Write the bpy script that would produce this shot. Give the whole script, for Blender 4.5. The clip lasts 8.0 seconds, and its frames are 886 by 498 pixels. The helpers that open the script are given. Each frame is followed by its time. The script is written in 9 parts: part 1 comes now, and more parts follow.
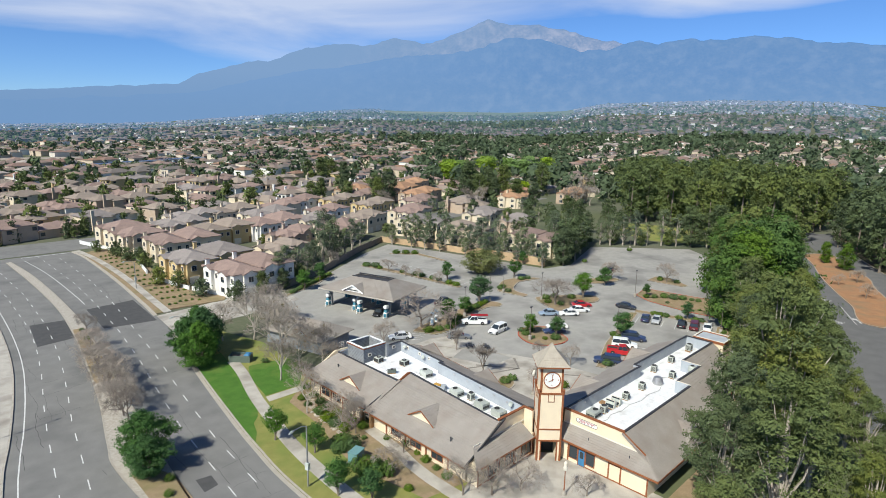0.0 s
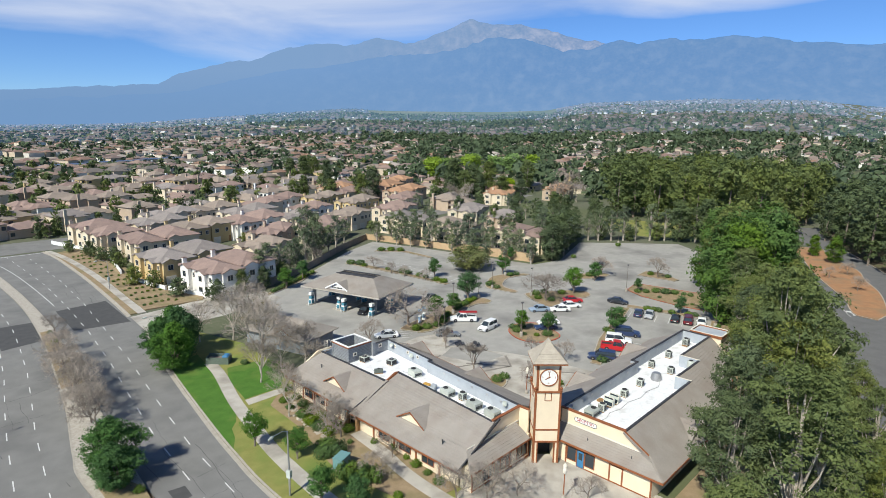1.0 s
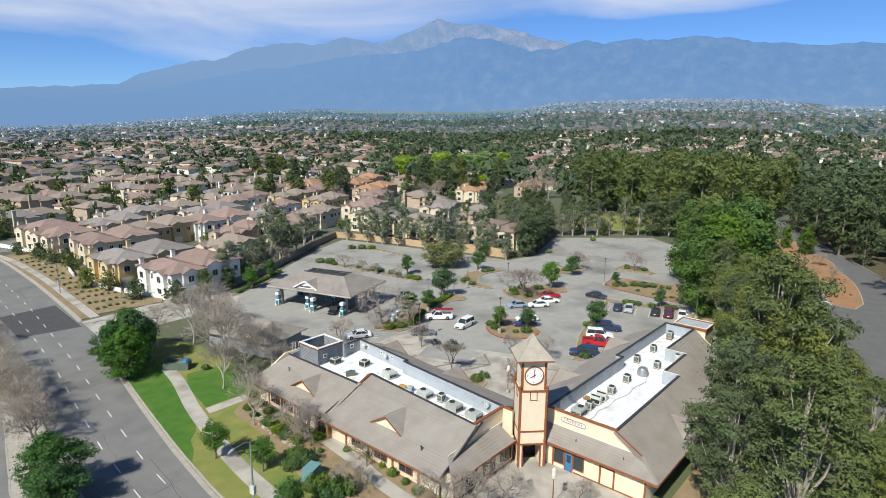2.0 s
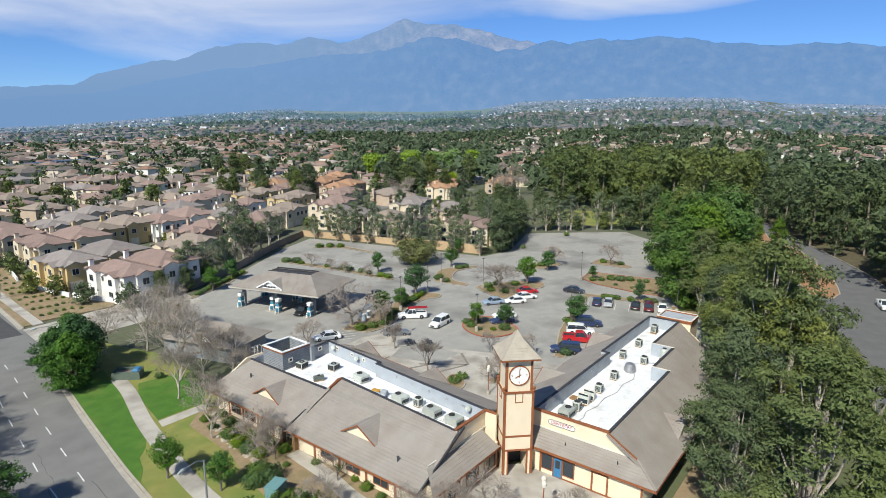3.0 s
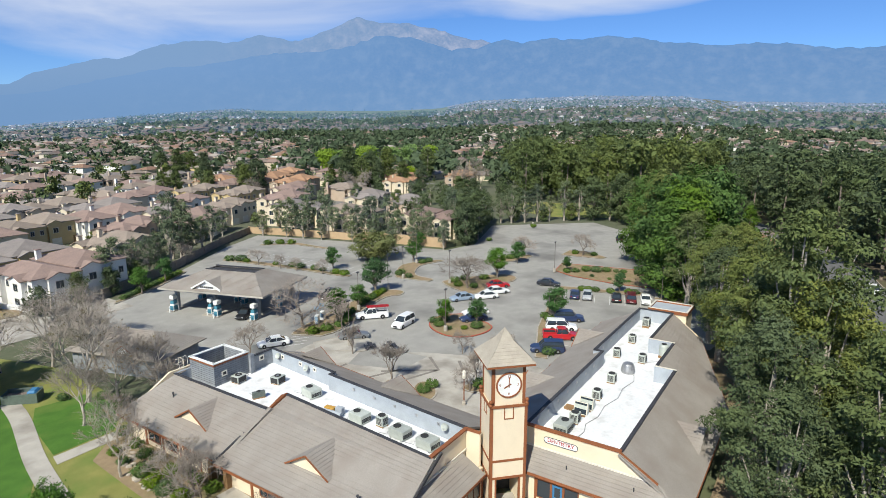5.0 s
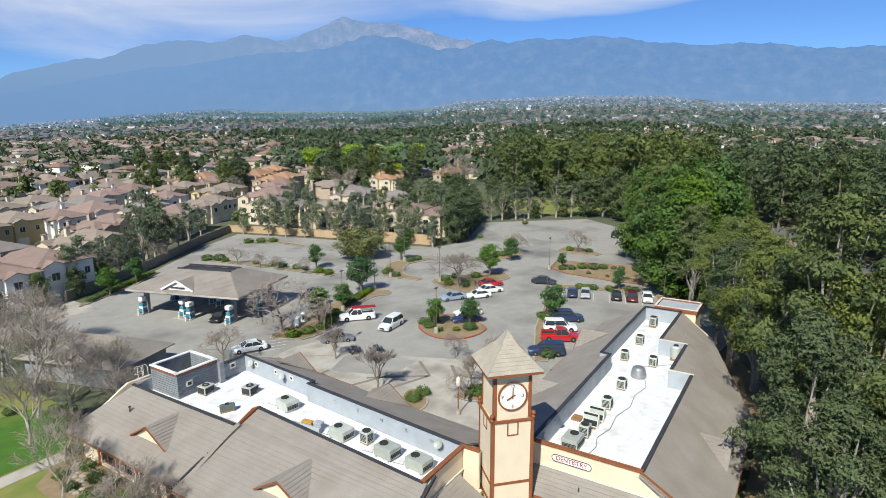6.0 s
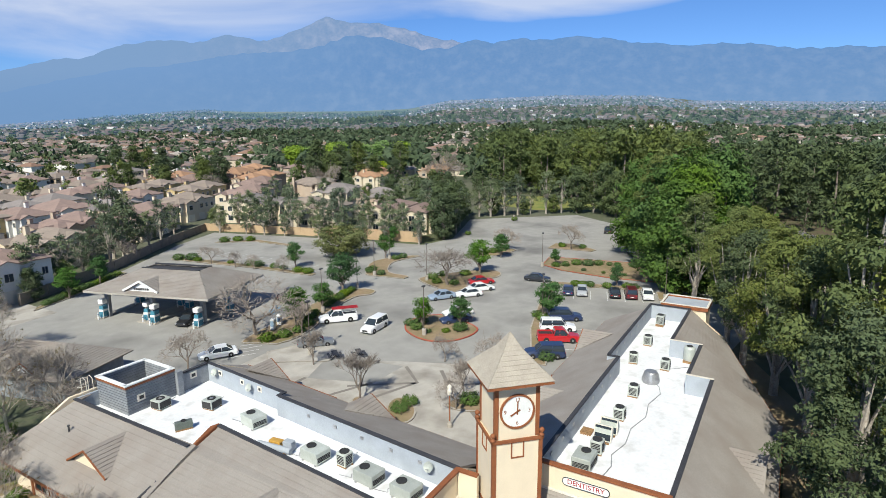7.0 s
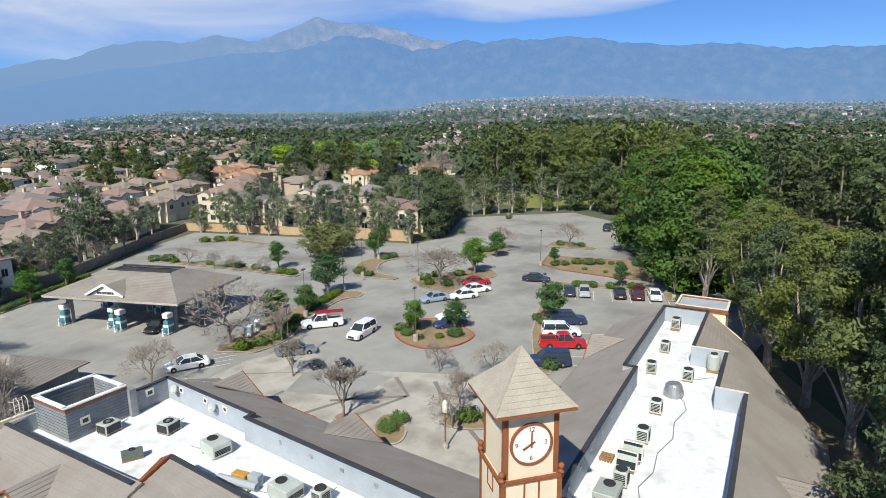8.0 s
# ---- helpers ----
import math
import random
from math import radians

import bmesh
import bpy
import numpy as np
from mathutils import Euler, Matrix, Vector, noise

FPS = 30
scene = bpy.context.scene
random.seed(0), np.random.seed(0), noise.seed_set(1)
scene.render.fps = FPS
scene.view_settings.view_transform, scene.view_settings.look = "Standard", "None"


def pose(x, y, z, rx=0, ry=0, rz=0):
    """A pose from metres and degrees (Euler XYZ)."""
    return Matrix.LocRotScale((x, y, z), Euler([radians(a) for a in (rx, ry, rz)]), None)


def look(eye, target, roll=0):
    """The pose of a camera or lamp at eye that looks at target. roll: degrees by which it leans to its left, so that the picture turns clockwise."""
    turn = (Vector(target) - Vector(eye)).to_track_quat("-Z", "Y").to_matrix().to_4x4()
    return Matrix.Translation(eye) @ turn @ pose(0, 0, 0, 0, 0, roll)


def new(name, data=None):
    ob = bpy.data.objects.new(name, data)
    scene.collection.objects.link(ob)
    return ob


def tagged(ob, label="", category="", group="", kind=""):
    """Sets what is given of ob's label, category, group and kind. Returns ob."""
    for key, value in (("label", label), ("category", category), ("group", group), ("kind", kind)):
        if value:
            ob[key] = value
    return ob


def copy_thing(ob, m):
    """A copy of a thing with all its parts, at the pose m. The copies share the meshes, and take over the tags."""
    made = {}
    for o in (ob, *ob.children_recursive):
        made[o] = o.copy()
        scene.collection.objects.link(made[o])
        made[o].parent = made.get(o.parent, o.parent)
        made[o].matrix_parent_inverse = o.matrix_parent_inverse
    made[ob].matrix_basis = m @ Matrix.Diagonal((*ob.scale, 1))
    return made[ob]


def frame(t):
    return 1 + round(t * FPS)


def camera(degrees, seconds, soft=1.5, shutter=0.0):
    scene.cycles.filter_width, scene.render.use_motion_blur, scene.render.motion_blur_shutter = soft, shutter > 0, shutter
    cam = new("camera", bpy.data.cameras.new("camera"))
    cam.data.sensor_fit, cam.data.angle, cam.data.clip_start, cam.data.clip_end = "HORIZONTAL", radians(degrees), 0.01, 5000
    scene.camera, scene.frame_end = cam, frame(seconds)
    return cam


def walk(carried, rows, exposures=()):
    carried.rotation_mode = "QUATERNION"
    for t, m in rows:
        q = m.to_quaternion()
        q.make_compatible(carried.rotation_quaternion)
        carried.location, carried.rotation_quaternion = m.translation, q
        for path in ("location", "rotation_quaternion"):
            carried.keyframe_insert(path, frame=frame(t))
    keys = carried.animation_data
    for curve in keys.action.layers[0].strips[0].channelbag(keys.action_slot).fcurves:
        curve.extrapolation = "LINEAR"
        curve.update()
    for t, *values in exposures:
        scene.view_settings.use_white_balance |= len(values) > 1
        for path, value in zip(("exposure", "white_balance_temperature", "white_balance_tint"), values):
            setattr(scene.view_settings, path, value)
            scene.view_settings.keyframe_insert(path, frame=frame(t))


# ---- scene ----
cam = camera(74.15, 8.0, soft=0.85)
PATH = [
    (0, (-59.037, -39.792, 42.257), (10.060, 29.528, 21.756), 1.05),
    (0.5, (-57.810, -38.239, 41.272), (12.218, 30.153, 20.811), 0.91),
    (1, (-56.545, -36.551, 40.298), (14.389, 30.902, 19.841), 0.81),
    (1.5, (-55.058, -34.729, 39.265), (17.419, 31.072, 18.839), 0.70),
    (3, (-49.694, -28.988, 36.070), (27.810, 30.849, 15.758), 0.22),
    (3.5, (-47.649, -27.008, 35.003), (31.105, 31.184, 14.719), 0.10),
    (4, (-45.434, -25.026, 33.954), (34.437, 31.620, 13.661), 0.02),
    (4.5, (-43.101, -23.052, 32.909), (37.745, 32.181, 12.581), -0.06),
    (6, (-35.674, -17.397, 29.925), (47.099, 34.910, 9.610), -0.28),
    (6.5, (-32.990, -15.549, 28.843), (50.275, 35.991, 8.582), -0.34),
    (7, (-30.300, -13.720, 27.764), (53.746, 36.544, 7.521), -0.45),
    (7.5, (-27.556, -11.930, 26.758), (57.120, 37.264, 6.509), -0.55),
    (8, (-24.736, -10.195, 26.092), (60.051, 38.839, 5.922), -0.61),
]
walk(cam, [(t, look(eye, target, roll)) for t, eye, target, roll in PATH])

# ---- daylight ----
SUN_AWAY = Vector((0.985, 0.17, 0))          # the way shadows fall on the ground
SUN_UP = radians(44)
world = bpy.data.worlds.new("sky")
scene.world = world
world.use_nodes = True
wn = world.node_tree.nodes
wl = world.node_tree.links
wn.clear()
sky = wn.new("ShaderNodeTexSky")
sky.sky_type = "NISHITA"
sky.sun_disc = False
sky.sun_elevation = SUN_UP
sky.sun_rotation = math.atan2(-SUN_AWAY.x, -SUN_AWAY.y)
sky.altitude = 2500
sky.air_density = 1.0
sky.dust_density = 0.0
sky.ozone_density = 6.0
# thin high cloud, drawn out along the horizon
tc = wn.new("ShaderNodeTexCoord")
mp = wn.new("ShaderNodeMapping")
mp.inputs["Scale"].default_value = (1.1, 1.1, 7.0)
mp.inputs["Location"].default_value = (0.35, 0.2, 0.0)
nz = wn.new("ShaderNodeTexNoise")
nz.inputs["Scale"].default_value = 1.7
nz.inputs["Detail"].default_value = 7
nz.inputs["Roughness"].default_value = 0.52
nz.inputs["Distortion"].default_value = 0.6
rp = wn.new("ShaderNodeValToRGB")
rp.color_ramp.elements[0].position = 0.46
rp.color_ramp.elements[1].position = 0.74
rp.color_ramp.elements[1].color = (0.78, 0.78, 0.78, 1)
mx = wn.new("ShaderNodeMix")
mx.data_type = "RGBA"
mx.inputs["B"].default_value = (5.0, 5.6, 6.9, 1)
bg = wn.new("ShaderNodeBackground")
bg.inputs["Strength"].default_value = 0.105
wo = wn.new("ShaderNodeOutputWorld")
wl.new(tc.outputs["Generated"], mp.inputs["Vector"])
wl.new(mp.outputs["Vector"], nz.inputs["Vector"])
def maths(kind, a, b, c=None):
    """One arithmetic node; numbers and sockets alike."""
    n = wn.new("ShaderNodeMath")
    n.operation = kind
    for k, v in enumerate((a, b) if c is None else (a, b, c)):
        if isinstance(v, (int, float)):
            n.inputs[k].default_value = v
        else:
            wl.new(v, n.inputs[k])
    return n.outputs[0]


cut = wn.new("ShaderNodeSeparateXYZ")
wl.new(tc.outputs["Generated"], cut.inputs[0])


def bank(way, z, wide, high, lean):
    """A long low bank of high cloud round one bearing: 1 in its middle, 0 at its edge."""
    dot = wn.new("ShaderNodeVectorMath")
    dot.operation = "DOT_PRODUCT"
    dot.inputs[1].default_value = (-math.sin(radians(way)), math.cos(radians(way)), 0)
    wl.new(tc.outputs["Generated"], dot.inputs[0])
    lat = maths("DIVIDE", dot.outputs["Value"], wide)
    lift = maths("DIVIDE", maths("SUBTRACT", maths("SUBTRACT", cut.outputs["Z"], z), maths("MULTIPLY", lat, lean)), high)
    return maths("SUBTRACT", maths("SUBTRACT", 1.0, maths("MULTIPLY", lat, lat)), maths("MULTIPLY", lift, lift))


veil = wn.new("ShaderNodeMapRange")
veil.inputs["From Min"].default_value = -1.0
veil.inputs["From Max"].default_value = 1.0
veil.inputs["To Min"].default_value = -0.40
veil.inputs["To Max"].default_value = 0.33
wl.new(maths("MAXIMUM", bank(60, 0.195, 0.62, 0.115, 0.012), maths("SUBTRACT", bank(23, 0.205, 0.32, 0.052, -0.02), 0.22)), veil.inputs["Value"])
wl.new(maths("ADD", nz.outputs["Fac"], veil.outputs["Result"]), rp.inputs["Fac"])
# smog above the plain takes the glare out of the low sky
deep = wn.new("ShaderNodeValToRGB")
deep.color_ramp.elements[0].position = 0.0
deep.color_ramp.elements[0].color = (0.60, 0.74, 0.93, 1)
deep.color_ramp.elements[1].position = 0.55
deep.color_ramp.elements[1].color = (1, 1, 1, 1)
low = deep.color_ramp.elements.new(0.2)
low.color = (0.62, 0.80, 0.98, 1)
wl.new(cut.outputs["Z"], deep.inputs["Fac"])
smog = wn.new("ShaderNodeMix")
smog.data_type = "RGBA"
smog.blend_type = "MULTIPLY"
smog.inputs["Factor"].default_value = 1.0
wl.new(sky.outputs["Color"], smog.inputs["A"])
wl.new(deep.outputs["Color"], smog.inputs["B"])
wl.new(rp.outputs["Color"], mx.inputs["Factor"])
wl.new(smog.outputs["Result"], mx.inputs["A"])
wl.new(mx.outputs["Result"], bg.inputs["Color"])
wl.new(bg.outputs["Background"], wo.inputs["Surface"])

sun_lamp = new("sun", bpy.data.lights.new("sun", "SUN"))
sun_lamp.data.energy = 4.8
sun_lamp.data.angle = radians(0.53)
sun_lamp.data.color = (0.985, 0.97, 0.86)
sun_lamp.matrix_world = look((0, 0, 0), SUN_AWAY * math.cos(SUN_UP) - Vector((0, 0, math.sin(SUN_UP))))
scene.view_settings.exposure = 0.30

# ---- materials ----
def material(name, a, b=None, rough=0.85, metal=0.0, scale=4.0, fine=60.0, bump=0.15, spread=0.0, spec=0.3, coords="Object", contrast=(0.35, 0.65), third=None, third_scale=0.15, third_range=(0.45, 0.7)):
    """Two tones mixed by broad and fine noise, with a fine relief; spread varies it from object to object; third: a tone in wide stains."""
    m = bpy.data.materials.new(name)
    m.use_nodes = True
    n, l = m.node_tree.nodes, m.node_tree.links
    p = n["Principled BSDF"]
    p.inputs["Roughness"].default_value = rough
    p.inputs["Metallic"].default_value = metal
    p.inputs["Specular IOR Level"].default_value = spec
    b = b or tuple(c * 0.75 for c in a)
    co = n.new("ShaderNodeTexCoord")
    geo = n.new("ShaderNodeNewGeometry")
    src = geo.outputs["Position"] if coords == "World" else co.outputs["Object"]
    big = n.new("ShaderNodeTexNoise")
    big.inputs["Scale"].default_value = scale
    big.inputs["Detail"].default_value = 5
    small = n.new("ShaderNodeTexNoise")
    small.inputs["Scale"].default_value = fine
    small.inputs["Detail"].default_value = 3
    l.new(src, big.inputs["Vector"])
    l.new(src, small.inputs["Vector"])
    mixn = n.new("ShaderNodeMath")
    mixn.operation = "MULTIPLY_ADD"
    l.new(small.outputs["Fac"], mixn.inputs[0])
    mixn.inputs[1].default_value = 0.5
    half = n.new("ShaderNodeMath")
    half.operation = "MULTIPLY"
    l.new(big.outputs["Fac"], half.inputs[0])
    half.inputs[1].default_value = 0.5
    l.new(half.outputs[0], mixn.inputs[2])
    ramp = n.new("ShaderNodeValToRGB")
    ramp.color_ramp.elements[0].position, ramp.color_ramp.elements[1].position = contrast
    ramp.color_ramp.elements[0].color = (*b, 1)
    ramp.color_ramp.elements[1].color = (*a, 1)
    l.new(mixn.outputs[0], ramp.inputs["Fac"])
    out = ramp.outputs["Color"]
    if third:
        wide = n.new("ShaderNodeTexNoise")
        wide.inputs["Scale"].default_value = third_scale
        wide.inputs["Detail"].default_value = 4
        l.new(src, wide.inputs["Vector"])
        r2 = n.new("ShaderNodeValToRGB")
        r2.color_ramp.elements[0].position, r2.color_ramp.elements[1].position = third_range
        l.new(wide.outputs["Fac"], r2.inputs["Fac"])
        m2 = n.new("ShaderNodeMix")
        m2.data_type = "RGBA"
        l.new(r2.outputs["Color"], m2.inputs["Factor"])
        l.new(out, m2.inputs["A"])
        m2.inputs["B"].default_value = (*third, 1)
        out = m2.outputs["Result"]
    if spread:
        info = n.new("ShaderNodeObjectInfo")
        hsv = n.new("ShaderNodeHueSaturation")
        mr = n.new("ShaderNodeMapRange")
        mr.inputs["To Min"].default_value = 1 - spread
        mr.inputs["To Max"].default_value = 1 + spread
        l.new(info.outputs["Random"], mr.inputs["Value"])
        l.new(mr.outputs["Result"], hsv.inputs["Value"])
        l.new(out, hsv.inputs["Color"])
        out = hsv.outputs["Color"]
    l.new(out, p.inputs["Base Color"])
    if bump:
        bp = n.new("ShaderNodeBump")
        bp.inputs["Strength"].default_value = bump
        bp.inputs["Distance"].default_value = 0.03
        l.new(mixn.outputs[0], bp.inputs["Height"])
        l.new(bp.outputs["Normal"], p.inputs["Normal"])
    return m


def island_material(name, tones, rough=0.85, scale=0.0, spec=0.25):
    """A tone for each island of the mesh, picked from a list of up to eight."""
    m = bpy.data.materials.new(name)
    m.use_nodes = True
    n, l = m.node_tree.nodes, m.node_tree.links
    p = n["Principled BSDF"]
    p.inputs["Roughness"].default_value = rough
    p.inputs["Specular IOR Level"].default_value = spec
    geo = n.new("ShaderNodeNewGeometry")
    ramp = n.new("ShaderNodeValToRGB")
    ramp.color_ramp.interpolation = "CONSTANT"
    el = ramp.color_ramp.elements
    while len(el) < len(tones):
        el.new(0.5)
    for i, c in enumerate(tones):
        el[i].position = i / len(tones)
        el[i].color = (*c, 1)
    l.new(geo.outputs["Random Per Island"], ramp.inputs["Fac"])
    l.new(ramp.outputs["Color"], p.inputs["Base Color"])
    return m


def leaf_material(name, a, b, c, rough=0.85):
    """Leaf clumps: three greens, by clump and by broad noise, and a little light through the leaf."""
    m = bpy.data.materials.new(name)
    m.use_nodes = True
    n, l = m.node_tree.nodes, m.node_tree.links
    p = n["Principled BSDF"]
    p.inputs["Roughness"].default_value = rough
    p.inputs["Specular IOR Level"].default_value = 0.06
    geo = n.new("ShaderNodeNewGeometry")
    info = n.new("ShaderNodeObjectInfo")
    nz = n.new("ShaderNodeTexNoise")
    nz.inputs["Scale"].default_value = 0.16
    nz.inputs["Detail"].default_value = 3
    l.new(geo.outputs["Position"], nz.inputs["Vector"])
    ad = n.new("ShaderNodeMath")
    ad.operation = "MULTIPLY_ADD"
    l.new(geo.outputs["Random Per Island"], ad.inputs[0])
    ad.inputs[1].default_value = 0.30
    sub = n.new("ShaderNodeMath")
    sub.operation = "MULTIPLY_ADD"
    l.new(nz.outputs["Fac"], sub.inputs[0])
    sub.inputs[1].default_value = 0.5
    rnd = n.new("ShaderNodeMath")
    rnd.operation = "MULTIPLY_ADD"
    l.new(info.outputs["Random"], rnd.inputs[0])
    rnd.inputs[1].default_value = 0.34
    rnd.inputs[2].default_value = -0.17
    l.new(rnd.outputs[0], sub.inputs[2])
    l.new(sub.outputs[0], ad.inputs[2])
    ramp = n.new("ShaderNodeValToRGB")
    ramp.color_ramp.elements.new(0.5)
    for e, (pos, col) in zip(ramp.color_ramp.elements, ((0.1, a), (0.5, b), (0.95, c))):
        e.position, e.color = pos, (*col, 1)
    l.new(ad.outputs[0], ramp.inputs["Fac"])
    # from tree to tree the green leans to blue-grey or to olive
    spot = n.new("ShaderNodeTexNoise")
    spot.inputs["Scale"].default_value = 0.085
    spot.inputs["Detail"].default_value = 1
    l.new(geo.outputs["Position"], spot.inputs["Vector"])
    both = n.new("ShaderNodeMath")
    both.operation = "ADD"
    l.new(spot.outputs["Fac"], both.inputs[0])
    l.new(info.outputs["Random"], both.inputs[1])
    hue = n.new("ShaderNodeMapRange")
    hue.inputs["From Min"].default_value, hue.inputs["From Max"].default_value = 0.45, 1.55
    hue.inputs["To Min"].default_value, hue.inputs["To Max"].default_value = 0.515, 0.482
    l.new(both.outputs[0], hue.inputs["Value"])
    pure = n.new("ShaderNodeMapRange")
    pure.inputs["From Min"].default_value, pure.inputs["From Max"].default_value = 0.45, 1.55
    pure.inputs["To Min"].default_value, pure.inputs["To Max"].default_value = 0.72, 1.12
    l.new(both.outputs[0], pure.inputs["Value"])
    tint = n.new("ShaderNodeHueSaturation")
    l.new(hue.outputs["Result"], tint.inputs["Hue"])
    l.new(pure.outputs["Result"], tint.inputs["Saturation"])
    l.new(ramp.outputs["Color"], tint.inputs["Color"])
    l.new(tint.outputs["Color"], p.inputs["Base Color"])
    tr = n.new("ShaderNodeBsdfTranslucent")
    l.new(tint.outputs["Color"], tr.inputs["Color"])
    ms = n.new("ShaderNodeMixShader")
    ms.inputs["Fac"].default_value = 0.16
    l.new(p.outputs["BSDF"], ms.inputs[1])
    l.new(tr.outputs["BSDF"], ms.inputs[2])
    l.new(ms.outputs["Shader"], n["Material Output"].inputs["Surface"])
    return m


def glass(name, tint=(0.03, 0.04, 0.05)):
    m = bpy.data.materials.new(name)
    m.use_nodes = True
    p = m.node_tree.nodes["Principled BSDF"]
    p.inputs["Base Color"].default_value = (*tint, 1)
    p.inputs["Roughness"].default_value = 0.08
    p.inputs["Specular IOR Level"].default_value = 0.6
    return m


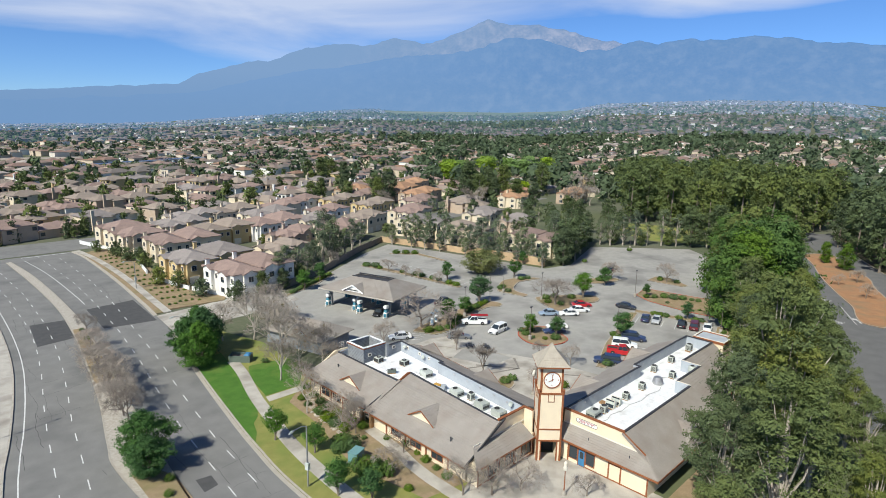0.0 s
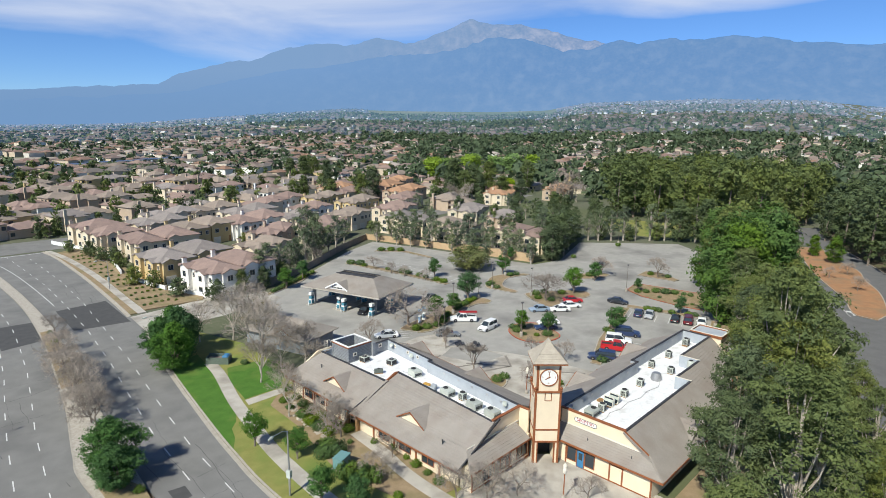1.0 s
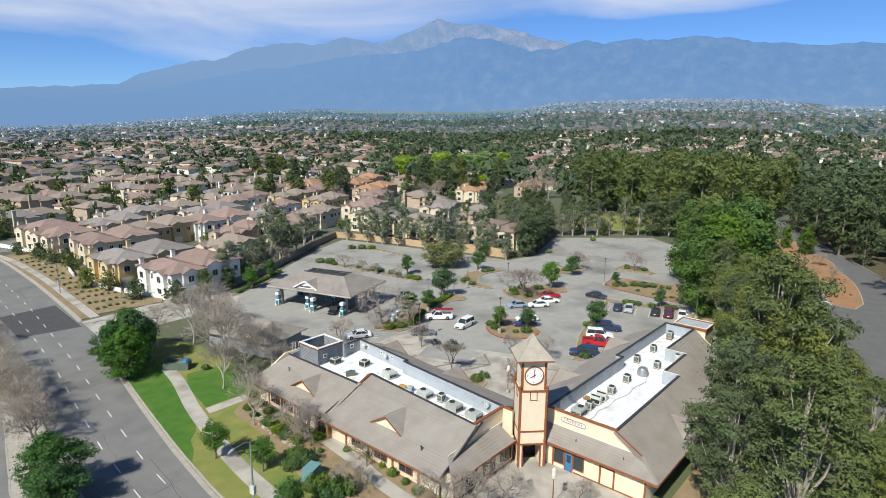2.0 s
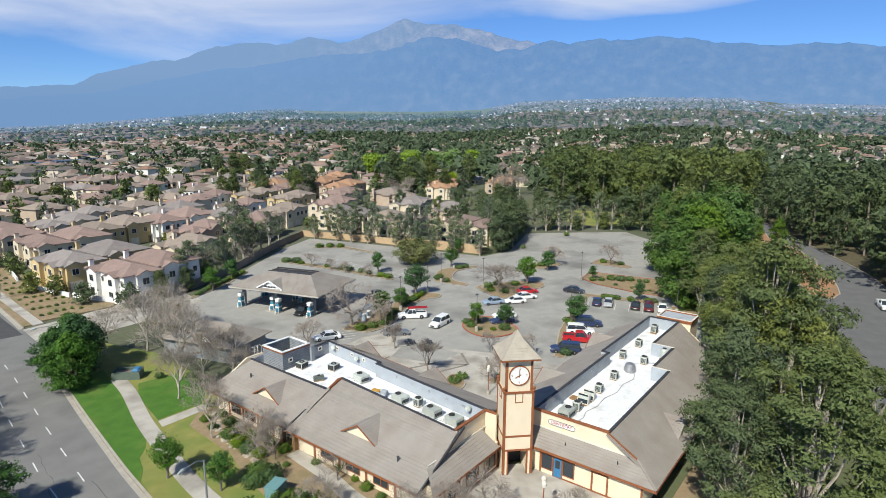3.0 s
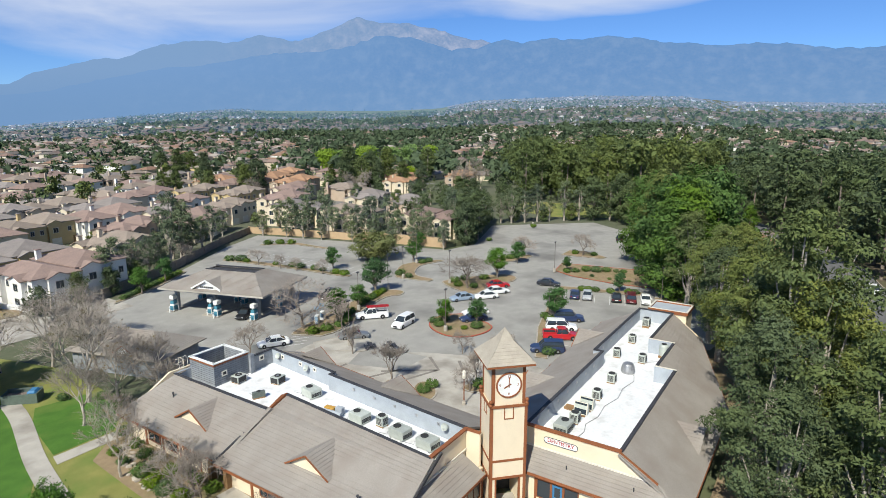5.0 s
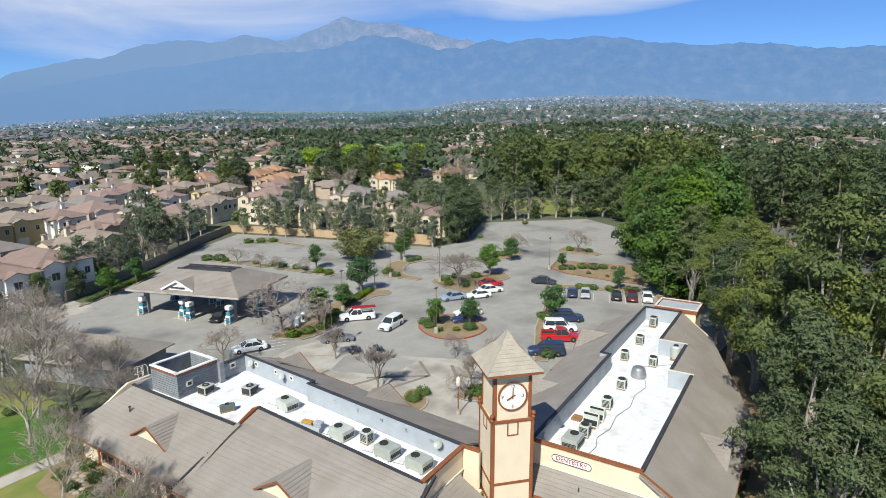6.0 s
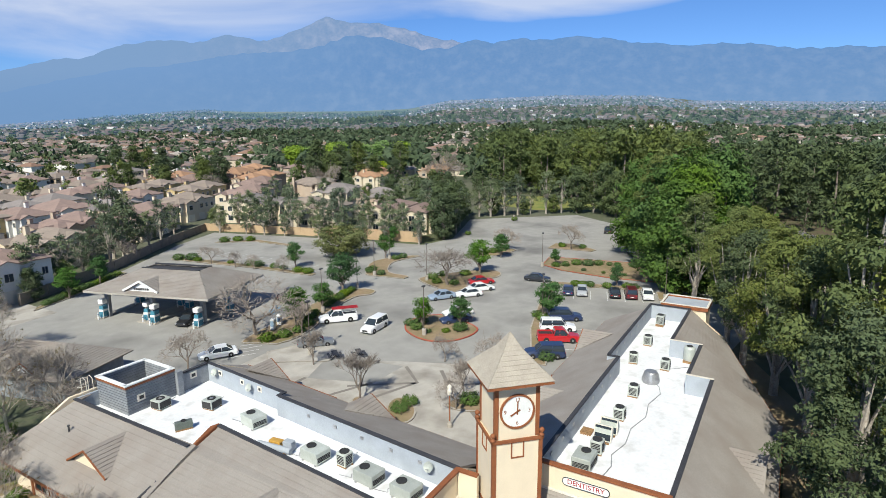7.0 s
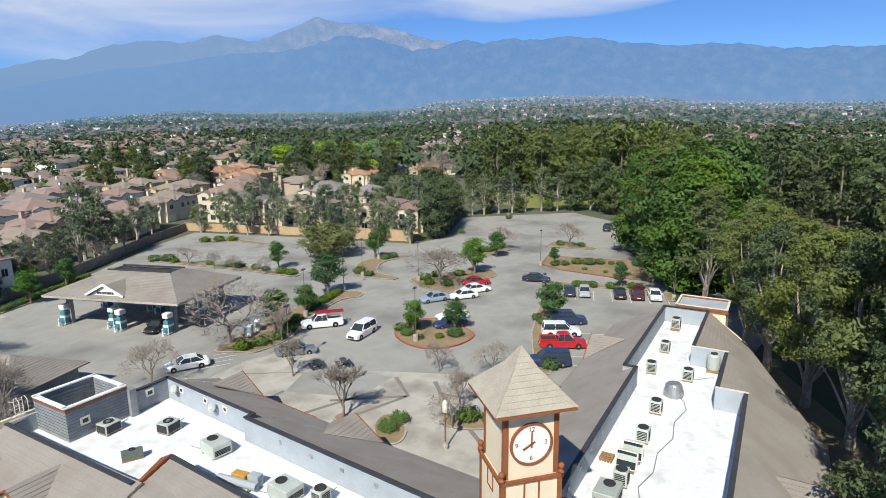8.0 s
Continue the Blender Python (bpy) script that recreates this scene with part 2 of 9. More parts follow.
M = {
    "lot": material("lot_asphalt", (0.35, 0.337, 0.308), (0.282, 0.271, 0.248), 0.9, scale=0.5, fine=25, coords="World", third=(0.165, 0.158, 0.148), third_scale=0.09, third_range=(0.48, 0.75)),
    "road": material("road_asphalt", (0.215, 0.21, 0.198), (0.16, 0.156, 0.148), 0.9, scale=0.4, fine=22, coords="World", third=(0.12, 0.118, 0.115), third_scale=0.12, third_range=(0.5, 0.8)),
    "patch": material("fresh_asphalt", (0.085, 0.083, 0.082), (0.06, 0.06, 0.06), 0.9, scale=0.8, fine=30, coords="World"),
    "drive": material("drive_asphalt", (0.155, 0.153, 0.152), (0.115, 0.114, 0.114), 0.9, scale=0.4, fine=25, coords="World"),
    "concrete": material("concrete", (0.48, 0.445, 0.39), (0.37, 0.343, 0.302), 0.9, scale=0.7, fine=20, coords="World", third=(0.26, 0.235, 0.2), third_scale=0.25),
    "dark_concrete": material("tinted_concrete", (0.24, 0.215, 0.185), (0.18, 0.16, 0.14), 0.9, scale=0.7, fine=20, coords="World"),
    "kerb": material("kerb_concrete", (0.44, 0.40, 0.34), (0.30, 0.27, 0.23), 0.9, scale=1.2, fine=18, coords="World"),
    "red_kerb": material("red_painted_kerb", (0.50, 0.085, 0.05), (0.34, 0.09, 0.06), 0.7, scale=1.5, fine=18, coords="World"),
    "line": material("road_paint", (0.72, 0.72, 0.70), (0.45, 0.45, 0.43), 0.7, scale=2.0, fine=20, coords="World"),
    "lamp_post": material("dull_bronze_paint", (0.16, 0.13, 0.11), (0.11, 0.09, 0.08), 0.6, scale=2, fine=15),
    "shingle_edge": material("dark_shingle_edge", (0.15, 0.16, 0.175), (0.10, 0.11, 0.12), 0.9, scale=3, fine=20, coords="World"),
    "boulder": material("pale_stone", (0.46, 0.40, 0.33), (0.30, 0.26, 0.21), 0.9, scale=2, fine=14, bump=0.5, spread=0.2),
    "panel_blue": material("dark_blue_panel", (0.045, 0.09, 0.20), (0.03, 0.06, 0.14), 0.35, scale=0.5, fine=8),
    "blue_paint": material("faded_blue_paint", (0.22, 0.34, 0.46), (0.2, 0.25, 0.3), 0.8, scale=1.0, fine=20, coords="World"),
    "lawn": material("green_lawn", (0.078, 0.175, 0.024), (0.048, 0.12, 0.016), 0.95, scale=0.6, fine=30, bump=0.6, coords="World", third=(0.14, 0.19, 0.04), third_scale=0.22, third_range=(0.5, 0.8)),
    "dry": material("dry_lawn", (0.26, 0.25, 0.075), (0.18, 0.185, 0.05), 0.95, scale=0.6, fine=28, bump=0.6, coords="World", third=(0.13, 0.19, 0.04), third_scale=0.2, third_range=(0.45, 0.7)),
    # litter: its dark tone includes the shade under the trees
    "litter": material("leaf_litter", (0.13, 0.10, 0.065), (0.075, 0.06, 0.04), 0.95, scale=1.4, fine=22, bump=0.6, coords="World", third=(0.10, 0.11, 0.045), third_scale=0.3),
    "mulch": material("garden_soil", (0.33, 0.245, 0.15), (0.23, 0.165, 0.10), 0.95, scale=1.1, fine=25, bump=0.6, coords="World", third=(0.2, 0.17, 0.08), third_scale=0.3),
    "redsoil": material("bare_red_soil", (0.40, 0.21, 0.105), (0.28, 0.15, 0.08), 0.95, scale=0.6, fine=14, bump=0.6, coords="World", third=(0.25, 0.17, 0.1), third_scale=0.2),
    "gravel": material("pale_gravel", (0.48, 0.44, 0.38), (0.28, 0.25, 0.21), 0.95, scale=4, fine=14, bump=0.8, coords="World"),
    "earth": material("dry_earth", (0.14, 0.135, 0.095), (0.075, 0.095, 0.05), 0.95, scale=0.06, fine=1.0, bump=0.3, coords="World", third=(0.10, 0.115, 0.05), third_scale=0.012),
    "tile": material("taupe_roof_tile", (0.315, 0.283, 0.25), (0.262, 0.235, 0.207), 0.85, scale=0.6, fine=9, coords="World", third=(0.25, 0.215, 0.187), third_scale=0.35),
    "pale_tile": material("pale_roof_tile", (0.44, 0.39, 0.32), (0.33, 0.29, 0.235), 0.85, scale=1.2, fine=12, coords="World"),
    "stucco": material("cream_stucco", (0.76, 0.645, 0.475), (0.68, 0.575, 0.425), 0.92, scale=0.8, fine=30, bump=0.25, coords="World"),
    "trim": material("rust_brown_timber", (0.30, 0.105, 0.042), (0.20, 0.07, 0.03), 0.7, scale=2, fine=25),
    "fascia": material("dark_fascia", (0.06, 0.06, 0.065), (0.035, 0.035, 0.04), 0.6, scale=1, fine=20),
    "flash": material("pale_flashing", (0.75, 0.70, 0.60), (0.6, 0.55, 0.47), 0.6, scale=1, fine=20),
    "deck": material("white_roof_membrane", (0.79, 0.79, 0.79), (0.70, 0.70, 0.70), 0.6, scale=0.5, fine=4, bump=0.05, coords="World", third=(0.50, 0.485, 0.46), third_scale=0.7, third_range=(0.55, 0.82)),
    "block_wall": material("grey_block_wall", (0.30, 0.315, 0.335), (0.22, 0.235, 0.25), 0.9, scale=2.5, fine=14, bump=0.5, coords="World", third=(0.20, 0.21, 0.225), third_scale=1.2),
    "parapet": material("grey_parapet_coat", (0.40, 0.435, 0.475), (0.33, 0.36, 0.395), 0.85, scale=0.8, fine=12, coords="World", third=(0.30, 0.325, 0.355), third_scale=0.6, third_range=(0.5, 0.85)),
    "ac": material("aircon_casing", (0.55, 0.58, 0.53), (0.44, 0.465, 0.42), 0.55, metal=0.2, scale=1.5, fine=15, spread=0.2),
    "ac_dark": material("dark_aircon_casing", (0.16, 0.185, 0.165), (0.11, 0.13, 0.115), 0.55, metal=0.2, scale=2, fine=15),
    "grille": material("dark_grille", (0.05, 0.05, 0.05), (0.025, 0.025, 0.025), 0.6, scale=5, fine=30),
    "steel": material("galvanised_steel", (0.5, 0.5, 0.5), (0.36, 0.36, 0.37), 0.4, metal=0.7, scale=2, fine=15),
    "white": material("white_paint", (0.80, 0.80, 0.78), (0.70, 0.70, 0.68), 0.5, scale=1, fine=12),
    "black": material("black_paint", (0.02, 0.02, 0.02), (0.012, 0.012, 0.012), 0.45, scale=2, fine=15),
    "teal": material("teal_sign", (0.03, 0.34, 0.30), (0.02, 0.26, 0.23), 0.5, scale=2, fine=15),
    "blue_door": material("blue_door_paint", (0.05, 0.20, 0.38), (0.04, 0.15, 0.3), 0.5, scale=2, fine=15),
    "red_ink": material("red_sign_paint", (0.36, 0.02, 0.03), (0.30, 0.02, 0.025), 0.6, scale=3, fine=15),
    "wood": material("weathered_wood", (0.34, 0.20, 0.10), (0.22, 0.13, 0.06), 0.85, scale=2, fine=18),
    "bark": material("grey_bark", (0.26, 0.215, 0.175), (0.14, 0.115, 0.095), 0.95, scale=2, fine=12, bump=0.6),
    "pale_bark": material("pale_bark", (0.48, 0.43, 0.37), (0.25, 0.21, 0.17), 0.9, scale=1.5, fine=8, bump=0.5),
    "twig": material("bare_twigs", (0.34, 0.29, 0.245), (0.235, 0.20, 0.172), 0.95, scale=2, fine=10, bump=0, spread=0.25),
    "glass": glass("window_glass"),
    "rubber": material("tyre_rubber", (0.03, 0.03, 0.03), (0.02, 0.02, 0.02), 0.85, scale=3, fine=20),
    "chrome": material("bright_alloy", (0.6, 0.6, 0.62), (0.45, 0.45, 0.46), 0.3, metal=0.9, scale=3, fine=20),
    "lamp_glass": glass("headlamp_glass", (0.6, 0.6, 0.58)),
    "tail": material("tail_lamp_red", (0.35, 0.02, 0.02), (0.25, 0.01, 0.01), 0.3, scale=3, fine=20),
}


# ---- mesh helpers ----
def part(name, bm, mat, parent=None, label="", smooth=False):
    """Links a bmesh as one mesh object, under a thing or a part."""
    me = bpy.data.meshes.new(name)
    bm.normal_update()
    bm.to_mesh(me)
    bm.free()
    for m in (mat if isinstance(mat, (list, tuple)) else [mat]):
        me.materials.append(m)
    if smooth:
        for f in me.polygons:
            f.use_smooth = True
    ob = new(name, me)
    ob.parent = parent
    if label:
        tagged(ob, label)
    return ob


def pymesh(name, verts, faces, mat, parent=None, smooth=False):
    me = bpy.data.meshes.new(name)
    me.from_pydata(verts, [], faces)
    for m in (mat if isinstance(mat, (list, tuple)) else [mat]):
        me.materials.append(m)
    if smooth:
        for f in me.polygons:
            f.use_smooth = True
    ob = new(name, me)
    ob.parent = parent
    return ob


def holder(name, x=0, y=0, z=0, turn=0, label="", category="", group="", kind=""):
    ob = new(name)
    ob.matrix_basis = pose(x, y, z, 0, 0, turn)
    return tagged(ob, label, category, group, kind)


def quad(bm, *pts):
    return bm.faces.new([bm.verts.new(p) for p in pts])


def box(bm, x0, y0, z0, x1, y1, z1, bevel=0.0, m=None):
    vs = [bm.verts.new(p) for p in ((x0, y0, z0), (x1, y0, z0), (x1, y1, z0), (x0, y1, z0), (x0, y0, z1), (x1, y0, z1), (x1, y1, z1), (x0, y1, z1))]
    fs = [bm.faces.new([vs[i] for i in q]) for q in ((3, 2, 1, 0), (4, 5, 6, 7), (0, 1, 5, 4), (1, 2, 6, 5), (2, 3, 7, 6), (3, 0, 4, 7))]
    if bevel:
        r = bmesh.ops.bevel(bm, geom=list({e for f in fs for e in f.edges}), offset=bevel, segments=1, affect="EDGES")
        vs = list({v for f in r["faces"] for v in f.verts} | {v for v in vs if v.is_valid})
    if m is not None:
        for v in vs:
            v.co = m @ v.co
    return vs


def prism(bm, pts, z0, z1):
    """A solid from a plan outline, counter-clockwise, between two heights."""
    lo = [bm.verts.new((x, y, z0)) for x, y in pts]
    hi = [bm.verts.new((x, y, z1)) for x, y in pts]
    bm.faces.new(hi)
    bm.faces.new(lo[::-1])
    for i in range(len(pts)):
        j = (i + 1) % len(pts)
        bm.faces.new((lo[i], lo[j], hi[j], hi[i]))


def tube(bm, pts, radii, sides=6, cap=True):
    """A tube through points, with a radius at each."""
    rings = []
    for i, p in enumerate(pts):
        p = Vector(p)
        a = Vector(pts[max(i - 1, 0)])
        b = Vector(pts[min(i + 1, len(pts) - 1)])
        d = (b - a).normalized() if (b - a).length > 1e-6 else Vector((0, 0, 1))
        s = d.orthogonal().normalized()
        t = d.cross(s)
        rings.append([bm.verts.new(p + (s * math.cos(k * math.tau / sides) + t * math.sin(k * math.tau / sides)) * radii[i]) for k in range(sides)])
    for a, b in zip(rings, rings[1:]):
        for k in range(sides):
            bm.faces.new((a[k], a[(k + 1) % sides], b[(k + 1) % sides], b[k]))
    if cap:
        bm.faces.new(rings[0][::-1])
        bm.faces.new(rings[-1])


def lathe(bm, profile, sides=12, m=None):
    """A turned form: profile rows of radius, height."""
    rings = []
    for r, z in profile:
        rings.append([bm.verts.new((r * math.cos(k * math.tau / sides), r * math.sin(k * math.tau / sides), z)) for k in range(sides)])
    for a, b in zip(rings, rings[1:]):
        for k in range(sides):
            bm.faces.new((a[k], a[(k + 1) % sides], b[(k + 1) % sides], b[k]))
    bm.faces.new(rings[0][::-1])
    bm.faces.new(rings[-1])
    if m is not None:
        for ring in rings:
            for v in ring:
                v.co = m @ v.co


def smooth_line(pts, steps=6):
    """A Catmull-Rom line through the given points."""
    P = [Vector(p) for p in pts]
    P = [2 * P[0] - P[1]] + P + [2 * P[-1] - P[-2]]
    out = []
    for i in range(1, len(P) - 2):
        for k in range(steps):
            t = k / steps
            a, b, c, d = P[i - 1], P[i], P[i + 1], P[i + 2]
            out.append(0.5 * (2 * b + (c - a) * t + (2 * a - 5 * b + 4 * c - d) * t * t + (3 * b - a - 3 * c + d) * t ** 3))
    out.append(P[-2])
    return [tuple(p) for p in out]


def offset_line(pts, d):
    """The line moved d metres to its left."""
    out = []
    for i in range(len(pts)):
        a, b = Vector(pts[max(i - 1, 0)][:2]), Vector(pts[min(i + 1, len(pts) - 1)][:2])
        t = (b - a).normalized()
        out.append((pts[i][0] - t.y * d, pts[i][1] + t.x * d))
    return out


def slab(name, pts, z0, z1, mat, label="", category="", kind="structure", parent=None):
    area = sum(a[0] * b[1] - b[0] * a[1] for a, b in zip(pts, list(pts[1:]) + [pts[0]]))
    pts = list(pts) if area > 0 else list(pts)[::-1]
    bm = bmesh.new()
    prism(bm, pts, z0, z1)
    return tagged(part(name, bm, mat, parent), label, category, "", kind if parent is None else "")


def band(name, line, width, z0, z1, mat, label="", category="", closed=False, kind="structure"):
    """A strip of even width along a line, lying to its left: a kerb or a painted line."""
    if closed:
        n = len(line)
        inner = []
        for i in range(n):
            a, b = Vector(line[i - 1]), Vector(line[(i + 1) % n])
            t = (b - a).normalized()
            inner.append((line[i][0] - t.y * width, line[i][1] + t.x * width))
        L, I = list(line) + [line[0]], inner + [inner[0]]
    else:
        L, I = list(line), offset_line(line, width)
    bm = bmesh.new()
    rows = [[bm.verts.new((x, y, z)) for (x, y), z in ((p, z0), (p, z1), (q, z1), (q, z0))] for p, q in zip(L, I)]
    for a, b in zip(rows, rows[1:]):
        for k in range(3):
            bm.faces.new((a[k], b[k], b[k + 1], a[k + 1]))
    bm.faces.new(rows[0])
    bm.faces.new(rows[-1][::-1])
    bmesh.ops.recalc_face_normals(bm, faces=bm.faces)
    return tagged(part(name, bm, mat), label, category, "", kind)

# ---- ground, roads, pavements ----
HUB = (-40.0, -25.0)


# how high the far plain stands at 3.9 km, by bearing
PLAIN = [(180, 0), (84, 4), (74, 24), (70, 38), (60, 100), (53, 138), (49, 130), (39, 132), (34, 146), (30, 196), (20, 218), (12, 206), (9, 172), (0, 150), (-20, 120), (-180, 0)]


def by_bearing(table, way):
    for (a, h), (c, k) in zip(table, table[1:]):
        if c <= way <= a:
            s = (way - c) / (a - c)
            return k + (h - k) * s
    return table[0][1] if way > table[0][0] else table[-1][1]


def rise(x, y):
    """The plain: level near by, then climbing towards the mountains."""
    r = math.hypot(x - HUB[0], y - HUB[1]) - 360
    if r < 0:
        return 0.0
    way = math.degrees(math.atan2(y - HUB[1], x - HUB[0]))
    return by_bearing(PLAIN, way) * r * r / (r + 700) / 2956


def ground_sheet():
    bm = bmesh.new()
    rings = []
    radii = [8, 40, 100, 180, 260, 340] + [340 * 1.17 ** k for k in range(1, 18)]
    radii = [r for r in radii if r < 4900] + [4900]
    for r in radii:
        ring = []
        for k in range(96):
            a = k * math.tau / 96
            x, y = HUB[0] + r * math.cos(a), HUB[1] + r * math.sin(a)
            ring.append(bm.verts.new((x, y, rise(x, y) - 0.06)))
        rings.append(ring)
    bm.faces.new(rings[0])
    for a, b in zip(rings, rings[1:]):
        for k in range(96):
            bm.faces.new((a[k], b[k], b[(k + 1) % 96], a[(k + 1) % 96]))
    return tagged(part("ground", bm, M["earth"], smooth=True), "dry earth and scrub plain rising towards the mountains", "ground", "", "structure")


ground_sheet()

KERB_R = smooth_line([(-22, -220), (-25, -90), (-26.6, -20), (-27.2, 14), (-26.2, 28), (-24.5, 40.4), (-22.2, 55), (-19.2, 72), (-17.6, 80), (-16.3, 93), (-15.0, 108), (-13.2, 135), (-12.2, 165), (-13, 178)])
KERB_FAR = smooth_line([(-64, -220), (-62, -90), (-58.5, -20), (-55, 18), (-51.8, 40), (-49.3, 51.5), (-46.4, 67), (-44.2, 83), (-42.8, 104), (-42.2, 130), (-43, 165), (-44, 178)])
MEDIAN_R = smooth_line([(-36.5, -20), (-37.2, 14), (-36.3, 31), (-34.4, 50), (-32.2, 70), (-29.8, 94), (-28.9, 112), (-28.6, 133), (-28.9, 153), (-30.2, 172)])
MEDIAN_L = smooth_line([(-40.0, -20), (-40.6, 14), (-41.4, 34), (-40.5, 41), (-37.9, 54), (-36.8, 61), (-34.8, 75), (-32.9, 90), (-31.1, 113), (-30.9, 143), (-31.6, 172)])

slab("road", KERB_R + KERB_FAR[::-1], -0.05, 0.0, M["road"], "worn grey asphalt dual carriageway with painted lane lines", "road")
slab("cross_road", [(-150, 178), (60, 181), (130, 150), (240, 170), (240, 184), (128, 166), (62, 200), (-150, 200)], -0.05, 0.0, M["road"], "grey asphalt side street at a junction", "road")
slab("road_patch", [(-39.4, 88), (-32.9, 89), (-31.8, 102.3), (-38.0, 103)], 0.0, 0.006, M["patch"], "dark square of fresh asphalt in the road", "road patch")
slab("road_patch", [(-27.2, 91), (-17.3, 89.4), (-16.2, 108.6), (-26.4, 107.4)], 0.0, 0.006, M["patch"], "dark square of fresh asphalt in the road", "road patch")
slab("road_patch", [(-35.3, 22.6), (-33.5, 23.0), (-33.3, 25.4), (-35.1, 25.7)], 0.0, 0.006, M["patch"], "small dark asphalt repair in the road", "road patch")

# verge, lawns and garden along the road
slab("verge", [p for p in KERB_R if -22 < p[1] < 80] + [(-12.0, 80), (-7, 62), (-8, 44), (-11, 38), (-11, 12), (-11, 2), (-16, 0), (-19, -20)], -0.05, 0.10, M["dry"], "dry yellow-green mown lawn beside the road", "lawn")
slab("green_lawn", [(-25.9, 28.5), (-24.3, 40), (-23.6, 45), (-22.4, 53), (-20.6, 62), (-15.5, 62), (-17.2, 52), (-19.0, 43), (-20.6, 38), (-22.2, 35), (-23.6, 33.5), (-24.4, 31)], 0.10, 0.125, M["lawn"], "bright green watered lawn beside the footpath", "lawn")
slab("green_lawn", [(-16.6, 48.5), (-14.5, 53), (-9.5, 52), (-8.5, 45), (-12.2, 40.2), (-18.0, 40.4)], 0.10, 0.125, M["lawn"], "bright green watered lawn beside the footpath", "lawn")
slab("garden_bed", [(-16.4, 36), (-17.0, 26), (-18.6, 21), (-19.5, 15), (-17.5, 4), (-11.5, 3), (-11.5, 37), (-13, 39)], 0.10, 0.13, M["mulch"], "sandy garden soil under clipped shrubs by the wall", "garden bed")

path_c = smooth_line([(-15.6, 57), (-16.7, 51), (-19.4, 41), (-21.2, 32), (-22.6, 24), (-23.4, 14), (-23.6, 0)])
slab("footpath", offset_line(path_c, -0.95) + offset_line(path_c, 0.95)[::-1], 0.08, 0.145, M["concrete"], "pale concrete footpath curving through the lawn", "footpath")
slab("footpath", [(-18.6, 38.2), (-18.2, 40.0), (-12.0, 39.9), (-12.4, 38.2)], 0.08, 0.14, M["concrete"], "pale concrete branch of the footpath", "footpath")
walk_c = smooth_line([(-12.4, 21), (-13.0, 15), (-14.0, 10), (-14.4, 5), (-14.0, 0), (-11, -4)])
slab("footpath", offset_line(walk_c, -0.9) + offset_line(walk_c, 0.9)[::-1], 0.09, 0.15, M["concrete"], "pale concrete walk along the shop front", "footpath")
slab("forecourt", [(-11, 2.8), (-1.5, 2.8), (2.9, -2), (2.9, -15), (-2, -20), (-13, -19), (-16, -6), (-13.5, 2)], 0.06, 0.16, M["concrete"], "pale concrete entrance forecourt below the clock tower", "forecourt")

band("kerb", KERB_R[:49], -0.28, -0.05, 0.15, M["kerb"], "pale concrete kerb along the road", "kerb")
band("kerb", KERB_R[54:], -0.28, -0.05, 0.15, M["kerb"], "pale concrete kerb along the road", "kerb")
band("kerb", KERB_FAR, 0.28, -0.05, 0.15, M["kerb"], "pale concrete kerb along the road", "kerb")
band("gutter", offset_line(KERB_R, 0.0)[:49], 0.55, 0.0, 0.006, M["kerb"], "concrete gutter strip along the kerb", "gutter")
band("gutter", offset_line(KERB_R, 0.0)[54:], 0.55, 0.0, 0.006, M["kerb"], "concrete gutter strip along the kerb", "gutter")
slab("far_pavement", offset_line(KERB_FAR, 0.27) + offset_line(KERB_FAR, 6)[::-1], -0.05, 0.14, M["concrete"], "pale concrete pavement across the road", "pavement")
slab("median", MEDIAN_R + MEDIAN_L[::-1], -0.05, 0.13, M["gravel"], "planted road median of pale gravel and stones", "median")
band("kerb", MEDIAN_R, 0.2, -0.05, 0.16, M["kerb"], "concrete kerb round the road median", "kerb")
band("kerb", MEDIAN_L, -0.2, -0.05, 0.16, M["kerb"], "concrete kerb round the road median", "kerb")
slab("planting_soil", [(-37.0, 16), (-36.6, 28), (-37.6, 31), (-40.4, 32), (-40.4, 16)], 0.13, 0.16, M["mulch"], "brown soil under the median planting", "soil")
slab("planting_soil", [(-33.2, 63), (-31.4, 80), (-30.2, 94), (-32.2, 94), (-34.4, 76), (-36.2, 63)], 0.13, 0.16, M["mulch"], "brown soil under the median planting", "soil")


# lane lines: the edge line and two rows of dashes on each carriageway
def by_y(line, y):
    for a, b in zip(line, line[1:]):
        if a[1] <= y <= b[1]:
            return a[0] + (b[0] - a[0]) * (y - a[1]) / (b[1] - a[1])
    return line[-1][0]


def dashes(line, first, step):
    """A row of short dashes along one lane edge."""
    y = first
    while y < 174:
        band("lane_dash", [(by_y(line, y), y), (by_y(line, y + 2.4), y + 2.4)], 0.13, 0.0, 0.007, M["line"], "short white lane dash on the road", "road marking")
        y += step


dashes([(-31.2, 0), (-29.1, 33.7), (-27.3, 49), (-24.5, 69.5), (-22.4, 89.4), (-20.3, 110), (-18.6, 135), (-18, 180)], 7.0, 6.68)
dashes([(-34.4, 0), (-31.4, 39.5), (-29.4, 55), (-27.4, 69), (-25.3, 88), (-23.6, 110), (-22.4, 135), (-22.6, 180)], 6.0, 6.7)
dashes([(-47.6, 10), (-42, 51.8), (-40.4, 61), (-38.3, 74), (-36.6, 88), (-35.4, 100), (-34.2, 130), (-35, 180)], 12.5, 6.55)
dashes([(-50.6, 10), (-45.2, 50.9), (-43.8, 60), (-41.5, 73.4), (-39.7, 86.7), (-38.4, 99.6), (-37.6, 130), (-38.6, 180)], 11.0, 6.65)
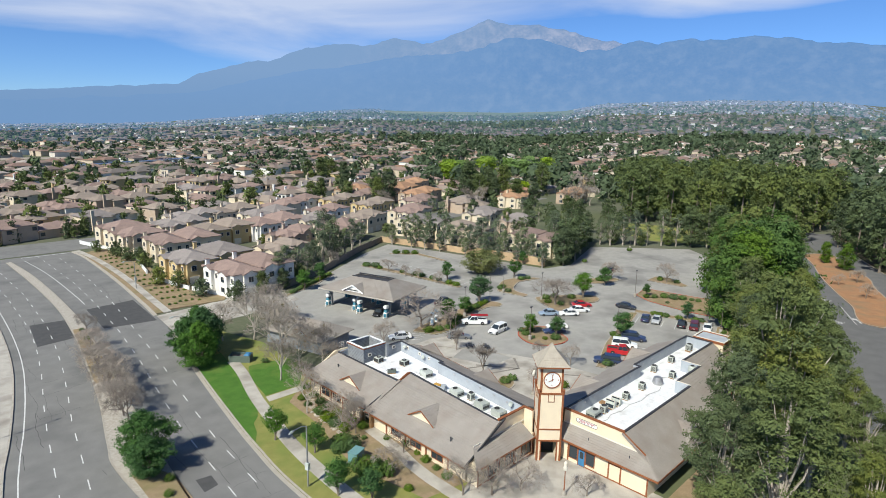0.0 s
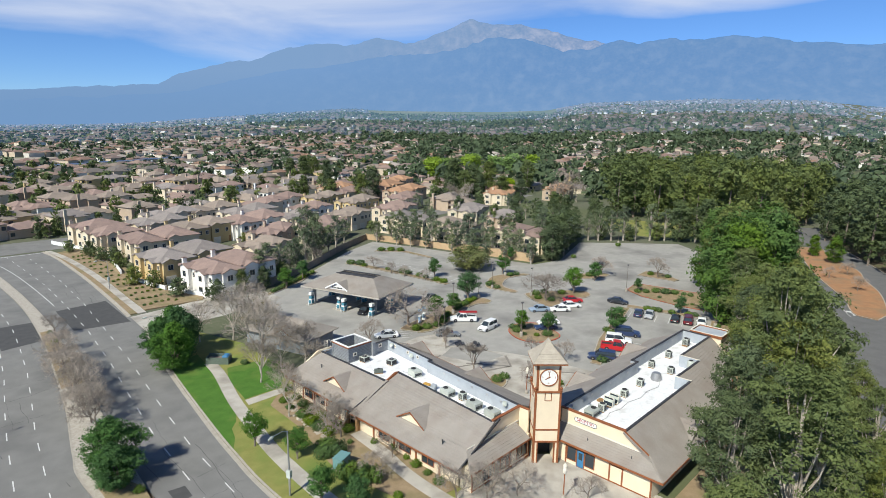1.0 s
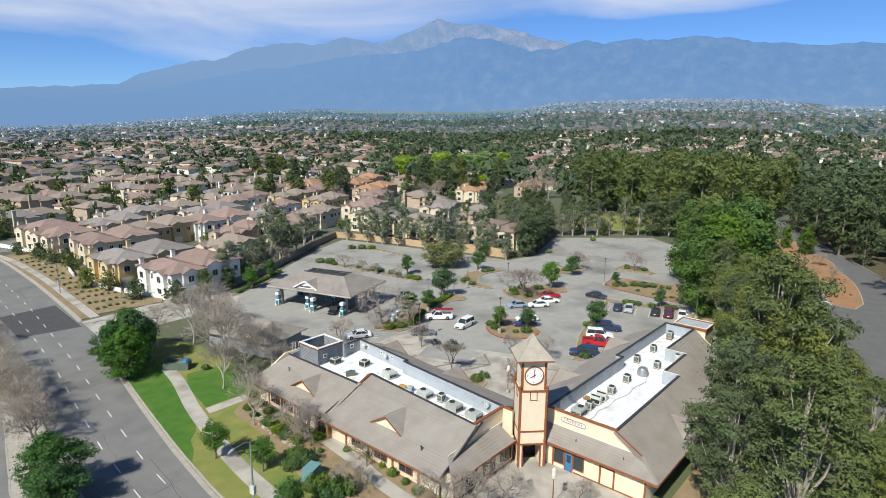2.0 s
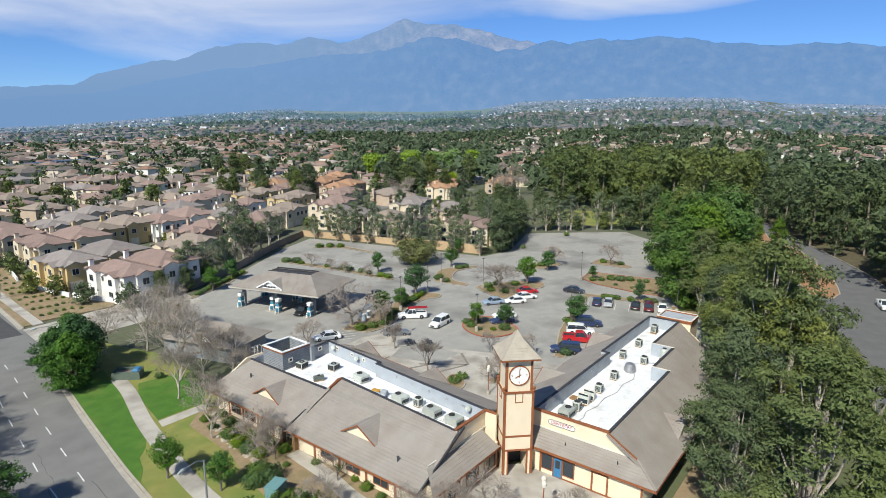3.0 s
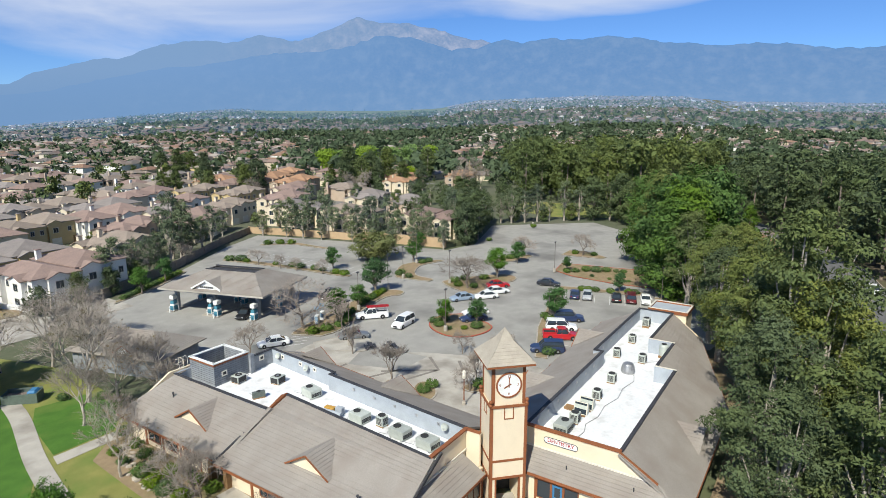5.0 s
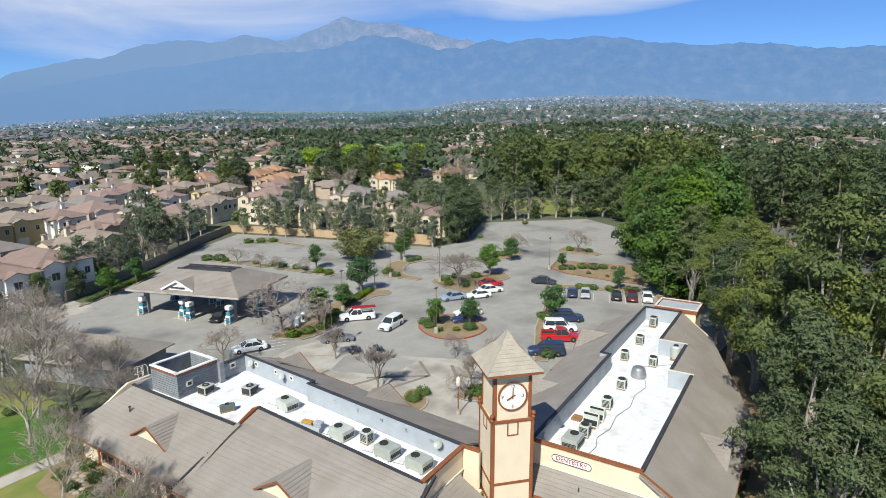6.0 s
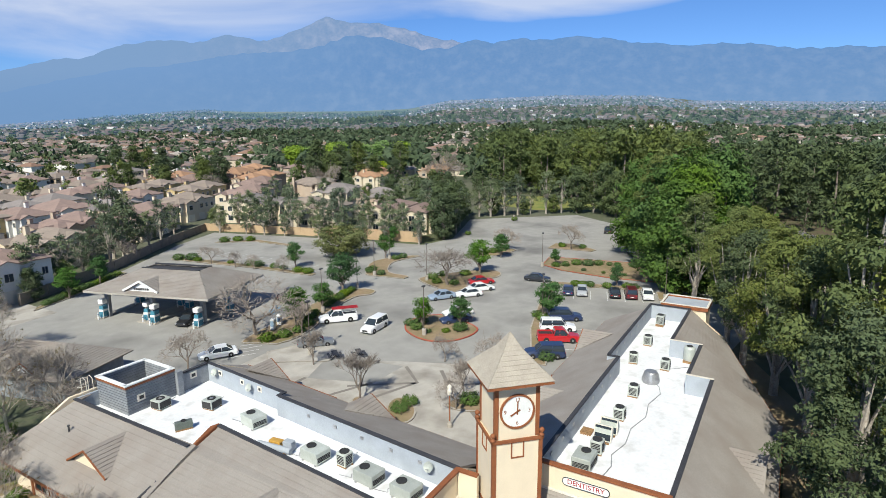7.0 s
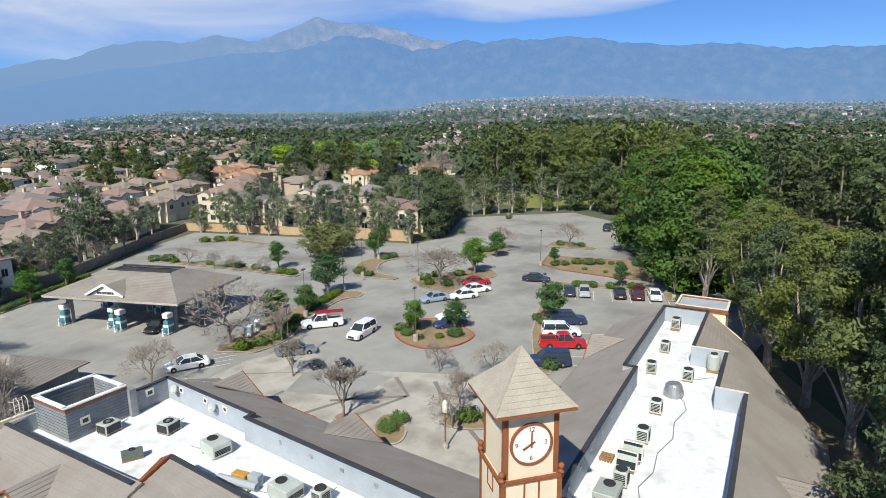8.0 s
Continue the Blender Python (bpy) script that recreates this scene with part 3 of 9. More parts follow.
band("edge_line", [(by_y(KERB_FAR, y) + 1.5, y) for y in range(-20, 176, 6)], 0.16, 0.0, 0.007, M["line"], "white edge line along the far kerb", "road marking")
band("edge_line", [(by_y(MEDIAN_R, y) + 3.4, y) for y in range(112, 176, 6)], 0.16, 0.0, 0.007, M["line"], "white turn-lane line on the road", "road marking")
band("stop_line", [(-27, 176.5), (-14, 176.5)], 0.4, 0.0, 0.007, M["line"], "white stop line at the junction", "road marking")

# sealed cracks that wander along and across the lanes
def road_cracks():
    g = random.Random(61)
    bm = bmesh.new()
    for k in range(46):
        y = g.uniform(8, 120)
        west = g.random() < 0.5
        lo, hi = (by_y(KERB_FAR, y) + 2, by_y(MEDIAN_L, y) - 1) if west else (by_y(MEDIAN_R, y) + 1, by_y(KERB_R, y) - 1)
        x = g.uniform(lo, hi)
        across = g.random() < 0.4
        n = g.randint(5, 12)
        pts = [(x, y)]
        for _ in range(n):
            px, py = pts[-1]
            px, py = (px + 0.9, py + g.uniform(-0.35, 0.35)) if across else (px + g.uniform(-0.25, 0.25) + 0.13, py + 1.3)
            if not lo < px < hi:
                break
            pts.append((px, py))
        w = g.uniform(0.014, 0.03)
        for (ax, ay), (bx, by) in zip(pts, pts[1:]):
            d = Vector((bx - ax, by - ay)).normalized() * w
            quad(bm, (ax + d.y, ay - d.x, 0.004), (bx + d.y, by - d.x, 0.004), (bx - d.y, by + d.x, 0.004), (ax - d.y, ay + d.x, 0.004))
    for f in bm.faces:
        if f.normal.z < 0:
            f.normal_flip()
    tagged(part("crack_seal", bm, M["patch"]), "dark tar sealing of cracks in the road", "road crack", "", "stuff")


road_cracks()

# driveway, far pavement and planted slope in front of the houses
slab("driveway", [(-17.4, 79.5), (-16.4, 92.5), (-8, 93.5), (14, 97), (14, 83), (-2, 80)], -0.05, 0.012, M["concrete"], "pale concrete driveway apron", "driveway")
pave = smooth_line([(-13.6, 93.5), (-12.6, 108), (-10.8, 134), (-10.4, 160), (-11.6, 178)])
slab("pavement", offset_line(pave, 0.85) + offset_line(pave, -0.85)[::-1], -0.05, 0.15, M["concrete"], "pale concrete pavement beside the planted slope", "pavement")
slab("soil_strip", [(by_y(KERB_R, y) + 0.3, y) for y in range(94, 178, 6)] + [(by_y(pave, y) - 0.9, y) for y in range(172, 93, -6)], -0.05, 0.12, M["mulch"], "brown soil strip between kerb and pavement", "soil")
slab("planted_slope", [(by_y(pave, y) + 0.9, y) for y in range(95, 178, 6)] + [(-4, 176), (0.5, 160), (-3.5, 125), (1.5, 97), (0, 94)], -0.05, 0.2, M["mulch"], "terraced brown soil slope with rows of young shrubs", "planted slope")

# car park
LOT = [(5, 47), (2, 52), (2, 84), (14, 88), (34, 100), (58, 115), (74, 122), (79, 102), (82, 88), (87, 62), (98, 60), (128, 71), (152, 45), (139, 29), (122, 22), (100, 16.5), (84, 7), (74, -4), (66, -12), (48, -9), (44, 2), (6, 4), (6, 30)]
slab("car_park", LOT, -0.05, 0.0, M["lot"], "patched grey asphalt car park", "car park")
PLAZA = [(6.0, 4), (6.0, 30), (9.0, 41), (18, 41.5), (22, 36.5), (21.5, 31), (24.5, 25), (27, 19), (28.5, 9), (26.5, 4)]
slab("plaza", PLAZA, 0.0, 0.05, M["concrete"], "pale concrete plaza with darker paving bands", "plaza")

slab("park_lawn", [(166, 86), (157, 62), (166, 44), (184, 44), (198, 66), (190, 92)], -0.05, 0.03, M["dry"], "mown park lawn behind the car park", "lawn")
slab("bare_soil", [(2.5, -15.3), (22.8, -15.3), (31, -12.7), (44, -8.9), (46, -11.5), (33, -17.5), (20, -22), (2.5, -23)], -0.05, 0.04, M["mulch"], "bare sandy soil between the shops and the trees", "soil")

# ---- shop building round the clock tower ----
def roof_slope(name, ra, rb, eb, ea, mat, parent, course=0.42, lift=0.05, thick=0.16):
    """A tiled slope between a ridge (ra, rb) and an eave (ea, eb): overlapping courses with real steps, on a solid board."""
    ra, rb, eb, ea = (Vector(p) for p in (ra, rb, eb, ea))
    bm = bmesh.new()
    up = (rb - ra).cross(ea - ra)
    if up.length < 1e-6:
        up = (eb - rb).cross(ea - eb)
    up.normalize()
    if up.z < 0:
        up = -up
    n = max(2, round(((ea - ra).length + (eb - rb).length) / 2 / course))
    top = [bm.verts.new(ra), bm.verts.new(rb)] if (rb - ra).length > 1e-4 else [bm.verts.new(ra)] * 2
    for k in range(n):
        a1, b1 = ra.lerp(ea, (k + 1) / n), rb.lerp(eb, (k + 1) / n)
        j = lift * random.uniform(0.6, 0.85)
        v = [bm.verts.new(p) for p in (b1 + up * j, a1 + up * j, b1, a1)]
        bm.faces.new((top[0], top[1], v[0], v[1]) if top[0] is not top[1] else (top[0], v[0], v[1]))
        bm.faces.new((v[1], v[0], v[2], v[3]))
        top = [v[3], v[2]]
    d = up * -thick
    q = [bm.verts.new(p + d) for p in (ra, rb, eb, ea)]
    bm.verts.ensure_lookup_table()
    t = [bm.verts[0], bm.verts[1] if (rb - ra).length > 1e-4 else bm.verts[0], top[1], top[0]]
    pairs = [(0, 1), (1, 2), (2, 3), (3, 0)]
    if (rb - ra).length > 1e-4:
        bm.faces.new(q)
    else:
        bm.faces.new((q[0], q[2], q[3]))
    for i, k in pairs:
        if (t[i].co - t[k].co).length > 1e-4:
            bm.faces.new((t[i], t[k], q[k], q[i]) if (q[i].co - q[k].co).length > 1e-4 else (t[i], t[k], q[k]))
    return part(name, bm, mat, parent)


def beam(bm, a, b, w, h):
    """A straight bar from a to b, w wide and h high."""
    a, b = Vector(a), Vector(b)
    d = (b - a).normalized()
    s = d.cross(Vector((0, 0, 1)))
    s = s.normalized() if s.length > 1e-4 else Vector((1, 0, 0))
    u = s.cross(d)
    vs = []
    for p in (a, b):
        vs.append([bm.verts.new(p + s * (i * w / 2) + u * (k * h / 2)) for i, k in ((-1, -1), (1, -1), (1, 1), (-1, 1))])
    for k in range(4):
        bm.faces.new((vs[0][k], vs[0][(k + 1) % 4], vs[1][(k + 1) % 4], vs[1][k]))
    bm.faces.new(vs[0][::-1])
    bm.faces.new(vs[1])


def bar(name, a, b, w, h, mat, parent, label=""):
    bm = bmesh.new()
    beam(bm, a, b, w, h)
    return part(name, bm, mat, parent, label)


def slab_wall(name, outline, axis, at, thick, mat, parent):
    """An upright wall from an outline of (along, z): axis 'x' stands across x at that place, 'y' across y."""
    bm = bmesh.new()
    def P(s, z, o):
        return (at + o, s, z) if axis == "x" else (s, at + o, z)
    f = [bm.verts.new(P(s, z, 0)) for s, z in outline]
    g = [bm.verts.new(P(s, z, thick)) for s, z in outline]
    bm.faces.new(f)
    bm.faces.new(g[::-1])
    for i in range(len(f)):
        k = (i + 1) % len(f)
        bm.faces.new((f[k], f[i], g[i], g[k]))
    bmesh.ops.recalc_face_normals(bm, faces=bm.faces)
    return part(name, bm, mat, parent)


def block(name, x0, y0, z0, x1, y1, z1, mat, parent, label="", bevel=0.0):
    bm = bmesh.new()
    box(bm, min(x0, x1), min(y0, y1), min(z0, z1), max(x0, x1), max(y0, y1), max(z0, z1), bevel)
    return part(name, bm, mat, parent, label)


def text_mesh(name, words, size, mat, m, parent, depth=0.02):
    cu = bpy.data.curves.new(name, "FONT")
    cu.body = words
    cu.size = size
    cu.align_x, cu.align_y = "CENTER", "CENTER"
    cu.extrude = depth
    tmp = bpy.data.objects.new(name, cu)
    scene.collection.objects.link(tmp)
    me = bpy.data.meshes.new_from_object(tmp)
    bpy.data.objects.remove(tmp)
    me.materials.clear()
    me.materials.append(mat)
    ob = new(name, me)
    ob.parent = parent
    ob.matrix_basis = m
    return ob


RIDGE, EAVE, DECK = 6.2, 3.1, 4.45
TILE, CREAM, TRIM, GREY = M["tile"], M["stucco"], M["trim"], M["parapet"]


def gablet(parent, axis, at, run0, run1, z_low, z_top, half, face):
    """A small tiled gable standing on a slope: its face looks down the slope, its ridge runs back into it."""
    def P(run, side, z):
        return (run, at + side, z) if axis == "x" else (at + side, run, z)
    out = -0.25 if run0 < run1 else 0.25
    for s in (1, -1):
        roof_slope("gablet_roof", P(run0 + out, 0, z_top), P(run1, 0, z_top), P(run0 + (run1 - run0) * 0.12, s * half, z_low + 0.06), P(run0 + out, s * half, z_low), TILE, parent, 0.4, 0.05, 0.1)
        bar("gablet_trim", P(run0 + out * 1.05, 0, z_top - 0.05), P(run0 + out * 1.05, s * half, z_low - 0.05), 0.08, 0.14, TRIM, parent)
    bm = bmesh.new()
    quad(bm, P(run0, -half + 0.15, z_low - 0.2), P(run0, half - 0.15, z_low - 0.2), P(run0, 0, z_top - 0.1))
    r = bmesh.ops.extrude_face_region(bm, geom=list(bm.faces))
    step = Vector(P(run0 + (run1 - run0) * 0.05, 0, 0)) - Vector(P(run0, 0, 0))
    bmesh.ops.translate(bm, vec=step, verts=[v for v in r["geom"] if isinstance(v, bmesh.types.BMVert)])
    bmesh.ops.recalc_face_normals(bm, faces=bm.faces)
    part("gablet_wall", bm, face, parent)


def cross_gable(parent, axis, at, run0, run1, z_low, z_top, half, edge=None):
    """A tiled gable that grows out of a slope and ends at its eave."""
    def P(run, side, z):
        return (run, at + side, z) if axis == "x" else (at + side, run, z)
    for s in (1, -1):
        roof_slope("gable_roof", P(run0, 0, z_top), P(run1, 0, z_top + 0.02), P(run0 + (run1 - run0) * 0.05, s * half, z_low + 0.05), P(run0, s * half, z_low), TILE, parent, 0.4, 0.05, 0.1)
        bar("gable_trim", P(run0, 0, z_top - 0.08), P(run0, s * half, z_low - 0.08), 0.1, 0.2, edge or TRIM, parent)


def shop_window(parent, axis, at, s0, s1, z0, z1, out, panes=2, door=False):
    """A framed shop window or door, set 40 mm proud of the wall; out is the way it faces."""
    def B(name, a0, a1, b0, b1, d0, d1, mat):
        if axis == "x":
            return block(name, at + out * d0, a0, b0, at + out * d1, a1, b1, mat, parent)
        return block(name, a0, at + out * d0, b0, a1, at + out * d1, b1, mat, parent)
    B("window_pane", s0, s1, z0, z1, 0.005, 0.04, M["blue_door"] if door else M["glass"])
    w = 0.09
    B("window_frame", s0 - w, s0, z0 - w, z1 + w, 0.0, 0.09, TRIM)
    B("window_frame", s1, s1 + w, z0 - w, z1 + w, 0.0, 0.09, TRIM)
    B("window_frame", s0, s1, z1, z1 + w, 0.0, 0.09, TRIM)
    B("window_frame", s0, s1, z0 - w, z0, 0.0, 0.09, TRIM)
    for k in range(1, panes):
        s = s0 + (s1 - s0) * k / panes
        B("window_bar", s - 0.03, s + 0.03, z0, z1, 0.0, 0.08, TRIM)
    if door:
        B("door_light", s0 + 0.2, s1 - 0.2, z0 + 1.0, z1 - 0.25, 0.03, 0.06, M["glass"])


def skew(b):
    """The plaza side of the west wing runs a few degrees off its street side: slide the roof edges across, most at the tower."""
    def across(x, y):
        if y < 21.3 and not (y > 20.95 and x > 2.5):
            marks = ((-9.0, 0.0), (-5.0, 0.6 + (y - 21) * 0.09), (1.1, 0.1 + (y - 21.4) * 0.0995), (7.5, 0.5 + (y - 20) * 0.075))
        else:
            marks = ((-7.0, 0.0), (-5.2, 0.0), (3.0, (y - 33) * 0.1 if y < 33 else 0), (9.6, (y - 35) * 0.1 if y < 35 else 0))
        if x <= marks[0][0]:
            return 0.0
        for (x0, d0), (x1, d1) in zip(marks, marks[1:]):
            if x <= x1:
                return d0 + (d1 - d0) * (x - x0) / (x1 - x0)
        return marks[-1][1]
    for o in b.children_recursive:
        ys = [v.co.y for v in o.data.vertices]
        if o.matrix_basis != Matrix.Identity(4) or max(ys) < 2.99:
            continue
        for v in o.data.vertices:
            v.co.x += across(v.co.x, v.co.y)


def west_wing():
    b = holder("shop_building", -5, 20, 0, 0, "long cream shop wing with taupe tiled roofs and white flat deck", "building", "wings of the shop building")
    b.matrix_basis = Matrix.Identity(4)
    # walls: outer, end and plaza side
    slab_wall("wall", [(3.0, 0), (21.2, 0), (21.2, EAVE), (3.0, EAVE)], "x", -11.6, 0.25, CREAM, b)
    slab_wall("wall", [(23.4, 0), (37.4, 0), (37.4, EAVE), (23.4, EAVE)], "x", -11.6, 0.25, CREAM, b)
    slab_wall("wall", [(21.2, 0), (23.4, 0), (23.4, EAVE), (21.2, EAVE)], "x", -9.4, 0.25, M["wood"], b)
    slab_wall("wall", [(-11.6, 0), (5.9, 0), (5.9, EAVE), (1.25, RIDGE), (-5.0, RIDGE), (-11.6, EAVE)], "y", 3.0, 0.25, CREAM, b)
    slab_wall("wall", [(-11.6, 0), (7.8, 0), (7.8, EAVE), (-0.5, EAVE), (-0.5, 5.6), (-7.0, 5.6), (-11.6, EAVE)], "y", 37.2, 0.25, CREAM, b)
    slab_wall("wall", [(3.2, 0), (21.0, 0), (21.0, EAVE), (3.2, EAVE)], "x", 5.9, 0.25, CREAM, b)
    slab_wall("wall", [(21.0, 0), (37.2, 0), (37.2, EAVE), (21.0, EAVE)], "x", 7.8, 0.25, CREAM, b)
    for y in (6.2, 10.2, 14.2, 18.2, 25.6, 28.6, 31.6, 34.6):
        block("pilaster", -11.72, y - 0.12, 0, -11.6, y + 0.12, EAVE - 0.1, TRIM, b)
    for y0 in (7.2, 11.2, 15.2, 26.2, 29.2, 32.2):
        shop_window(b, "x", -11.6, y0, y0 + 1.9, 0.8, 2.3, -1)
    for y0 in (7, 11, 15, 23, 27, 31):
        shop_window(b, "x", 6.15 if y0 < 20 else 8.05, y0, y0 + 2.4, 0.5, 2.5, 1, 2)
    # outer slopes: the near section stands higher than the far one
    roof_slope("roof", (-5.0, 2.7, RIDGE), (-5.0, 21.2, RIDGE), (-12.9, 21.6, 2.95), (-12.9, 2.2, 2.95), TILE, b)
    roof_slope("roof", (-7.0, 21.0, 5.75), (-7.0, 36.0, 5.75), (-12.6, 38.2, 2.95), (-12.6, 21.0, 2.95), TILE, b)
    roof_slope("roof", (-7.0, 36.0, 5.75), (-5.2, 36.4, 5.75), (-5.2, 38.6, 2.95), (-12.6, 38.2, 2.95), TILE, b)
    bar("roof_edge", (-5.0, 21.35, RIDGE + 0.02), (-7.0, 21.4, 5.35), 0.16, 0.34, M["trim"], b)
    bar("roof_edge", (-7.0, 21.4, 5.35), (-12.95, 21.65, 2.92), 0.16, 0.3, M["fascia"], b)
    bar("roof_edge", (-5.0, 2.7, RIDGE + 0.02), (-12.95, 2.2, 2.95), 0.16, 0.26, M["fascia"], b)
    bar("fascia", (-12.95, 2.2, 2.83), (-12.95, 21.6, 2.83), 0.06, 0.22, TRIM, b)
    bar("fascia", (-12.65, 21.6, 2.83), (-12.65, 38.2, 2.83), 0.06, 0.22, TRIM, b)
    gablet(b, "x", 12.5, -10.3, -6.4, 4.05, 5.5, 2.5, CREAM)
    gablet(b, "x", 28.0, -10.6, -7.4, 3.95, 5.4, 2.5, CREAM)
    # deck and parapets
    block("roof_deck", -5.0, 3.0, DECK - 0.2, 1.1, 21.1, DECK, M["deck"], b, "white membrane roof deck")
    block("roof_deck", -7.0, 21.1, DECK - 0.2, 3.0, 32.1, DECK - 0.004, M["deck"], b, "white membrane roof deck")
    block("roof_deck", -7.0, 32.1, DECK - 0.2, -4.9, 36.2, DECK - 0.008, M["deck"], b, "white membrane roof deck")
    block("parapet", 1.1, 3.25, 3.0, 1.35, 21.0, RIDGE, GREY, b)
    block("parapet", 1.1, 21.0, 3.0, 3.25, 21.25, RIDGE - 0.02, GREY, b)
    block("parapet", 3.0, 21.25, 3.0, 3.25, 32.35, RIDGE, GREY, b)
    block("parapet", -0.6, 32.1, 3.0, 3.0, 32.35, RIDGE - 0.1, M["block_wall"], b)
    block("parapet", -5.2, 3.25, DECK, -5.02, 21.1, RIDGE - 0.06, GREY, b)
    block("parapet", -7.1, 21.5, DECK, -6.95, 36.0, 5.7, GREY, b)
    block("parapet", -7.0, 36.2, DECK - 0.4, -4.9, 36.4, 5.75, GREY, b)
    for a, c in (((1.22, 3.1), (1.22, 21.0)), ((1.1, 21.12), (3.3, 21.12)), ((3.12, 21.2), (3.12, 32.4)), ((-0.6, 32.22), (3.2, 32.22))):
        bar("coping", (*a, RIDGE + 0.03), (*c, RIDGE + 0.03), 0.34, 0.08, M["fascia"], b)
    bar("coping", (-5.1, 3.0, RIDGE + 0.02), (-5.1, 21.3, RIDGE + 0.02), 0.3, 0.1, M["fascia"], b)
    bar("coping", (-7.05, 21.4, 5.78), (-7.05, 36.2, 5.78), 0.3, 0.1, M["fascia"], b)
    bar("coping", (1.2, 3.05, RIDGE + 0.04), (-5.1, 3.05, RIDGE + 0.04), 0.36, 0.14, TRIM, b)
    # raised plant enclosure at the end of the deck
    for x0, y0, x1, y1 in ((-5.1, 32.0, -0.6, 32.2), (-5.1, 36.1, -0.6, 36.3), (-5.1, 32.2, -4.9, 36.1), (-0.8, 32.2, -0.6, 36.1)):
        block("enclosure_wall", x0, y0, DECK - 0.5, x1, y1, 7.0, M["block_wall"], b)
        block("enclosure_coping", x0 - 0.08, y0 - 0.08, 6.98, x1 + 0.08, y1 + 0.08, 7.08, M["white"], b)
        # courses of grey shingles, each lapping over the next
        for k in range(9):
            z = 4.75 + 0.24 * k
            block("shingle_course", x0 - 0.035, y0 - 0.035, z, x1 + 0.035, y1 + 0.035, z + 0.025, M["shingle_edge"], b)
    block("enclosure_band", -5.16, 31.94, 6.76, -0.54, 31.998, 6.97, TRIM, b)
    block("enclosure_band", -5.16, 32.0, 6.76, -5.102, 36.3, 6.97, TRIM, b)
    block("enclosure_floor", -4.9, 32.2, 5.2, -0.8, 36.1, 5.3, M["lot"], b)
    block("enclosure_pier", -0.55, 31.6, DECK, 0.0, 32.1, 6.7, M["block_wall"], b)
    for x0, y0, ax in ((-4.2, 32.0, 0), (1.0, 32.1, 0)):
        block("wall_hatch", x0, y0 - 0.06, 5.35, x0 + 0.7, y0, 5.95, M["flash"], b)
        block("hatch_recess", x0 + 0.15, y0 - 0.07, 5.5, x0 + 0.55, y0 - 0.06, 5.8, M["grille"], b)
    for y in (24.0, 26.5, 29.8):
        block("wall_hatch", 2.94, y, 5.45, 3.0, y + 0.55, 5.95, M["flash"], b)
        block("hatch_recess", 2.93, y + 0.14, 5.58, 2.94, y + 0.42, 5.82, M["grille"], b)
    for y in (6, 8.6, 11.4, 14.2, 17.2):
        block("parapet_vent", 1.04, y, 5.5, 1.1, y + 0.3, 5.75, M["steel"], b)
    block("roof_deck", -0.55, 32.4, 2.95, 7.8, 37.2, EAVE + 0.02, M["parapet"], b, "low grey flat roof behind the deck")
    slab_wall("wall", [(3.25, 3.0), (3.25, 6.05), (9.2, 3.2), (9.2, 3.0)], "y", 32.42, 0.15, CREAM, b)
    # plaza-side slopes
    roof_slope("roof", (1.35, 3.2, RIDGE - 0.05), (1.35, 20.88, RIDGE - 0.05), (7.5, 20.88, 3.1), (7.5, 3.2, 3.1), TILE, b)
    roof_slope("roof", (3.25, 20.97, 5.86), (3.25, 32.6, 5.86), (9.6, 34.6, 3.04), (9.6, 20.97, 3.04), TILE, b)
    bar("fascia", (7.53, 3.2, 3.0), (7.53, 20.88, 3.0), 0.06, 0.22, TRIM, b)
    bar("fascia", (9.63, 21.0, 3.0), (9.63, 34.6, 3.0), 0.06, 0.22, TRIM, b)
    cross_gable(b, "x", 16.6, 7.6, 4.3, 3.12, 4.75, 2.7)
    cross_gable(b, "x", 30.6, 9.7, 6.3, 3.12, 4.75, 2.7)
    # pent roof on the end wall towards the forecourt
    roof_slope("pent_roof", (-10.6, 2.95, 4.35), (0.2, 2.95, 4.35), (0.4, 0.6, 3.15), (-12.6, 0.6, 3.15), TILE, b)
    bar("flashing", (-10.6, 2.92, 4.42), (0.2, 2.92, 4.42), 0.1, 0.14, M["flash"], b)
    bar("flashing", (-5.0, 2.9, RIDGE - 0.15), (-11.4, 2.9, 3.25), 0.08, 0.2, M["flash"], b)
    bar("fascia", (-12.6, 0.57, 3.03), (0.4, 0.57, 3.03), 0.06, 0.22, TRIM, b)
    block("wall", -11.6, 1.35, 0, -0.6, 1.6, 3.1, CREAM, b)
    block("wall", -11.6, 1.6, 0, -11.35, 2.99, 3.1, CREAM, b)
    for x0 in (-9.6, -6.4, -3.2):
        shop_window(b, "y", 1.35, x0, x0 + 2.0, 0.7, 2.4, -1, 2)
    for x in (-11.5, -7.9, -4.7, -0.75):
        block("pilaster", x - 0.09, 1.27, 0, x + 0.09, 1.35, 2.85, TRIM, b)
    block("baseboard", -11.6, 1.29, 0, -0.7, 1.35, 0.3, TRIM, b)
    # porch with a teal sign where the two roofs meet
    block("porch_sign", -12.2, 21.9, 2.2, -12.1, 23.6, 2.8, M["teal"], b, "small teal sign board")
    for y in (21.3, 23.5):
        block("porch_pier", -12.1, y - 0.25, 0, -11.6, y + 0.25, 2.9, M["wood"], b)
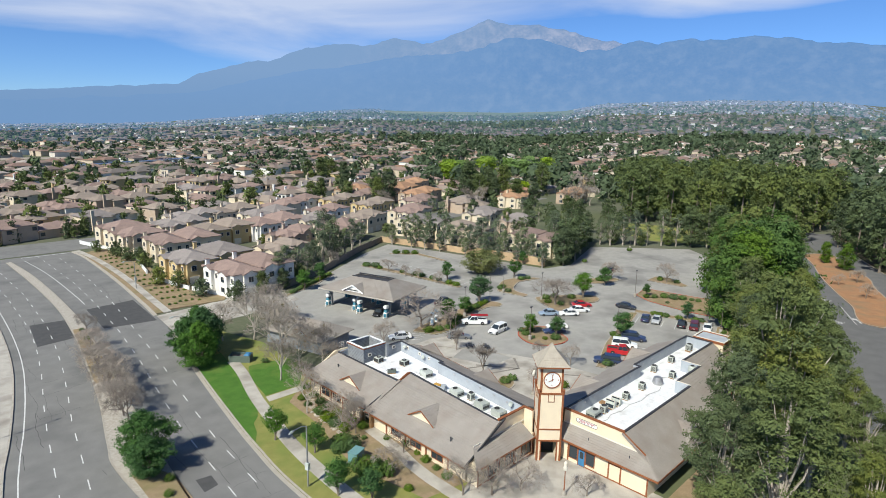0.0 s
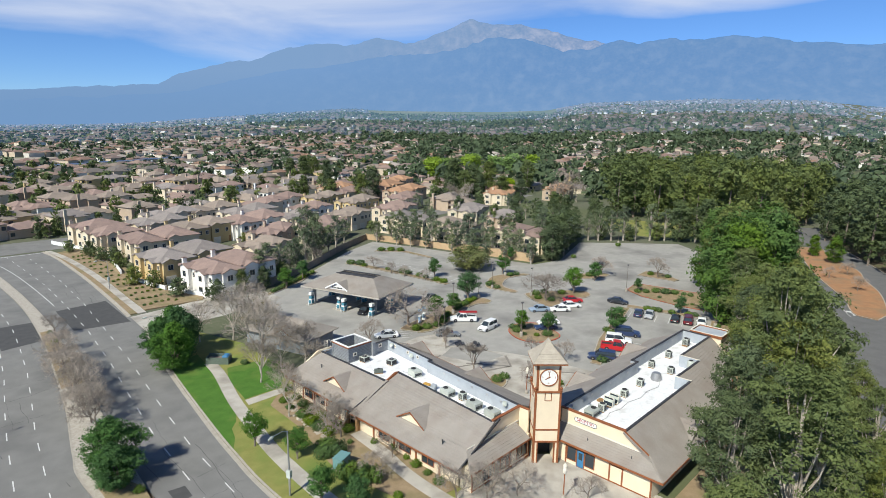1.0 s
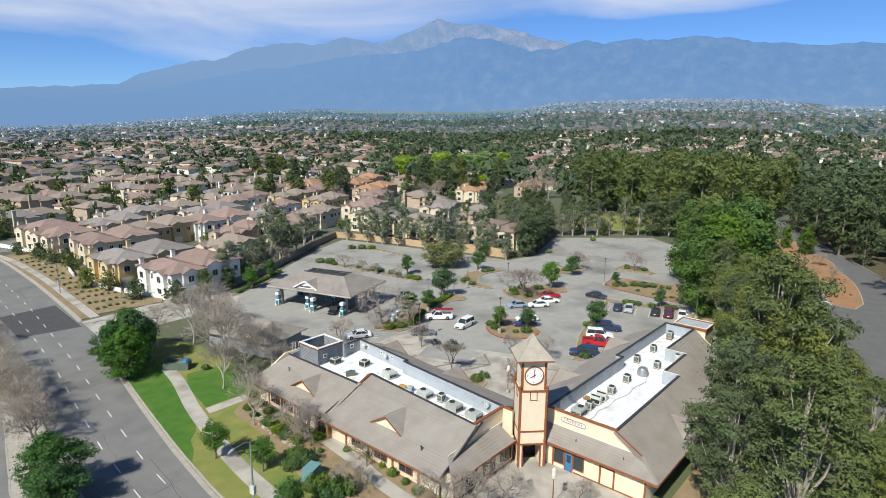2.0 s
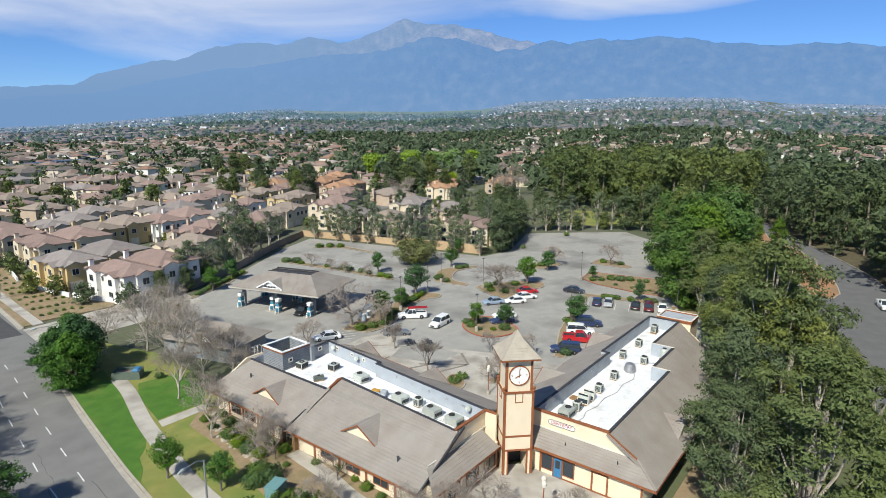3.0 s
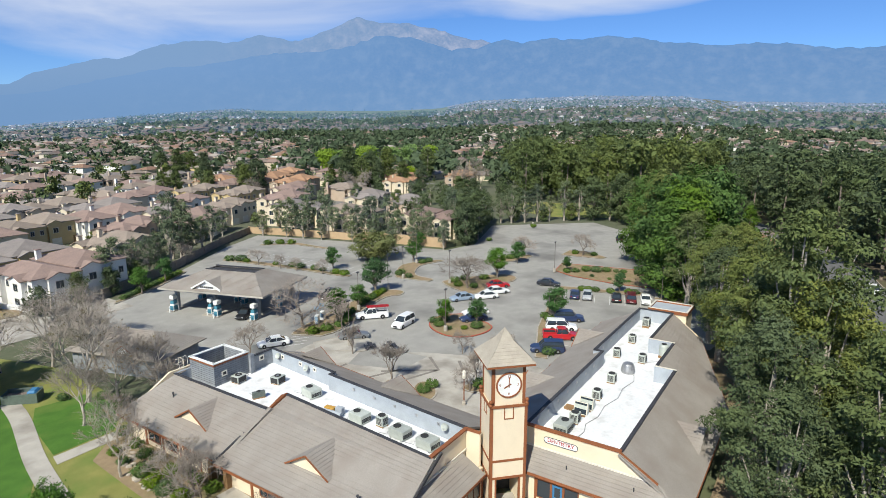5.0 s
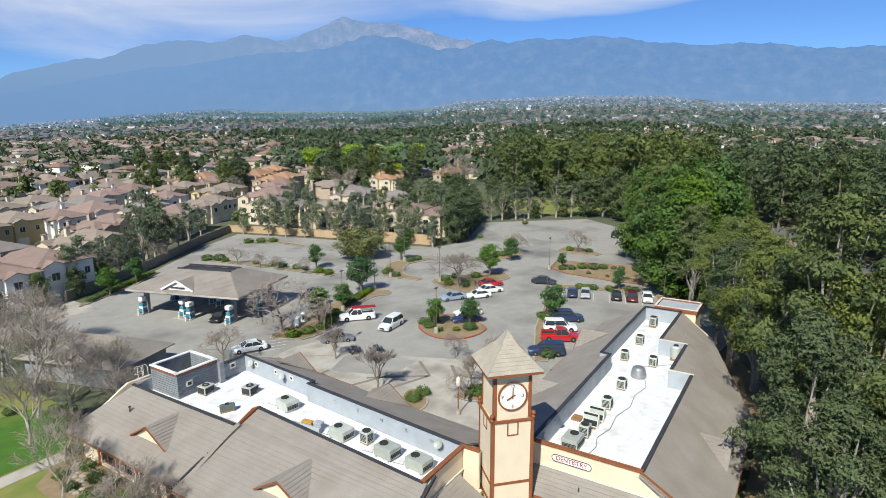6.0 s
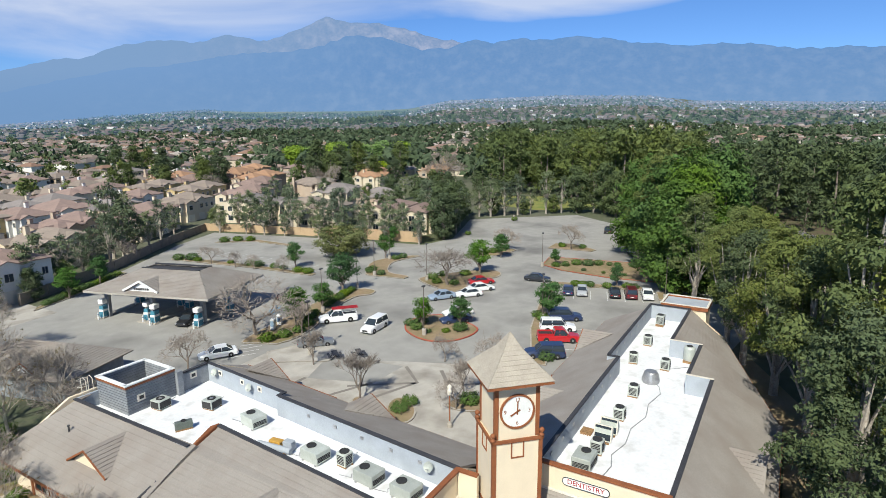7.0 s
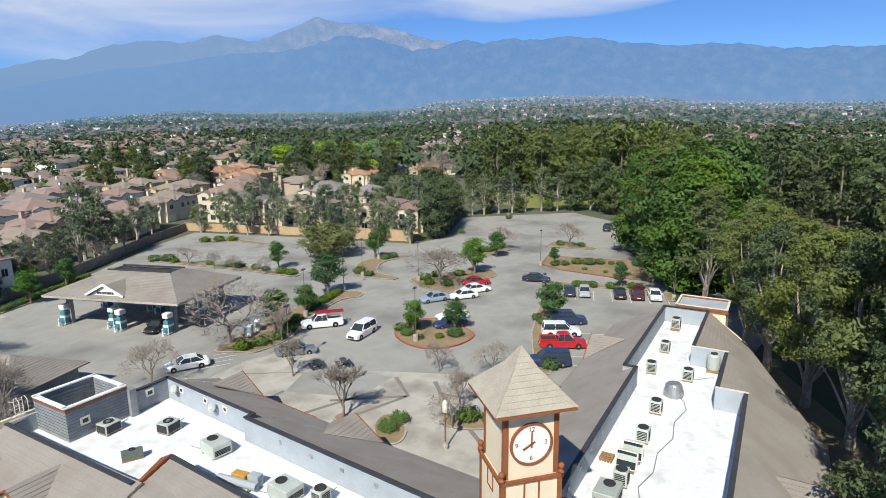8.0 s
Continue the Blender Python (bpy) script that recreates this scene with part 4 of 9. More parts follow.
    for x, y, z in ((-10.9, 6.5, 3.9), (-9.2, 33.2, 4.75)):
        bm = bmesh.new()
        tube(bm, [(x, y, z - 0.3), (x, y, z + 0.35)], [0.07, 0.07], 8)
        tube(bm, [(x, y, z + 0.35), (x, y, z + 0.45)], [0.12, 0.1], 8)
        part("vent_pipe", bm, M["fascia"], b)
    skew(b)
    # short wall from the end of the deck to the tower
    block("wall", -0.75, 1.6, 0, -0.5, 2.95, RIDGE - 0.02, CREAM, b)
    block("coping", -0.8, 1.6, RIDGE - 0.02, -0.45, 3.1, RIDGE + 0.1, TRIM, b)
    return b


def east_wing():
    b = holder("shop_building", 0, 0, 0, 0, "cream shop wing with taupe tiled roofs and white flat deck", "building", "wings of the shop building")
    Y = -1
    slab_wall("wall", [(-0.85, 0), (-13.6, 0), (-13.6, 3.35), (-9.3, RIDGE), (-0.85, RIDGE)], "x", 3.0, 0.25, CREAM, b)
    slab_wall("wall", [(3.25, 0), (22.6, 0), (22.6, EAVE), (3.25, EAVE)], "y", -13.6, 0.25, CREAM, b)
    slab_wall("wall", [(22.6, 0), (31.0, 0), (31.0, EAVE), (22.6, EAVE)], "y", -11.4, 0.25, CREAM, b)
    slab_wall("wall", [(31.0, 0), (43.0, 0), (43.0, EAVE), (31.0, EAVE)], "y", -8.6, 0.25, CREAM, b)
    slab_wall("wall", [(-13.6, 0), (-11.4, 0), (-11.4, EAVE), (-13.6, EAVE)], "x", 22.35, 0.25, CREAM, b)
    slab_wall("wall", [(-11.4, 0), (-8.6, 0), (-8.6, EAVE), (-11.4, EAVE)], "x", 30.75, 0.25, CREAM, b)
    slab_wall("wall", [(3.25, 0), (43.0, 0), (43.0, EAVE), (3.25, EAVE)], "y", 4.3, 0.25, CREAM, b)
    slab_wall("wall", [(-8.6, 0), (4.5, 0), (4.5, EAVE), (-0.9, RIDGE), (-4.4, RIDGE), (-8.6, EAVE)], "x", 42.9, 0.25, CREAM, b)
    for x0 in range(6, 42, 4):
        shop_window(b, "y", 4.55, x0, x0 + 2.6, 0.4, 2.5, 1, 2)
    for x0 in (6, 11, 16):
        shop_window(b, "y", -13.6, x0, x0 + 1.8, 0.9, 2.3, -1, 2)
    # outer slopes step in as the wing narrows
    roof_slope("roof", (2.6, -9.3, RIDGE), (22.4, -9.3, RIDGE), (22.9, -14.9, 3.0), (2.2, -14.9, 3.0), TILE, b)
    roof_slope("roof", (22.4, -7.3, RIDGE), (30.8, -7.3, RIDGE), (30.8, -12.3, 3.0), (22.4, -14.85, 3.0), TILE, b)
    roof_slope("roof", (30.8, -4.5, RIDGE), (42.9, -4.5, RIDGE), (43.4, -8.4, 3.0), (30.8, -12.25, 3.0), TILE, b)
    cross_gable(b, "y", 13.5, -14.0, -10.4, 3.5, 4.95, 2.6, TILE)
    for x, y0, y1 in ((22.4, -9.3, -7.2), (30.8, -7.3, -4.4)):
        slab_wall("deck_wall", [(y0 - 0.1, DECK - 0.2), (y1, DECK - 0.2), (y1, RIDGE + 0.05), (y0 - 0.1, RIDGE + 0.05)], "x", x - 0.24, 0.2, GREY, b)
        bar("coping", (x - 0.12, y0 - 0.2, RIDGE + 0.09), (x - 0.12, y1, RIDGE + 0.09), 0.24, 0.05, M["flash"], b)
    block("roof_deck", 3.25, -9.3, DECK - 0.2, 22.5, -1.0, DECK, M["deck"], b, "white membrane roof deck")
    block("roof_deck", 22.5, -7.3, DECK - 0.2, 30.9, -0.1, DECK - 0.004, M["deck"], b, "white membrane roof deck")
    block("roof_deck", 30.9, -4.5, DECK - 0.2, 42.9, -0.1, DECK - 0.008, M["deck"], b, "white membrane roof deck")
    block("parapet", 3.25, -1.1, 3.0, 23.4, -0.85, RIDGE, GREY, b)
    block("parapet", 23.4, -1.1, 3.0, 23.65, 0.1, RIDGE - 0.02, GREY, b)
    block("parapet", 23.65, -0.15, 3.0, 42.9, 0.1, RIDGE, GREY, b)
    block("parapet", 42.6, -4.5, 3.0, 42.88, -0.15, RIDGE - 0.1, GREY, b)
    block("parapet", 3.25, -9.4, DECK, 22.4, -9.26, RIDGE - 0.05, GREY, b)
    block("parapet", 22.6, -7.4, DECK, 30.8, -7.26, RIDGE - 0.05, GREY, b)
    block("parapet", 31.0, -4.6, DECK, 42.9, -4.46, RIDGE - 0.05, GREY, b)
    for a, c in (((3.1, -0.97), (23.5, -0.97)), ((23.5, -1.1), (23.5, 0.1)), ((23.5, -0.02), (42.9, -0.02)), ((42.75, -4.5), (42.75, 0.0)), ((3.1, -9.33), (22.5, -9.33)), ((22.5, -7.33), (30.9, -7.33)), ((30.9, -4.53), (42.9, -4.53))):
        bar("coping", (*a, RIDGE + 0.03), (*c, RIDGE + 0.03), 0.32, 0.09, M["fascia"], b)
    for x in (5, 7.4, 9.8, 12.2, 14.8, 17.4, 20, 26, 29, 32, 35, 38):
        y = -1.1 if x < 23 else -0.15
        block("parapet_vent", x, y - 0.06, 5.5, x + 0.3, y, 5.75, M["steel"], b)
    bar("coping", (3.05, -0.8, RIDGE + 0.05), (3.05, -9.4, RIDGE + 0.05), 0.36, 0.16, TRIM, b)
    bar("roof_edge", (2.85, -9.3, RIDGE + 0.02), (2.8, -12.4, 4.48), 0.16, 0.2, TRIM, b)
    bar("fascia", (2.2, -14.95, 2.88), (22.9, -14.95, 2.88), 0.06, 0.22, TRIM, b)
    bar("fascia", (22.9, -14.75, 2.88), (30.8, -12.35, 2.88), 0.06, 0.22, TRIM, b)
    bar("fascia", (30.8, -12.3, 2.88), (43.4, -8.45, 2.88), 0.06, 0.22, TRIM, b)
    # plaza-side slopes
    roof_slope("roof", (3.25, -0.82, RIDGE - 0.05), (23.5, -0.82, RIDGE - 0.05), (23.5, 5.3, 3.1), (3.25, 5.3, 3.1), TILE, b)
    roof_slope("roof", (23.5, 0.14, 5.68), (43.0, 0.14, 5.68), (43.4, 5.6, 2.96), (23.5, 5.6, 2.96), TILE, b)
    bar("fascia", (3.25, 5.33, 3.0), (23.5, 5.33, 3.0), 0.06, 0.22, TRIM, b)
    bar("fascia", (23.5, 5.63, 2.86), (43.4, 5.63, 2.86), 0.06, 0.22, TRIM, b)
    cross_gable(b, "y", 16.8, 5.4, 2.0, 3.12, 4.75, 2.7)
    cross_gable(b, "y", 33.8, 5.7, 2.2, 2.98, 4.75, 2.7)
    # pent roof over the shop front below the sign; it turns the corner on a hip
    roof_slope("pent_roof", (2.95, -0.9, 4.4), (2.95, -12.4, 4.4), (0.95, -14.95, 3.06), (0.95, 0.1, 3.06), TILE, b)
    roof_slope("pent_roof", (2.75, -12.4, 4.42), (2.75, -12.4, 4.42), (0.95, -14.95, 3.06), (2.75, -14.95, 3.02), TILE, b)
    bar("hip_cap", (2.9, -12.4, 4.5), (0.95, -14.95, 3.14), 0.2, 0.08, TILE, b)
    bar("flashing", (2.92, -0.9, 4.47), (2.92, -12.4, 4.47), 0.1, 0.14, M["flash"], b)
    bar("fascia", (0.92, 0.1, 2.94), (0.92, -14.98, 2.94), 0.06, 0.24, TRIM, b)
    bar("fascia", (0.92, -14.98, 2.9), (2.2, -14.98, 2.9), 0.06, 0.24, TRIM, b)
    # shop front below it
    block("wall", 1.5, -13.6, 0, 1.75, -0.7, 3.1, CREAM, b)
    block("wall", 1.75, -13.6, 0, 3.0, -13.35, 3.1, CREAM, b)
    shop_window(b, "x", 1.5, -4.05, -2.9, 0.75, 2.35, -1, 1)
    shop_window(b, "x", 1.5, -5.15, -4.25, 0.2, 2.35, -1, 1, True)
    shop_window(b, "x", 1.5, -6.5, -5.35, 0.75, 2.35, -1, 1)
    for y in (-2.7, -8.5, -10.1, -13.5):
        block("pilaster", 1.42, y - 0.09, 0, 1.5, y + 0.09, 2.85, TRIM, b)
    block("wall_band", 1.43, -10.0, 2.3, 1.5, -8.6, 2.44, TRIM, b)
    block("baseboard", 1.44, -13.6, 0, 1.5, -5.3, 0.3, TRIM, b)
    for y in (-5.2, -10.8):
        bm = bmesh.new()
        tube(bm, [(2.0, y, 3.7), (2.0, y, 4.1)], [0.05, 0.05], 6)
        part("vent_pipe", bm, M["fascia"], b)
    # end box behind the deck
    block("end_box", 43.1, -6.3, 0, 47.2, -1.2, 6.2, CREAM, b)
    block("end_box_deck", 43.0, -6.4, 6.2, 47.3, -1.1, 6.3, M["parapet"], b)
    for x0, y0, x1, y1 in ((42.95, -6.45, 47.35, -6.25), (42.95, -1.3, 47.35, -1.1), (42.95, -6.25, 43.15, -1.3), (47.15, -6.25, 47.35, -1.3)):
        block("end_box_band", x0, y0, 6.05, x1, y1, 6.5, TRIM, b)
        block("end_box_coping", x0 - 0.02, y0 - 0.02, 6.5, x1 + 0.02, y1 + 0.02, 6.57, M["flash"], b)
    # sign
    bm = bmesh.new()
    pts = [(-math.cos(a) * 0.27, math.sin(a) * 0.27) for a in [math.pi / 2 - math.pi * k / 8 for k in range(9)]]
    out = [(-4.0 + 1.35 - x, 5.35 + z) for x, z in [(p[0], p[1]) for p in pts]]
    ring = [(-3.0 + math.cos(a) * 0.28, 5.35 + math.sin(a) * 0.28) for a in [math.pi / 2 - math.pi * k / 8 for k in range(9)]] + [(-5.5 - math.cos(a) * 0.28, 5.35 - math.sin(a) * 0.28) for a in [math.pi / 2 - math.pi * k / 8 for k in range(9)]]
    f = [bm.verts.new((2.94, y, z)) for y, z in ring]
    g = [bm.verts.new((3.0, y, z)) for y, z in ring]
    bm.faces.new(f)
    for i in range(len(f)):
        bm.faces.new((f[i], f[i - 1], g[i - 1], g[i]))
    bmesh.ops.recalc_face_normals(bm, faces=bm.faces)
    board = part("sign_board", bm, M["white"], b, "white rounded sign board with red lettering")
    text_mesh("sign_text", "DENTISTRY", 0.47, M["red_ink"], pose(2.925, -4.25, 5.35, 90, 0, -90), board, 0.01)
    tb = bmesh.new()
    for i in range(len(ring)):
        a, c = ring[i - 1], ring[i]
        beam(tb, (2.93, *a), (2.93, *c), 0.04, 0.04)
    part("sign_border", tb, M["fascia"], board)
    return b


def clock_tower():
    t = holder("clock_tower", 0.5, 0.05, 0, -45, "square cream clock tower with rust-brown timbers and tiled cap", "clock tower")
    h, g = 1.55, 1.38
    # lower shaft with an open arch through the front
    for s in (-1, 1):
        block("shaft", s * h, -h, 0, s * 1.12, h, 2.9, CREAM, t)
        block("door_jamb", s * 1.12, -h - 0.03, 0, s * 0.98, -h + 0.2, 2.9, TRIM, t)
    # near-black back panel stands in for the shade inside the arch
    block("shaft", -1.12, h - 0.3, 0, 1.12, h, 2.9, M["grille"], t)
    block("shaft", -h, -h, 2.9, h, h, 9.4, CREAM, t)
    block("shaft", -g, -g, 9.4, g, g, 13.2, CREAM, t)
    for sx in (-1, 1):
        for sy in (-1, 1):
            block("corner_post", sx * (h - 0.2), sy * (h - 0.2), 0, sx * (h + 0.05), sy * (h + 0.05), 9.4, TRIM, t)
            block("corner_post", sx * (g - 0.2), sy * (g - 0.2), 9.55, sx * (g + 0.05), sy * (g + 0.05), 13.2, TRIM, t)
            bm = bmesh.new()
            bmesh.ops.create_uvsphere(bm, u_segments=10, v_segments=7, radius=0.17, matrix=Matrix.Translation((sx * h, sy * h, 9.92)))
            lathe(bm, [(0.17, 9.58), (0.17, 9.66), (0.09, 9.7), (0.09, 9.8)], 8, Matrix.Translation((sx * h, sy * h, 0)))
            part("finial", bm, TRIM, t, smooth=True)
    for z, w in ((9.46, 0.1), (4.55, 0.04), (2.98, 0.06)):
        for a in range(4):
            r = pose(0, 0, 0, 0, 0, 90 * a)
            bm = bmesh.new()
            box(bm, -h - w, -h - w, z - 0.1, h + w, -h + 0.02, z + 0.1, 0, r)
            part("band", bm, TRIM, t)
    for a in range(4):
        r = pose(0, 0, 0, 0, 0, 90 * a)
        for x0, z0, x1, z1 in ((-0.42, 8.3, -0.34, 9.36), (0.34, 8.3, 0.42, 9.36), (-0.34, 8.3, 0.34, 8.38)):
            bm = bmesh.new()
            box(bm, x0, -h - 0.04, z0, x1, -h + 0.01, z1, 0, r)
            part("panel_trim", bm, TRIM, t)
    # cap
    e = 2.08
    for a in range(4):
        c, s = math.cos(a * math.pi / 2), math.sin(a * math.pi / 2)
        R = lambda x, y, z: (x * c - y * s, x * s + y * c, z)
        roof_slope("cap", R(-0.62, -0.62, 14.75), R(0.62, -0.62, 14.75), R(e, -e, 13.2), R(-e, -e, 13.2), M["pale_tile"], t, 0.36, 0.04, 0.12)
        roof_slope("cap", R(0, 0, 15.75), R(0, 0, 15.75), R(0.62, -0.62, 14.75), R(-0.62, -0.62, 14.75), M["pale_tile"], t, 0.36, 0.04, 0.05)
        bar("soffit", R(-e + 0.05, -e + 0.05, 13.1), R(e - 0.05, -e + 0.05, 13.1), 0.08, 0.16, TRIM, t)
    block("soffit", -e + 0.1, -e + 0.1, 13.02, e - 0.1, e - 0.1, 13.08, TRIM, t)
    # clock
    front = pose(0, -g, 11.25, 90, 0, 0)
    clock = part("clock_face", _disc(1.0, 0.0, 0.05), M["white"], t, "white round clock face")
    clock.matrix_basis = front
    bm = bmesh.new()
    n = 40
    ring = []
    for k in range(n):
        a = k * math.tau / n
        ring.append([bm.verts.new((r * math.cos(a), r * math.sin(a), z)) for r, z in ((0.98, 0.0), (0.98, 0.1), (1.1, 0.1), (1.1, 0.0))])
    for k in range(n):
        for i in range(3):
            bm.faces.new((ring[k][i], ring[(k + 1) % n][i], ring[(k + 1) % n][i + 1], ring[k][i + 1]))
    bmesh.ops.recalc_face_normals(bm, faces=bm.faces)
    part("clock_rim", bm, TRIM, clock)
    for word, x, y in (("12", 0, 0.74), ("3", 0.76, 0), ("6", 0, -0.74), ("9", -0.76, 0)):
        text_mesh("numeral", word, 0.34, M["trim"], pose(x, y, 0.055), clock, 0.008)
    for ang, length, w in ((1.0, 0.68, 0.07), (119.0, 0.5, 0.1)):
        bm = bmesh.new()
        d = Vector((math.sin(radians(ang)), math.cos(radians(ang)), 0))
        if ang > 90:
            d = Vector((-math.sin(radians(120)), math.cos(radians(120)), 0))
        beam(bm, Vector((0, 0, 0.075)) - d * 0.2, Vector((0, 0, 0.075)) + d * length, w, 0.02)
        part("clock_hand", bm, M["trim"], clock)
    return tagged(t, "", "", "", "")


def _disc(r, z0, z1, n=40):
    bm = bmesh.new()
    prism(bm, [(r * math.cos(k * math.tau / n), r * math.sin(k * math.tau / n)) for k in range(n)], z0, z1)
    return bm


west_wing()
east_wing()
clock_tower()

# ---- roof plant ----
def aircon(kind, x, y, turn, z=DECK):
    """Roof air conditioner: 'flat' a wide packaged unit with a fan on top, 'tall' an upright condenser, 'frame' a unit on a stand."""
    names = {"cube": "squat condenser with dark coil sides and a top fan", "low": "small low dark green-grey condenser on the white roof", "flat": "low grey-green packaged air conditioner on the white roof", "tall": "small upright condenser unit on the white roof", "frame": "dark condenser on a wooden stand on the roof"}
    t = holder("air_conditioner", x, y, z, turn, names[kind], "air conditioner", "roof air conditioners")
    w, d, h = {"flat": (1.75, 1.35, 0.85), "tall": (0.85, 0.85, 0.95), "frame": (1.1, 0.9, 1.05), "cube": (1.25, 1.1, 0.72), "low": (0.45, 1.3, 0.6)}[kind]
    lift = 0.12 if kind != "frame" else 0.3
    for s in (-1, 1):
        block("skid", s * w * 0.38 - 0.06, -d / 2, 0, s * w * 0.38 + 0.06, d / 2, lift, M["wood"] if kind != "flat" else M["steel"], t)
    block("casing", -w / 2, -d / 2, lift, w / 2, d / 2, lift + h, M["ac_dark"] if kind == "low" else M["ac"], t, "", 0.03)
    if kind == "cube":
        block("coil", -w / 2 - 0.012, -d / 2 + 0.08, lift + 0.06, -w / 2, d / 2 - 0.08, lift + h - 0.08, M["grille"], t)
        block("coil", -w / 2 + 0.08, -d / 2 - 0.012, lift + 0.06, w / 2 - 0.08, -d / 2, lift + h - 0.08, M["grille"], t)
    fx = w * 0.22 if kind == "flat" else 0
    bm = bmesh.new()
    f = 0.2 if kind == "low" else 0.36
    lathe(bm, [(f, lift + h - 0.02), (f, lift + h + 0.07), (f * 0.86, lift + h + 0.07), (f * 0.83, lift + h + 0.02)], 14, Matrix.Translation((fx, 0, 0)))
    part("fan_ring", bm, M["grille"], t)
    if kind == "cube":
        bm = bmesh.new()
        lathe(bm, [(0.16, lift + h + 0.02), (0.16, lift + h + 0.06), (0.1, lift + h + 0.08)], 10)
        part("fan_hub", bm, M["steel"], t)
    for k in range(6 if kind not in ("cube", "low") else 0):
        if kind == "flat" and k > 3:
            continue
        zz = lift + 0.14 + k * (h - 0.25) / 6
        block("louvre", -w / 2 - 0.015, -d / 2 + 0.1, zz, -w / 2, d / 2 - 0.1, zz + 0.07, M["grille"], t)
        block("louvre", -w / 2 + 0.12, -d / 2 - 0.015, zz, w / 2 - 0.12, -d / 2, zz + 0.07, M["grille"], t)
    bm = bmesh.new()
    tube(bm, [(w / 2, d * 0.3, lift + 0.2), (w / 2 + 0.35, d * 0.3, lift + 0.2), (w / 2 + 0.4, d * 0.32, 0.02), (w / 2 + 1.3, d * 0.5, 0.03)], [0.03] * 4, 6)
    part("pipe", bm, M["steel"], t)
    return t


for kind, x, y, turn in (("cube", -2.8, 31.0, 5), ("cube", -0.6, 27.2, 8), ("low", -4.2, 26.0, 62), ("flat", -0.9, 21.7, 80), ("flat", -2.2, 13.9, 84), ("tall", -1.7, 11.6, -5), ("flat", -2.4, 8.9, 84), ("flat", -2.5, 5.8, 84),
                         ("flat", 6.7, -3.0, 0), ("tall", 8.8, -3.3, 0), ("tall", 14.7, -3.4, 0), ("tall", 19.5, -3.4, 0), ("tall", 27.1, -1.6, 10), ("tall", 26.9, -4.7, 0), ("tall", 32.9, -1.8, 0), ("frame", 40.1, -1.7, 0)):
    aircon(kind, x, y, turn)


def solar_box(x, y, turn):
    """An upright unit with a leaning dark panel on its front, in a pale frame."""
    t = holder("roof_panel_unit", x, y, DECK, turn, "upright white unit with a dark blue panel on the roof", "roof panel", "dark-faced roof panels")
    bm = bmesh.new()
    box(bm, -0.3, -0.6, 0.1, 0.5, 0.6, 1.05)
    part("casing", bm, M["ac"], t)
    lean = pose(-0.36, 0, 0.12, 0, 14, 0)
    for name, x0, y0, z0, x1, y1, z1, mat in (("panel_frame", -0.05, -0.68, 0.0, 0.02, 0.68, 1.2, "flash"), ("panel", -0.075, -0.6, 0.08, -0.05, 0.6, 1.12, "glass")):
        bm = bmesh.new()
        box(bm, x0, y0, z0, x1, y1, z1)
        bmesh.ops.transform(bm, matrix=lean, verts=bm.verts)
        part(name, bm, M[mat], t)
    for s in (-0.5, 0.4):
        block("foot", s - 0.08, -0.55, 0, s + 0.08, 0.55, 0.1, M["wood"], t)


solar_box(10.8, -3.2, 0)
solar_box(12.1, -3.3, 0)


def roof_vent():
    t = holder("roof_vent", 23.2, -4.1, DECK, 0, "large flared metal roof vent", "roof vent")
    bm = bmesh.new()
    lathe(bm, [(0.7, 0), (0.7, 0.15), (0.8, 0.2), (0.78, 0.45), (0.62, 1.0), (0.58, 1.05)], 18)
    part("hood", bm, M["steel"], t, smooth=False)
    bm = bmesh.new()
    lathe(bm, [(0.5, 1.05), (0.5, 1.12), (0.1, 1.2)], 14)
    part("cap", bm, M["steel"], t)


roof_vent()


def pallet_stack():
    t = holder("timber_pile", 11.3, -1.8, DECK, 0, "small pile of old timber on the roof", "timber pile")
    for k in range(5):
        block("plank", -0.5, -0.4 + k * 0.17, 0, 0.5, -0.28 + k * 0.17, 0.1, M["wood"], t)
    for k in range(4):
        block("plank", -0.45 + k * 0.24, -0.4, 0.1, -0.3 + k * 0.24, 0.45, 0.2, M["wood"], t)


pallet_stack()


def dish(x, y, z, turn):
    t = holder("satellite_dish", x, y, z, turn, "small grey satellite dish on the parapet wall", "satellite dish", "roof dishes")
    bm = bmesh.new()
    tube(bm, [(0, 0, 0.0), (-0.25, 0, 0.0), (-0.3, 0, 0.3)], [0.03] * 3, 6)
    part("bracket", bm, M["steel"], t)
    bm = bmesh.new()
    lathe(bm, [(0.05, -0.1), (0.2, -0.07), (0.36, 0.02), (0.36, 0.04), (0.2, -0.04), (0.05, -0.07)], 16, pose(-0.35, 0, 0.4, 0, -65, 0))
    part("reflector", bm, M["ac"], t)
    bm = bmesh.new()
    tube(bm, [(-0.35, 0, 0.2), (-0.75, 0, 0.45)], [0.02, 0.02], 5)
    part("feed_arm", bm, M["steel"], t)


for x, y, z in ((2.73, 30.6, 5.4), (2.2, 25.4, 5.3), (-0.42, 5.2, 5.4)):
    dish(x, y, z, 0)


